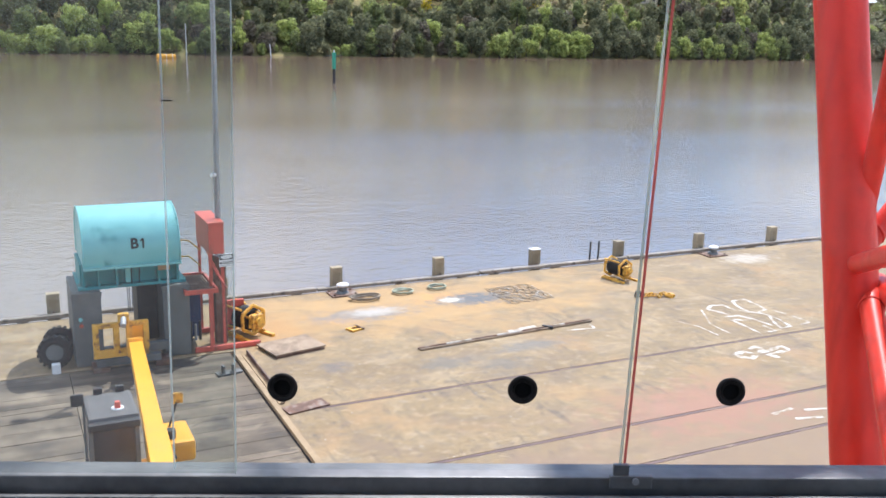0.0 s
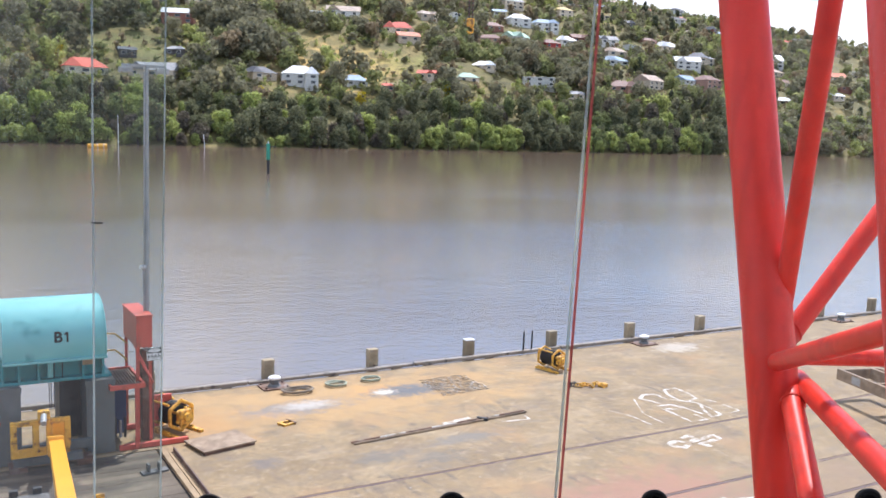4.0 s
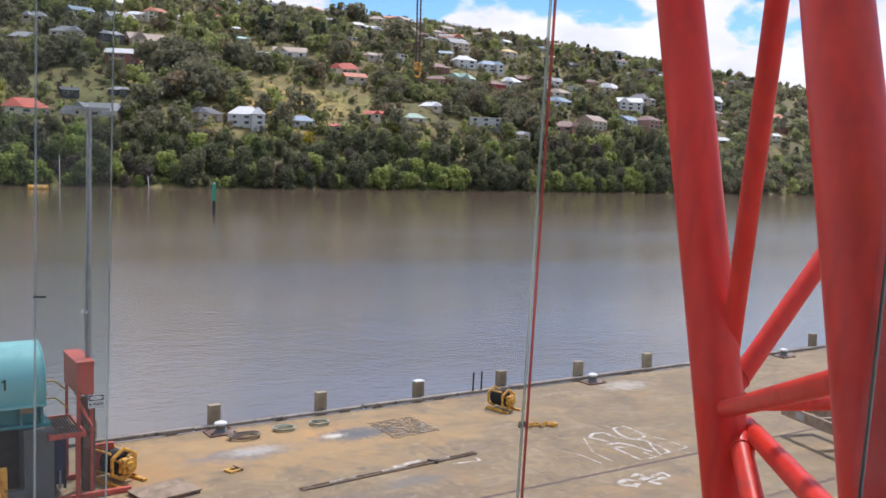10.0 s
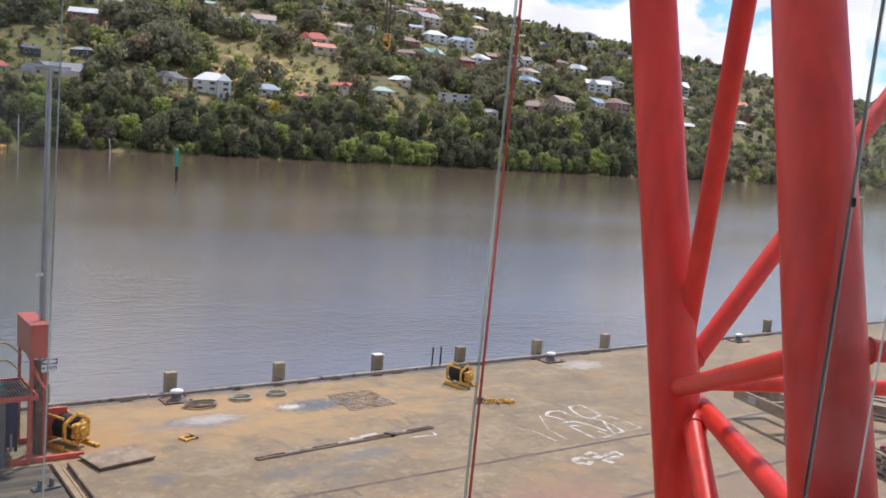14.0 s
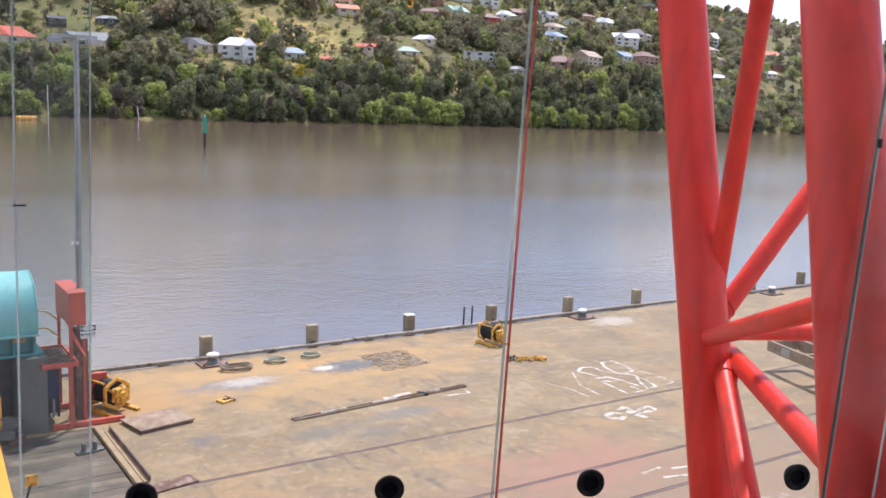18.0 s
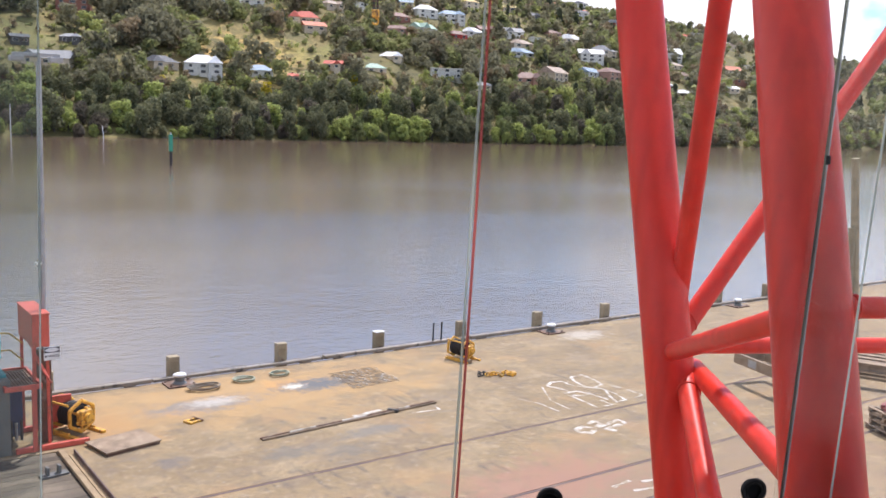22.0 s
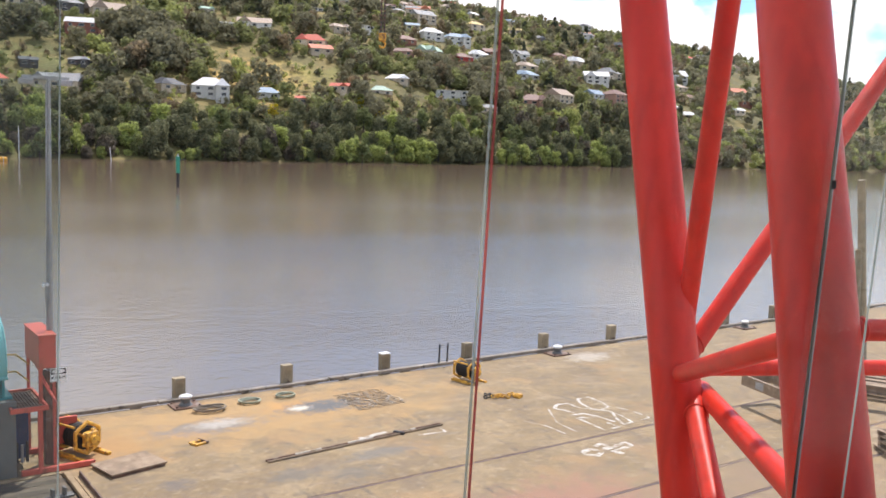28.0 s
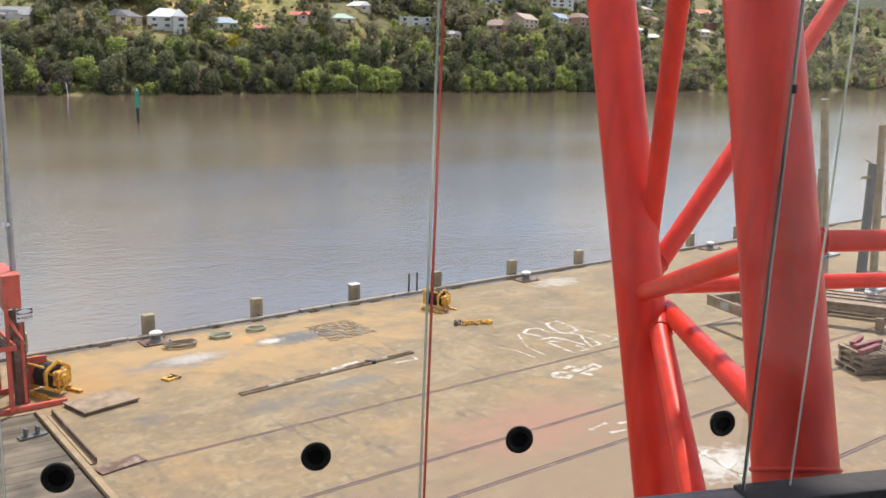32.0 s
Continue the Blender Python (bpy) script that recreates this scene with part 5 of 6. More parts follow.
    part("sill_beam", box(new_bm(), 1.75, 23.2, 0.12, 3.3, 23.42, 0.30, 0.01), M_GREY, g)
    for x, in ((1.85,), (3.35,)):
        part("timber_block", box(new_bm(), x - 0.2, 23.1, 0, x + 0.2, 23.7, 0.12, 0.01), M_RUST, g)
    for k, x in enumerate((2.66, 2.72, 2.80, 3.0)):
        part("rope", tube(new_bm(), (x, 24.2, 2.5), (x - 0.03 - 0.02 * k, 23.75, 1.3 if k < 3 else 1.4), 0.012, seg=6), M_DARK, g)
    return g


winch_gantry()


def wheel(parent, x, y, z, r, w, mat_rim, turn=0.0):
    """A tyre with tread blocks on a dished rim; the axle runs along x, turned by some degrees."""
    first = len(parent.children)
    bm = new_bm()
    ring(bm, (x, y, z), (1, 0, 0), r * 0.72, r * 0.27, 32, 10)
    ty = smooth_sides(part("tyre", bm, M_RUBBER, parent))
    for k in range(18):
        a = 2 * math.pi * k / 18
        m = Matrix.Translation((x, y, z)) @ Matrix.Rotation(a, 4, "X") @ Matrix.Translation((0, 0, r * 0.975))
        part("tread_block", box(new_bm(), -w * 0.4, -0.035, -0.02, w * 0.4, 0.035, 0.02, 0, m), M_RUBBER, ty)
    bm = new_bm()
    tube(bm, (x - w * 0.34, y, z), (x + w * 0.34, y, z), r * 0.50, seg=28)
    tube(bm, (x - w * 0.38, y, z), (x + w * 0.38, y, z), r * 0.16, seg=12)
    rm = smooth_sides(part("rim", bm, mat_rim, parent))
    if turn:
        m = Matrix.Translation((x, y, z)) @ Matrix.Rotation(radians(turn), 4, "Z") @ Matrix.Translation((-x, -y, -z))
        ty.matrix_basis = m
        rm.matrix_basis = m


tr = thing("wheel_set", Matrix.Identity(4), "pair of black tyres on grey rims beside the hoist", "wheels")
wheel(tr, 0.84, 24.0, 0.40, 0.41, 0.28, M_GREY, 78)
wheel(tr, 1.0, 24.75, 0.40, 0.41, 0.28, M_GREY, 78)
part("axle", tube(new_bm(), (0.84, 24.0, 0.42), (1.0, 24.75, 0.42), 0.06), M_DARK, tr)
part("drawbar", tube(new_bm(), (0.92, 24.4, 0.42), (1.32, 24.4, 0.42), 0.05), M_DARK, tr)
tagged(mesh_object("wheel_chock", box(new_bm(), 0.72, 23.40, 0, 0.92, 23.58, 0.26, 0.03), M_WHITE), "pale block on the deck before the tyre", "chock")


M_CABROOF = material("dusty_grey_plastic", [(0.085, 0.08, 0.078), (0.15, 0.14, 0.13)], scale=4, rough=0.75, bump=0.05)


def telehandler():
    t = thing("telehandler", Matrix.Identity(4), "yellow telescopic handler with a grey cab and its long arm raised", "telehandler")
    body = part("chassis", box(new_bm(), 1.0, 11.2, 0.45, 2.2, 15.9, 0.95, 0.06), M_YELLOW, t)
    for x in (1.0, 2.2):
        for y in (11.9, 15.4):
            wheel(t, x, y, 0.55, 0.55, 0.4, M_YELLOW_OLD)
    cab = part("cab", box(new_bm(), 0.88, 14.45, 0.9, 1.66, 15.60, 1.3, 0.04), M_DARK, t, "dark cab body")
    for x in (0.92, 1.62):
        for y in (14.5, 15.55):
            part("cab_pillar", box(new_bm(), x - 0.035, y - 0.035, 1.28, x + 0.035, y + 0.035, 2.26, 0.01), M_GREY, cab)
    part("roof", box(new_bm(), 0.90, 14.55, 2.24, 1.68, 15.64, 2.38, 0.06), M_CABROOF, cab, "dusty dark grey roof panel")
    part("roof_lip", box(new_bm(), 0.89, 14.40, 2.20, 1.67, 14.55, 2.33, 0.03), M_DARK, cab)
    for a in ((0.905, 14.54, 1.3, 0.92, 15.5, 2.24), (1.62, 14.54, 1.3, 1.635, 15.5, 2.24), (0.96, 15.55, 1.3, 1.58, 15.57, 2.24), (0.96, 14.48, 1.3, 1.58, 14.50, 2.22)):
        part("cab_window", box(new_bm(), *a), M_PANE_DARK, cab)
    bc = part("beacon", tube(new_bm(), (1.38, 14.85, 2.38), (1.38, 14.85, 2.50), 0.055, 0.04, 14), M_RED_OLD, cab, "red flashing beacon")
    part("beacon_base", tube(new_bm(), (1.38, 14.85, 2.37), (1.38, 14.85, 2.40), 0.10, seg=14), M_WHITE, bc)
    for x in (1.15, 1.5):
        part("work_lamp", box(new_bm(), x - 0.07, 15.58, 2.36, x + 0.07, 15.68, 2.48, 0.02), M_DARK, cab)
    # arm: outer box, inner box, head
    def beam(name, a, b, w, h, mat):
        a, b = Vector(a), Vector(b)
        q = (b - a).to_track_quat("Y", "Z").to_matrix().to_4x4()
        return part(name, box(new_bm(), -w / 2, -(b - a).length / 2, -h / 2, w / 2, (b - a).length / 2, h / 2, 0.025, Matrix.Translation((a + b) / 2) @ q), mat, t)
    outer = beam("outer_arm", (1.68, 11.6, 2.13), (1.96, 15.0, 1.73), 0.36, 0.36, M_YELLOW)
    beam("inner_arm", (1.92, 14.6, 1.775), (2.58, 22.3, 0.86), 0.32, 0.28, M_YELLOW)
    beam("arm_head", (2.57, 22.2, 0.87), (2.62, 22.95, 0.66), 0.36, 0.44, M_YELLOW)
    part("arm_tower", box(new_bm(), 1.45, 11.3, 0.9, 1.9, 12.0, 2.2, 0.04), M_YELLOW, t)
    ly = part("carriage", box(new_bm(), 1.82, 22.95, 0.30, 3.12, 23.07, 0.50, 0.02), M_YELLOW_OLD, t, "worn yellow tool carriage")
    bm = new_bm()
    for x in (1.82, 2.30, 2.60, 3.00):
        box(bm, x, 22.93, 0.48, x + 0.14, 23.09, 1.12, 0.015)
    box(bm, 1.82, 22.95, 1.06, 3.14, 23.08, 1.18, 0.02)
    part("carriage_frame", bm, M_YELLOW_OLD, ly)
    part("back_plate", box(new_bm(), 2.70, 23.0, 0.5, 3.04, 23.03, 1.06), M_YELLOW, ly)
    part("cylinder", tube(new_bm(), (2.5, 22.6, 1.2), (2.56, 23.0, 1.36), 0.07, seg=14), M_STEEL, ly)
    part("hitch", box(new_bm(), 2.42, 22.85, 1.1, 2.68, 23.05, 1.42, 0.04), M_YELLOW_OLD, ly)
    ly.matrix_basis = Matrix.Translation((-0.15, 0, 0.12))
    # engine pod, mirrors
    part("engine_cover", box(new_bm(), 2.24, 15.75, 0.80, 2.76, 16.75, 1.2, 0.08), M_YELLOW, t, "orange-yellow engine cover")
    part("exhaust", tube(new_bm(), (2.36, 16.0, 1.15), (2.36, 16.0, 1.36), 0.09, seg=14), M_DARK, t)
    for x, y, z in ((0.80, 15.3, 2.42), (2.60, 16.6, 1.69)):
        mr = part("mirror", box(new_bm(), x - 0.10, y - 0.03, z - 0.09, x + 0.10, y + 0.03, z + 0.12, 0.03), M_DARK if x < 1 else M_YELLOW_OLD, t)
        part("mirror_arm", tube(new_bm(), (x, y, z), (0.93 if x < 1 else 2.4, 15.4 if x < 1 else 16.5, 2.25 if x < 1 else 1.15), 0.02, seg=8), M_DARK, mr)
    return t


telehandler()


def switch_stand():
    s = thing("electrical_stand", Matrix.Identity(4), "red steel stand with a raised switch box, walkway and handrail", "electrical stand")
    bx = part("switch_box", box(new_bm(), 4.72, 23.85, 2.62, 5.12, 25.55, 3.42, 0.012), M_RED_OLD, s, "faded red switch box")
    part("box_lid", box(new_bm(), 4.70, 23.82, 3.42, 5.14, 25.58, 3.46, 0.008), M_RED_OLD, bx)
    for x, y in ((4.76, 23.95), (5.08, 23.95), (4.76, 25.4), (5.08, 25.4)):
        part("post", box(new_bm(), x - 0.035, y - 0.035, 0.05, x + 0.035, y + 0.035, 2.62), M_RED_OLD, s)
    part("post", box(new_bm(), 4.62, 23.55, 0.05, 4.69, 23.62, 1.72), M_RED_OLD, s)
    bm = new_bm()
    box(bm, 4.0, 23.5, 1.66, 4.86, 23.56, 1.78)
    box(bm, 4.0, 25.3, 1.66, 4.86, 25.36, 1.78)
    box(bm, 4.0, 23.56, 1.66, 4.06, 25.3, 1.78)
    box(bm, 4.80, 23.56, 1.66, 4.86, 25.3, 1.78)
    wk = part("walkway_frame", bm, M_RED_OLD, s)
    for k in range(10):
        part("grating_bar", box(new_bm(), 4.08 + k * 0.072, 23.57, 1.70, 4.13 + k * 0.072, 25.29, 1.735), M_RUST, wk)
    part("brace", tube(new_bm(), (5.08, 23.6, 1.75), (4.76, 24.4, 2.6), 0.025, seg=8), M_RED_OLD, s)
    part("brace", tube(new_bm(), (5.08, 23.56, 1.76), (4.80, 23.95, 2.3), 0.025, seg=8), M_RED_OLD, s)
    bm = new_bm()
    tube(bm, (4.10, 25.3, 1.75), (4.10, 25.3, 2.75), 0.02, seg=8)
    tube(bm, (4.10, 25.3, 2.75), (4.45, 25.25, 2.72), 0.02, seg=8)
    tube(bm, (4.45, 25.25, 2.72), (4.70, 25.0, 2.5), 0.02, seg=8)
    tube(bm, (4.10, 25.3, 2.28), (4.45, 25.25, 2.28), 0.02, seg=8)
    tube(bm, (4.45, 25.25, 2.28), (4.70, 25.0, 2.05), 0.02, seg=8)
    part("handrail", bm, M_YELLOW_OLD, s, "yellow handrail")
    part("cabinet", box(new_bm(), 4.10, 24.35, 0.25, 4.55, 25.0, 1.62, 0.02), M_BLUE, s, "dark blue electrical cabinet")
    for k in range(4):
        part("valve", tube(new_bm(), (4.12 + 0.12 * k, 24.2, 0.2), (4.12 + 0.12 * k, 24.2, 0.65 + 0.08 * (k % 2)), 0.035, seg=10), M_DARK if k % 2 else M_STEEL, s)
    part("skid", box(new_bm(), 4.25, 23.68, 0.0, 6.0, 23.80, 0.14, 0.02), M_RED_OLD, s)
    part("skid", box(new_bm(), 4.25, 25.3, 0.0, 5.6, 25.42, 0.14, 0.02), M_RED_OLD, s)
    part("guard_plate", box(new_bm(), 5.24, 24.9, 0.3, 5.85, 25.0, 1.0, 0.01), M_RED_OLD, s)
    sg = part("warning_sign", box(new_bm(), 4.96, 23.76, 2.28, 5.34, 23.78, 2.62, 0.004), M_WHITE, s, "white warning sign with a dark oval")
    bm = new_bm()
    tube(bm, (0, 0, 0), (0, 0.004, 0), 1, seg=28)
    bmesh.ops.transform(bm, matrix=Matrix.Translation((5.15, 23.754, 2.54)) @ Matrix.Diagonal((0.16, 1, 0.055, 1)), verts=bm.verts)
    part("oval", bm, M_WHITE, sg)
    part("sign_band", box(new_bm(), 4.97, 23.7575, 2.47, 5.33, 23.7595, 2.61), M_DARK, sg)
    text_part("VOLTS", 0.085, 0.001, Matrix.Translation((5.19, 23.757, 2.38)) @ Matrix.Rotation(radians(90), 4, "X"), M_DARK, sg)
    part("text_bar", box(new_bm(), 4.98, 23.756, 2.36, 5.03, 23.759, 2.41), M_DARK, sg)
    return s


switch_stand()


def light_pole():
    p = thing("light_pole", pose(5.11, 24.45, 0, 0, 0.0, 0), "tall grey steel light pole with a crossarm", "light pole")
    smooth_sides(part("column", tube(new_bm(), (0, 0, 2.4), (0.07, 0, 9.75), 0.066, 0.048, 20), M_STEEL, p))
    part("footing", box(new_bm(), -0.17, -0.17, 0.0, 0.13, 0.13, 2.42, 0.015), M_RUST, p, "rust-brown lower casing")
    part("crossarm", box(new_bm(), -0.55, -0.04, 9.72, 0.55, 0.04, 9.80, 0.01), M_STEEL, p)
    for x in (-0.45, 0.45):
        part("floodlight", box(new_bm(), x - 0.16, -0.12, 9.58, x + 0.16, 0.14, 9.72, 0.03), M_STEEL, p)
    part("bracket", tube(new_bm(), (-0.16, -0.05, 4.62), (-0.02, -0.02, 4.62), 0.05, seg=10), M_WHITE, p)
    bm = new_bm()
    for z in (4.7, 4.3):
        tube(bm, (-0.1, -0.08, z), (-0.09, -0.08, z - 0.5), 0.012, seg=6)
    tube(bm, (-0.085, -0.03, 2.4), (0.0, -0.03, 9.6), 0.018, seg=8)
    part("conduit", bm, M_STEEL, p)


light_pole()


def hose_reel(x, y, turn, label, size=1.0):
    r = thing("hose_reel", pose(x, y, 0, 0, 0, turn) @ Matrix.Scale(size, 4), label, "reel", "yellow reels")
    for s in (-0.42, 0.42):
        bm = new_bm()
        pts = [Vector((s, 0.42 * math.cos(a), 0.50 + 0.42 * math.sin(a))) for a in (2 * math.pi * (k + 0.5) / 6 for k in range(6))]
        for a, b in zip(pts, pts[1:] + pts[:1]):
            tube(bm, a, b, 0.05, seg=8)
        for k in range(0, 6, 2):
            tube(bm, pts[k], (s, 0, 0.5), 0.035, seg=8)
        part("end_frame", bm, M_YELLOW_OLD, r)
    bm = new_bm()
    tube(bm, (-0.40, 0, 0.5), (0.40, 0, 0.5), 0.27, seg=28)
    dr = smooth_sides(part("drum", bm, M_DARK, r, "black drum wound with hose"))
    for k in range(7):
        bm = new_bm()
        ring(bm, (-0.34 + k * 0.11, 0, 0.5), (1, 0, 0), 0.29, 0.045, 26, 6)
        smooth_sides(part("hose_turn", bm, M_RUBBER, dr))
    for y2, z in ((0.40, 0.10), (-0.40, 0.10), (-0.40, 0.86)):
        part("tie_bar", tube(new_bm(), (-0.42, y2, z), (0.42, y2, z), 0.035, seg=8), M_YELLOW_OLD, r)
    bm = new_bm()
    box(bm, 0.44, -0.19, 0.30, 0.66, 0.19, 0.70, 0.06)
    tube(bm, (0.66, 0, 0.5), (0.76, 0, 0.5), 0.12, seg=16)
    for a in range(5):
        tube(bm, (0.5, 0.25 * math.cos(a * 1.257), 0.5 + 0.25 * math.sin(a * 1.257)), (0.6, 0.16 * math.cos(a * 1.257), 0.5 + 0.16 * math.sin(a * 1.257)), 0.05, seg=8)
    part("motor", bm, M_YELLOW_OLD, r)
    part("skid", box(new_bm(), -0.5, -0.46, 0.0, 0.8, -0.34, 0.08, 0.01), M_YELLOW_OLD, r)
    part("skid", box(new_bm(), -0.5, 0.34, 0.0, 0.8, 0.46, 0.08, 0.01), M_YELLOW_OLD, r)


hose_reel(5.82, 24.85, -66, "worn yellow hose reel with a black drum near the stand")
hose_reel(19.5, 26.0, -80, "worn yellow hose reel with a black drum near the wharf edge", 0.82)


def coil(x, y, r, turns, mat, label, sx=1.0):
    c = thing("rope_coil", pose(x, y, 0), label, "rope coil", "coils of rope and hose")
    rng = random.Random(int(x * 10))
    for k in range(turns):
        cu = bpy.data.curves.new("loop", "CURVE")
        cu.dimensions, cu.bevel_depth, cu.bevel_resolution, cu.resolution_u = "3D", 0.022, 2, 8
        sp = cu.splines.new("NURBS")
        sp.points.add(13)
        sp.use_cyclic_u = True
        rr = r * (0.75 + 0.25 * k / max(1, turns))
        for i in range(14):
            a = 2 * math.pi * i / 14
            q = rr * rng.uniform(0.82, 1.12)
            sp.points[i].co = (sx * q * math.cos(a), 0.75 * q * math.sin(a), 0.03 + 0.025 * k + rng.uniform(0, 0.02), 1)
        tmp = bpy.data.objects.new("loop", cu)
        scene.collection.objects.link(tmp)
        me = bpy.data.meshes.new_from_object(tmp.evaluated_get(bpy.context.evaluated_depsgraph_get()))
        bpy.data.objects.remove(tmp)
        me.materials.clear()
        me.materials.append(mat)
        ob = new("loop", me)
        ob.parent = c


M_HOSE = material("green_hose", [(0.26, 0.29, 0.20), (0.36, 0.38, 0.28)], scale=6, rough=0.6)
M_ROPE = material("brown_rope", [(0.19, 0.155, 0.115), (0.30, 0.25, 0.19)], scale=20, rough=0.9, bump=0.4)
coil(10.24, 26.8, 0.46, 4, M_ROPE, "heap of brown rope on the concrete deck", 1.3)
coil(11.65, 27.05, 0.42, 3, M_HOSE, "loose coil of green hose on the deck")
coil(12.94, 27.15, 0.40, 3, M_HOSE, "loose coil of green hose on the deck")


def cargo_net():
    n = thing("cargo_net", pose(15.2, 25.55, 0, 0, 0, 4), "flattened grey rope net lying on the deck", "net")
    rng = random.Random(8)
    for axis in (0, 1):
        bm = new_bm()
        for k in range(12 if axis == 0 else 13):
            prev = None
            for i in range(12):
                u = -0.5 + i / 11
                v = -0.5 + k / (11 if axis == 0 else 12)
                x, y = (u, v) if axis == 0 else (v, u)
                p = Vector((x * 1.75 + y * 0.2 + rng.uniform(-0.08, 0.08), y * 1.75 + rng.uniform(-0.08, 0.08), 0.014 + rng.uniform(0, 0.012)))
                if prev is not None:
                    tube(bm, prev, p, 0.009, seg=4)
                prev = p
        part("strands", bm, M_CHALK if axis else M_ROPE, n)
    bm = new_bm()
    for k in range(22):
        x, y = rng.uniform(-0.85, 0.85), rng.uniform(-0.85, 0.85)
        box(bm, x - 0.03, y - 0.025, 0.01, x + 0.03, y + 0.025, 0.035)
    part("floats", bm, M_CHALK, n, "small pale floats")


cargo_net()


def yellow_chain():
    c = thing("lifting_chain", pose(19.2, 23.62, 0, 0, 0, -20), "heap of yellow lifting chain with dark shackles", "chain")
    rng = random.Random(4)
    for k in range(22):
        x = -0.55 + k * 0.055
        bm = new_bm()
        ring(bm, (x + rng.uniform(-0.04, 0.04), 0.10 * math.sin(k * 0.8) + rng.uniform(-0.08, 0.08), 0.05 + rng.uniform(0, 0.05)), (rng.uniform(-1, 1), rng.uniform(-1, 1), 0.6), 0.06, 0.020, 12, 6)
        part("link", bm, M_DARK if k < 5 else M_YELLOW_OLD, c)
    part("hook", box(new_bm(), 0.45, -0.1, 0.0, 0.75, 0.1, 0.12, 0.04), M_YELLOW_OLD, c)


yellow_chain()
yb = thing("yellow_shackle", pose(8.84, 24.01, 0, 0, 0, 20), "small worn yellow shackle lying on the deck", "shackle")
bm = new_bm()
box(bm, -0.22, -0.16, 0.0, 0.22, -0.08, 0.06, 0.015)
box(bm, -0.22, 0.08, 0.0, 0.22, 0.16, 0.06, 0.015)
box(bm, -0.22, -0.08, 0.0, -0.12, 0.08, 0.06, 0.015)
part("bow", bm, M_YELLOW_OLD, yb)
part("pin", tube(new_bm(), (0.16, -0.2, 0.05), (0.16, 0.2, 0.05), 0.03, seg=10), M_RUST, yb)


def long_poles():
    a, b = Vector((9.83, 21.70, 0.036)), Vector((15.71, 22.14, 0.036))
    d = b - a
    n = Vector((-d.y, d.x, 0)).normalized()
    for k, (off, name, lab) in enumerate(((0.06, "striped_pole", "long brown and white striped steel pole"), (-0.06, "steel_pole", "long dark steel pole lying on the deck"))):
        t = thing(name, Matrix.Identity(4), lab, "pole", "poles lying side by side")
        cuts = [0, 0.15, 0.29, 0.435, 0.58, 0.77, 0.84, 1.0] if k == 0 else [0.0, 0.86, 1.0]
        for i, (u, v) in enumerate(zip(cuts[:-1], cuts[1:])):
            white = i in (1, 3, 5) if k == 0 else False
            part("length", tube(new_bm(), a + n * off + d * u, a + n * off + d * v, 0.027, seg=10), M_CHALK if white else (M_RUST if k == 0 else M_BROWN), t)
    cl = tagged(mesh_object("pole_clamp", box(new_bm(), -0.05, -0.17, 0.0, 0.05, 0.17, 0.09, 0.02, Matrix.Translation(a + d * 0.73 - Vector((0, 0, 0.036))) @ Matrix.Rotation(0.6, 4, "Z")), M_DARK), "dark clamp lying over the long poles", "clamp")


long_poles()
pt = thing("timber_board", pose(6.69, 23.15, 0, 0, 0, 12), "brown timber board raised on two bearers on the deck", "board")
part("sheet", box(new_bm(), -0.76, -0.56, 0.07, 0.76, 0.56, 0.11, 0.008), M_BROWN, pt)
for y in (-0.50, 0.50):
    part("bearer", box(new_bm(), -0.72, y - 0.03, 0.0, 0.72, y + 0.03, 0.07), M_RUST, pt)
sp = thing("drain_cover", pose(5.84, 19.13, 0, 0, 0, 12), "grey steel drain cover plate at the end of the joint", "cover plate")
part("sheet", box(new_bm(), -0.52, -0.22, 0.0, 0.52, 0.22, 0.04, 0.008), M_RUST, sp)
tagged(mesh_object("timber_beam", box(new_bm(), 5.12, 14.0, 0.0, 5.26, 23.3, 0.10, 0.012), M_BEAM), "tan timber beam along the edge of the planked bay", "beam")
b2 = thing("steel_angle", Matrix.Identity(4), "long tan-painted steel angle lying beside the timber beam", "steel angle")
part("flange", box(new_bm(), 5.32, 19.5, 0.0, 5.46, 23.05, 0.03), M_BEAM, b2)
part("web", box(new_bm(), 5.44, 19.5, 0.03, 5.47, 23.05, 0.15), M_JOINT, b2)
cb = thing("deck_cleat", pose(4.72, 21.9, 0, 0, 0, 8), "small grey steel cleat bolted to the planks", "cleat")
part("base", box(new_bm(), -0.32, -0.12, 0.0, 0.32, 0.12, 0.05, 0.01), M_GREY, cb)
for x in (-0.15, 0.12):
    part("horn", box(new_bm(), x - 0.03, -0.08, 0.05, x + 0.03, 0.08, 0.24, 0.015), M_GREY, cb)
for x in (19.82, 20.2):
    r = tagged(mesh_object("iron_stake", tube(new_bm(), (x, EDGE_Y + 0.12, 0.0), (x + 0.03, EDGE_Y + 0.14, 0.85), 0.035, seg=8), M_DARK), "thin dark iron stake standing at the kerb", "stake", "iron stakes at the kerb")


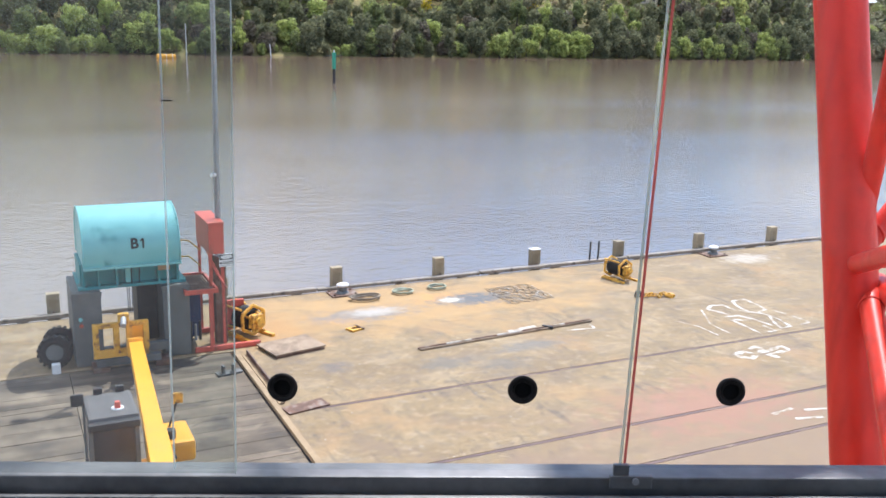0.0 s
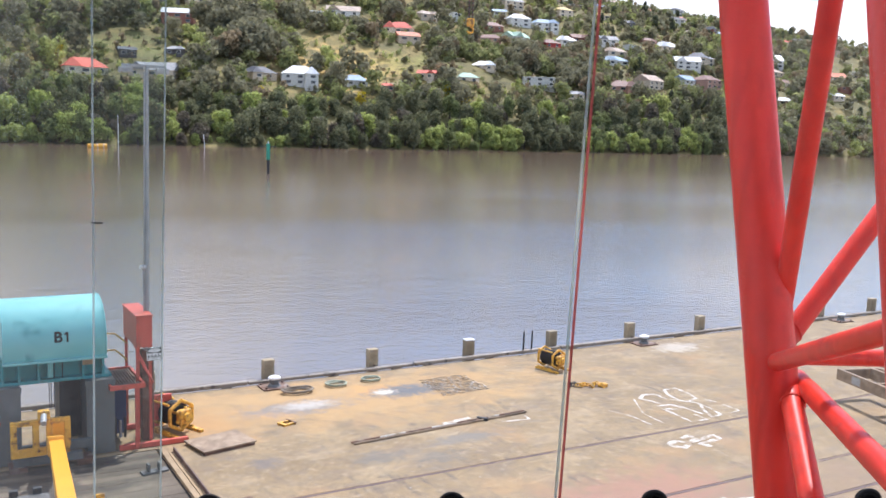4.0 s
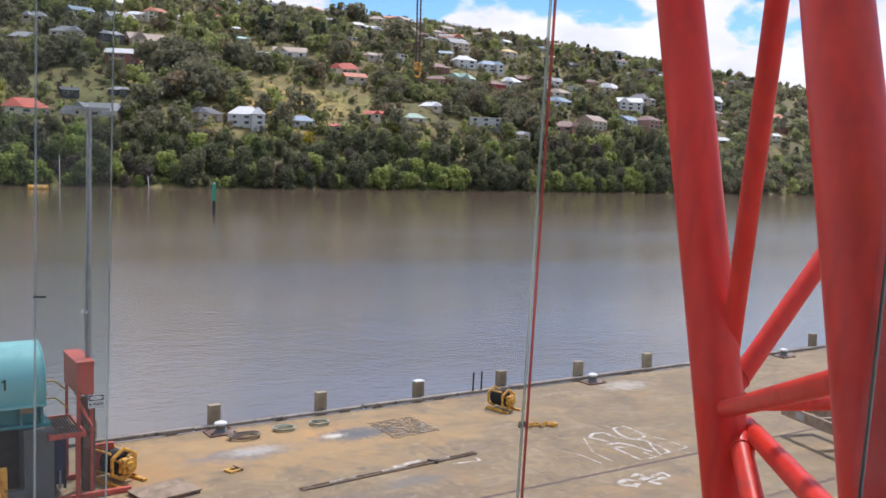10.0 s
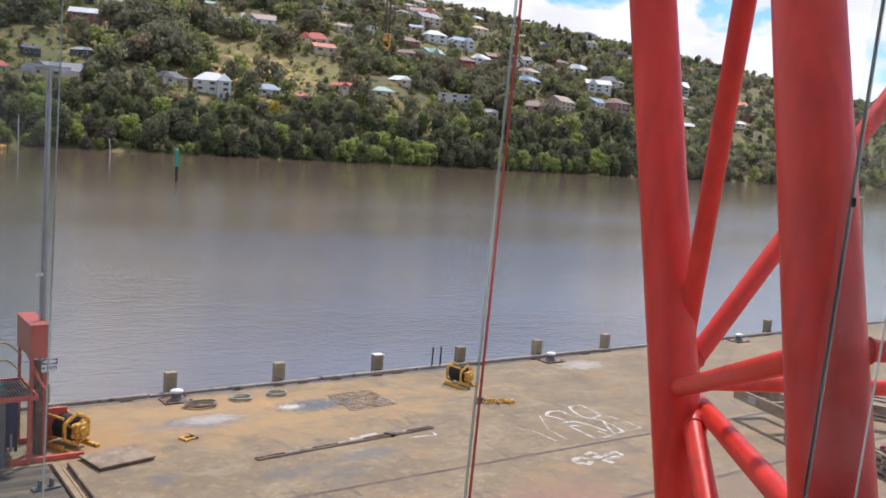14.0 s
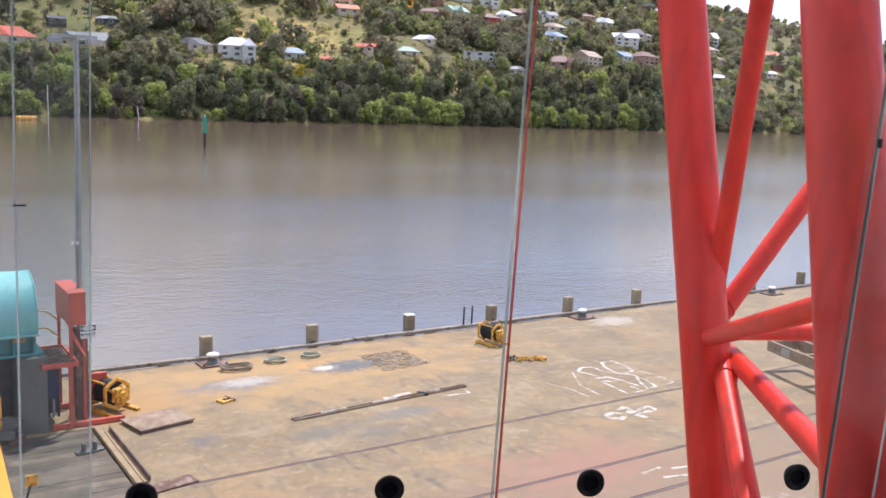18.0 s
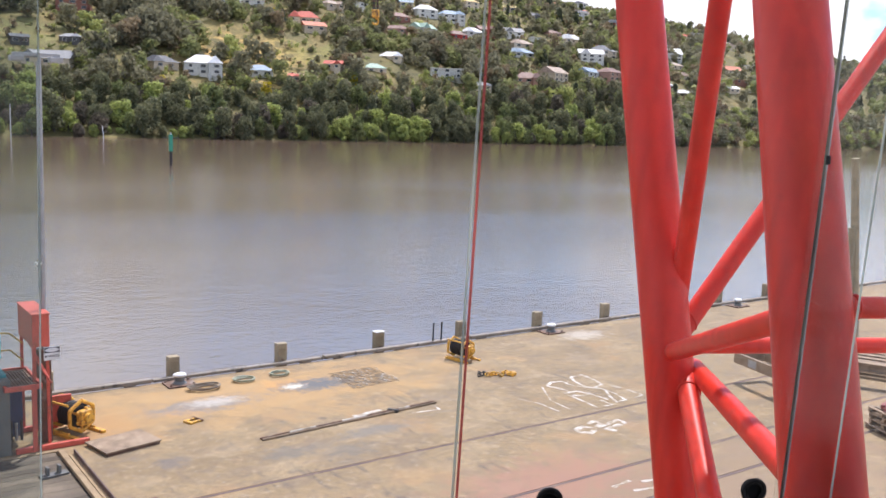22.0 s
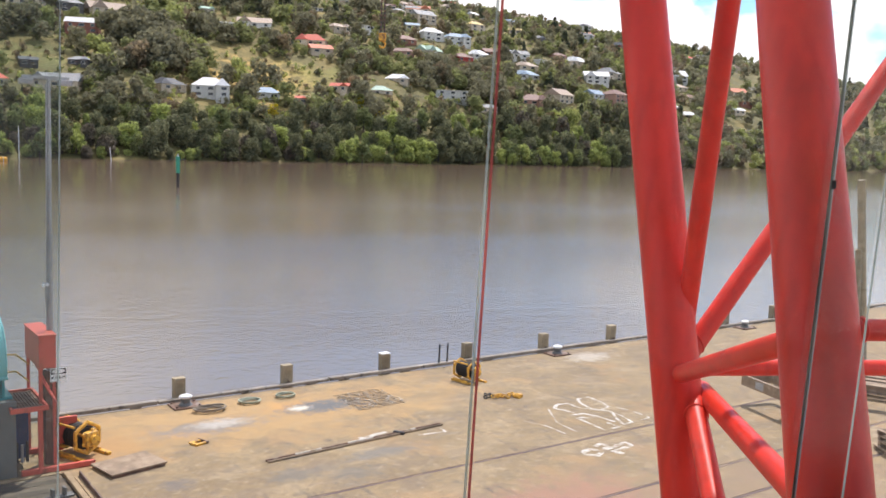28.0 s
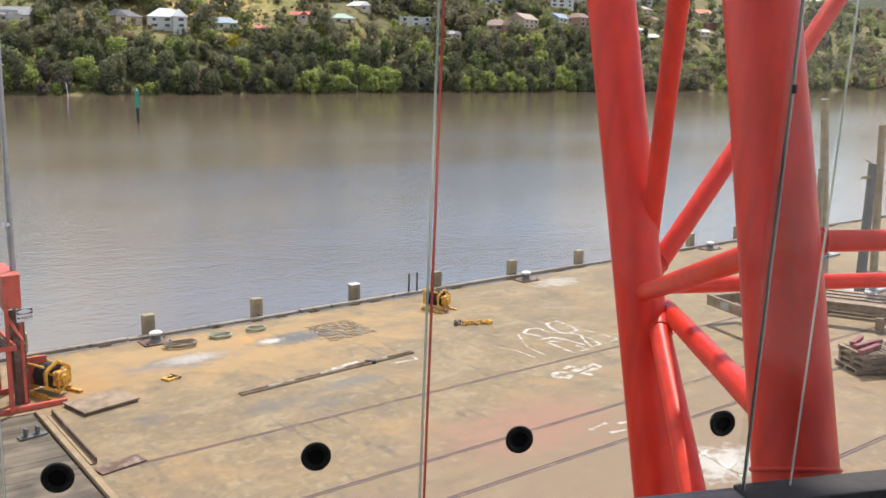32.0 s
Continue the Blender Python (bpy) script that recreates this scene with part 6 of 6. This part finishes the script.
# ---- timber, frames and posts at the far end ----
def skid_frame():
    """An open timber frame, raised on blocks."""
    s = thing("timber_cradle", pose(26.15, 19.25, 0, 0, 0, -106), "open rectangular timber cradle raised on high blocks", "timber cradle")
    for y in (0.05, 1.25):
        part("side_board", box(new_bm(), 0.0, y - 0.06, 0.62, 3.6, y + 0.06, 0.98, 0.012), M_BROWN, s)
    for x in (0.06, 1.75, 3.54):
        part("end_board", box(new_bm(), x - 0.06, 0.11, 0.62, x + 0.06, 1.19, 0.96, 0.012), M_BROWN, s)
    for x in (2.7, 3.3):
        for y in (0.2, 1.1):
            part("block", box(new_bm(), x - 0.14, y - 0.14, 0.0, x + 0.14, y + 0.14, 0.62, 0.01), M_BROWN, s)
    part("label_sheet", box(new_bm(), 0.75, -0.018, 0.68, 1.15, -0.012, 0.92), M_STEEL, s)


skid_frame()


def scrap_stack():
    rng = random.Random(9)
    for px, py, turn, high in ((25.75, 13.25, -22, 4), (25.9, 11.75, -30, 3), (27.3, 13.0, -15, 3)):
        s = thing("pallet_stack", pose(px, py, 0, 0, 0, turn), "stack of %d grey weathered timber pallets on the deck" % high, "pallets", "stacks of pallets")
        for lev in range(high):
            skew = Matrix.Translation((rng.uniform(-0.1, 0.1), rng.uniform(-0.1, 0.1), lev * 0.165)) @ Matrix.Rotation(radians(rng.uniform(-9, 9)), 4, "Z")
            for y in (-0.52, 0.0, 0.52):
                part("stringer", box(new_bm(), -0.65, y - 0.05, 0.022, 0.65, y + 0.05, 0.125, 0, skew), M_BROWN, s)
            for k in range(7):
                x = -0.58 + k * 0.193
                part("board", box(new_bm(), x - 0.06, -0.6, 0.127, x + 0.06, 0.6, 0.152, 0, skew), M_BROWN, s)
            for x in (-0.55, 0.0, 0.55):
                part("board", box(new_bm(), x - 0.06, -0.6, 0.0, x + 0.06, 0.6, 0.02, 0, skew), M_BROWN, s)
        if high > 3:
            top = high * 0.165
            for k, (x, y, ln, tn) in enumerate(((-0.2, -0.35, 1.1, 24), (0.1, 0.1, 1.3, 18), (0.0, 0.45, 0.9, 35))):
                turned = Matrix.Translation((x, y, top)) @ Matrix.Rotation(radians(tn), 4, "Z")
                part("red_bar", box(new_bm(), -ln / 2, -0.07, 0, ln / 2, 0.07, 0.12, 0.012, turned), M_MAROON, s, "faded red steel bar")
        else:
            part("red_bar", box(new_bm(), -0.5, -0.1, high * 0.165, 0.6, 0.06, high * 0.165 + 0.11, 0.012), M_MAROON, s, "faded red steel bar")
            part("loose_board", box(new_bm(), -0.3, 0.2, high * 0.165, 0.9, 0.36, high * 0.165 + 0.04, 0.006), M_KERB, s)
    b = thing("steel_beam", pose(29.8, 16.1, 0, 0, 0, -66), "long grey steel beam resting on low trestles", "beam")
    bm = new_bm()
    box(bm, -3.2, -0.15, 0.50, 5.2, 0.15, 0.54)
    box(bm, -3.2, -0.02, 0.54, 5.2, 0.02, 0.78)
    box(bm, -3.2, -0.15, 0.78, 5.2, 0.15, 0.82)
    part("girder", bm, M_BROWN, b)
    for x in (-2.6, 1.0, 4.6):
        part("trestle", box(new_bm(), x - 0.12, -0.5, 0.0, x + 0.12, 0.5, 0.50, 0.01), M_BROWN, b)
    b = thing("timber_rack", pose(31.4, 18.4, 0, 0, 0, -66), "low rack of weathered timbers", "timber rack")
    for k in range(5):
        part("timber", box(new_bm(), -2.5, -1.2 + k * 0.55, 0.25, 3.4, -0.9 + k * 0.55, 0.45, 0.015), M_BROWN, b)
    for x in (-2.0, 0.5, 2.8):
        part("bearer", box(new_bm(), x - 0.15, -1.3, 0.0, x + 0.15, 1.5, 0.25, 0.01), M_BROWN, b)


scrap_stack()


def tall_post(base, top, r, mat, label, cap=False):
    t = thing("tall_post", Matrix.Translation(base), label, "post", "tall posts beyond the boom")
    d = Vector(top) - Vector(base)
    part("shaft", tube(new_bm(), (0, 0, 0), d, r, r * 0.85, 14), mat, t)
    part("foot", box(new_bm(), -r * 2.6, -r * 2.6, 0.0, r * 2.6, r * 2.6, 0.12, 0.02), M_STEEL, t)
    if cap:
        part("bracket", box(new_bm(), d.x - 0.7, d.y - 0.04, d.z - 0.55, d.x + 0.1, d.y + 0.04, d.z - 0.45), M_POST, t)
        part("bracket", tube(new_bm(), (d.x - 0.05, d.y, d.z - 0.02), (d.x - 0.5, d.y, d.z + 0.16), 0.03, seg=8), M_RUST, t)
    return t


tall_post((40.9, 23.6, 0), (39.75, 23.6, 7.4), 0.20, M_POST, "tall weathered pale timber post")
tall_post((40.3, 23.6, 0), (40.0, 23.6, 4.2), 0.18, M_POST, "short weathered timber post beside the tall one")
tall_post((34.6, 18.35, 0), (34.7, 18.35, 5.15), 0.20, M_GREY, "grey steel post with a bracket", True)
tall_post((35.7, 18.4, 0), (35.4, 18.5, 6.6), 0.16, M_POST, "weathered brown timber post beyond the timber rack")
ty = thing("loose_tyre", pose(37.6, 19.2, 0), "black tyre lying on the deck", "tyre")
bm = new_bm()
ring(bm, (0, 0, 0.17), (0, 0, 1), 0.42, 0.17, 28, 10)
smooth_sides(part("casing", bm, M_RUBBER, ty))


# ---- river marks ----
def channel_mark():
    c = thing("channel_marker", pose(64.8, 188.4, WATER_Z - 1.2), "green channel marker on a dark pile in the river", "channel marker")
    part("pile", tube(new_bm(), (0, 0, 0), (0, 0, 4.2), 0.32, seg=14), M_DARK, c)
    part("daymark", box(new_bm(), -0.34, -0.34, 4.2, 0.34, 0.34, 7.6, 0.03), material("green_marker_paint", [(0.02, 0.25, 0.16), (0.04, 0.34, 0.22)], scale=2, rough=0.5), c, "bright green day mark")
    part("crossbar", box(new_bm(), -1.7, -0.05, 6.95, 1.7, 0.05, 7.05), M_GREY, c)
    part("lantern", tube(new_bm(), (0, 0, 7.6), (0, 0, 8.1), 0.16, 0.12, 12), M_WHITE, c)


channel_mark()
bu = thing("buoy", pose(55.3, 340.4, WATER_Z), "yellow float with a pale top moored near the far bank", "buoy")
bm = new_bm()
tube(bm, (-3.2, 0, 0.5), (3.2, 0, 0.5), 1.0, seg=18)
smooth_sides(part("float", bm, M_YELLOW, bu))
for x in (-2, 0, 2):
    bm = new_bm()
    ring(bm, (x, 0, 0.5), (1, 0, 0), 1.0, 0.1, 20, 6)
    part("band", bm, M_WHITE, bu)
for mx, my, mh in ((69.3, 378.5, 13.0), (98.9, 362.5, 6.0)):
    mp = thing("mooring_pole", pose(mx, my, WATER_Z - 1), "thin pale mooring pole near the far bank", "mooring pole", "mooring poles")
    part("shaft", tube(new_bm(), (0, 0, 0), (-0.5 if mh < 8 else 0, 0, mh), 0.17, seg=8), M_WHITE, mp)


def crane_hook():
    h = thing("crane_hook", pose(7.67, 12.75, 0, 0, 0, -31), "dark hoist ropes with an orange hook hanging from the jib", "crane hook")
    for x in (-0.027, 0.027):
        ln = part("fall", tube(new_bm(), (x, 0, 10.18), (x, 0, 38.5), 0.011, seg=8), M_DARK, h, "dark greased hoist rope")
        for k in range(36):
            part("lay", box(new_bm(), x - 0.016, -0.011, 10.22 + k * 0.07, x + 0.016, 0.011, 10.255 + k * 0.07), M_RUST, ln)
    part("block", box(new_bm(), -0.06, -0.04, 10.05, 0.06, 0.04, 10.18, 0.018), M_YELLOW_OLD, h, "orange hook block")
    bm = new_bm()
    for k in range(9):
        a, b = math.radians(90 - k * 28), math.radians(90 - (k + 1) * 28)
        tube(bm, (0.048 * math.cos(a), 0, 10.0 + 0.048 * math.sin(a)), (0.048 * math.cos(b), 0, 10.0 + 0.048 * math.sin(b)), 0.0145, seg=8)
    part("hook", bm, M_YELLOW_OLD, h)


crane_hook()


# ---- white paint on the concrete ----
def stroke(parent, pts, w, mat=None):
    bm = new_bm()
    lift = 0.004 + 0.0015 * len(parent.children)
    rng = random.Random(len(pts))
    fine = []
    for (ax, ay), (bx, by) in zip(pts[:-1], pts[1:]):
        n = max(2, int(math.hypot(bx - ax, by - ay) / 0.12))
        fine += [(ax + (bx - ax) * i / n, ay + (by - ay) * i / n) for i in range(n)]
    fine.append(pts[-1])
    lo, hi = [], []
    for i, (x, y) in enumerate(fine):
        x2, y2 = fine[min(i + 1, len(fine) - 1)]
        x1, y1 = fine[max(i - 1, 0)]
        dx, dy = x2 - x1, y2 - y1
        ln = math.hypot(dx, dy) or 1
        k = w / 2 * rng.uniform(0.75, 1.25)
        lo.append(bm.verts.new((x + dy / ln * k, y - dx / ln * k, lift)))
        hi.append(bm.verts.new((x - dy / ln * k, y + dx / ln * k, lift)))
    for i in range(len(fine) - 1):
        bm.faces.new((lo[i], lo[i + 1], hi[i + 1], hi[i]))
    part("stroke", bm, mat or M_CHALK, parent)


sym = thing("painted_symbol", Matrix.Identity(4), "large worn white outline symbol painted on the concrete", "road paint", kind="")
for pts in [[(19.94, 21.79), (20.35, 22.08), (20.74, 22.0), (20.75, 21.44), (20.99, 21.05)], [(19.94, 21.79), (20.09, 21.46), (20.2, 21.09)], [(21.4, 22.24), (21.92, 22.26), (21.84, 21.55), (21.71, 21.07), (21.21, 20.91), (21.0, 21.12), (21.12, 21.76), (21.4, 22.24)], [(19.88, 20.92), (20.39, 20.9), (20.55, 20.5), (20.22, 20.42), (19.95, 20.65)]]:
    stroke(sym, pts, 0.11)
for pts in [[(19.87, 20.85), (19.83, 20.09), (19.76, 19.31), (20.36, 19.27), (20.37, 19.82)], [(20.56, 20.57), (20.64, 19.72)], [(20.99, 21.05), (21.31, 20.7), (21.31, 20.09), (21.1, 19.43), (20.69, 19.4), (20.97, 20.01), (21.25, 20.43)]]:
    stroke(sym, pts, 0.10)
sym2 = thing("painted_lines", Matrix.Identity(4), "thin branching white paint lines on the concrete", "road paint")
for pts in [[(19.74, 21.84), (18.98, 20.56), (18.9, 19.59)], [(18.19, 21.2), (18.47, 20.46), (18.46, 19.61)], [(21.85, 20.9), (22.01, 20.41), (21.99, 19.52), (21.48, 19.47)]]:
    stroke(sym2, pts, 0.06)
sym3 = thing("painted_letters", Matrix.Identity(4), "small worn white painted loops on the concrete", "road paint")
for pts in [[(17.79, 18.13), (18.12, 18.22), (18.31, 17.92), (17.94, 17.7), (17.71, 17.96), (17.79, 18.13)], [(18.42, 18.32), (18.81, 18.44), (18.74, 18.12), (18.43, 17.96)], [(18.43, 17.96), (18.94, 18.05), (19.46, 18.14), (19.42, 17.86), (18.91, 17.77), (18.57, 17.75), (18.69, 17.44)]]:
    stroke(sym3, pts, 0.17)
sym4 = thing("painted_box", Matrix.Identity(4), "worn white painted corner line beside the long poles", "road paint")
stroke(sym4, [(14.57, 21.66), (15.45, 21.53), (15.52, 21.88)], 0.08)
stroke(sym4, [(12.9, 22.2), (13.9, 22.35)], 0.16)
sym5 = thing("painted_marks", Matrix.Identity(4), "scuffed white painted marks on the concrete", "road paint")
for pts in ([(15.6, 14.6), (16.3, 14.7)], [(16.5, 14.5), (17.2, 14.35)], [(15.9, 14.2), (16.6, 14.05)], [(16.2, 12.0), (17.0, 12.2)], [(16.1, 11.2), (16.9, 11.4)], [(16.4, 10.8), (16.8, 12.4)]):
    stroke(sym5, pts, 0.10)

# smear and clip on the cab glass
sm = mesh_object("glass_smear", box(new_bm(), -0.725, -0.024, 8.316, -0.706, -0.023, 8.3185, 0.0008), M_DARK)
sm.matrix_basis = CAB
tagged(sm, "small dark smear on the cab window", "smear")
gc = mesh_object("glass_clip", box(new_bm(), 0.656, -0.006, 8.440, 0.664, -0.001, 8.456, 0.002), M_RUBBER)
gc.matrix_basis = CAB
tagged(gc, "small black clip on the edge of the glass", "clip")
gf = thing("glass_bracket", CAB, "small metal bracket holding the panes at the sill", "bracket")
part("foot", box(new_bm(), -0.012, -0.03, SILL - 0.02, 0.06, -0.018, SILL + 0.004, 0.003), M_ALU, gf)
part("screw", tube(new_bm(), (0.03, -0.034, SILL - 0.004), (0.03, -0.029, SILL - 0.004), 0.006, seg=12), M_STEEL, gf)
part("tab", box(new_bm(), -0.006, -0.026, SILL, 0.02, -0.016, SILL + 0.022, 0.002), M_ALU, gf)

# ---- planks of the timber bay ----
def planks():
    rng = random.Random(2)
    bay = thing("pavement_planks", Matrix.Identity(4), "dark weathered timber planking set into the wharf deck", "planking", kind="structure")
    meshes = []
    for k in range(8):
        bm = new_bm()
        box(bm, -2.0, -0.1385, -0.12, 2.0, 0.1385, 0.0, 0.006)
        bmesh.ops.recalc_face_normals(bm, faces=bm.faces)
        me = bpy.data.meshes.new("plank")
        bm.to_mesh(me)
        bm.free()
        me.materials.append(M_PLANK)
        meshes.append(me)
    n = 0
    y = 23.45
    row = 0
    while y > 8.0:
        x = 5.10 - 2.0 + (row % 3) * 0.0
        first = 5.10
        shift = (row % 3) * 1.3
        xs = []
        while first > -9:
            xs.append(first)
            first -= 4.0
        for i, xe in enumerate(xs):
            ob = new("plank", meshes[rng.randrange(8)])
            ob.parent = bay
            ob.matrix_basis = Matrix.Translation((xe - 2.0, y - 0.14, rng.uniform(-0.008, 0.004))) @ Matrix.Rotation(radians(rng.uniform(-0.1, 0.1)), 4, "Z") @ Matrix.Diagonal((0.996, 1, 1, 1))
            n += 1
        y -= 0.282
        row += 1
    part("plank_bed", box(new_bm(), -12, 7.8, -0.5, 5.2, 23.6, -0.125), M_DARK, bay)
    part("edge_beam", box(new_bm(), -12, 23.47, -0.2, 5.26, 23.61, 0.012, 0.01), M_BEAM, bay)


planks()
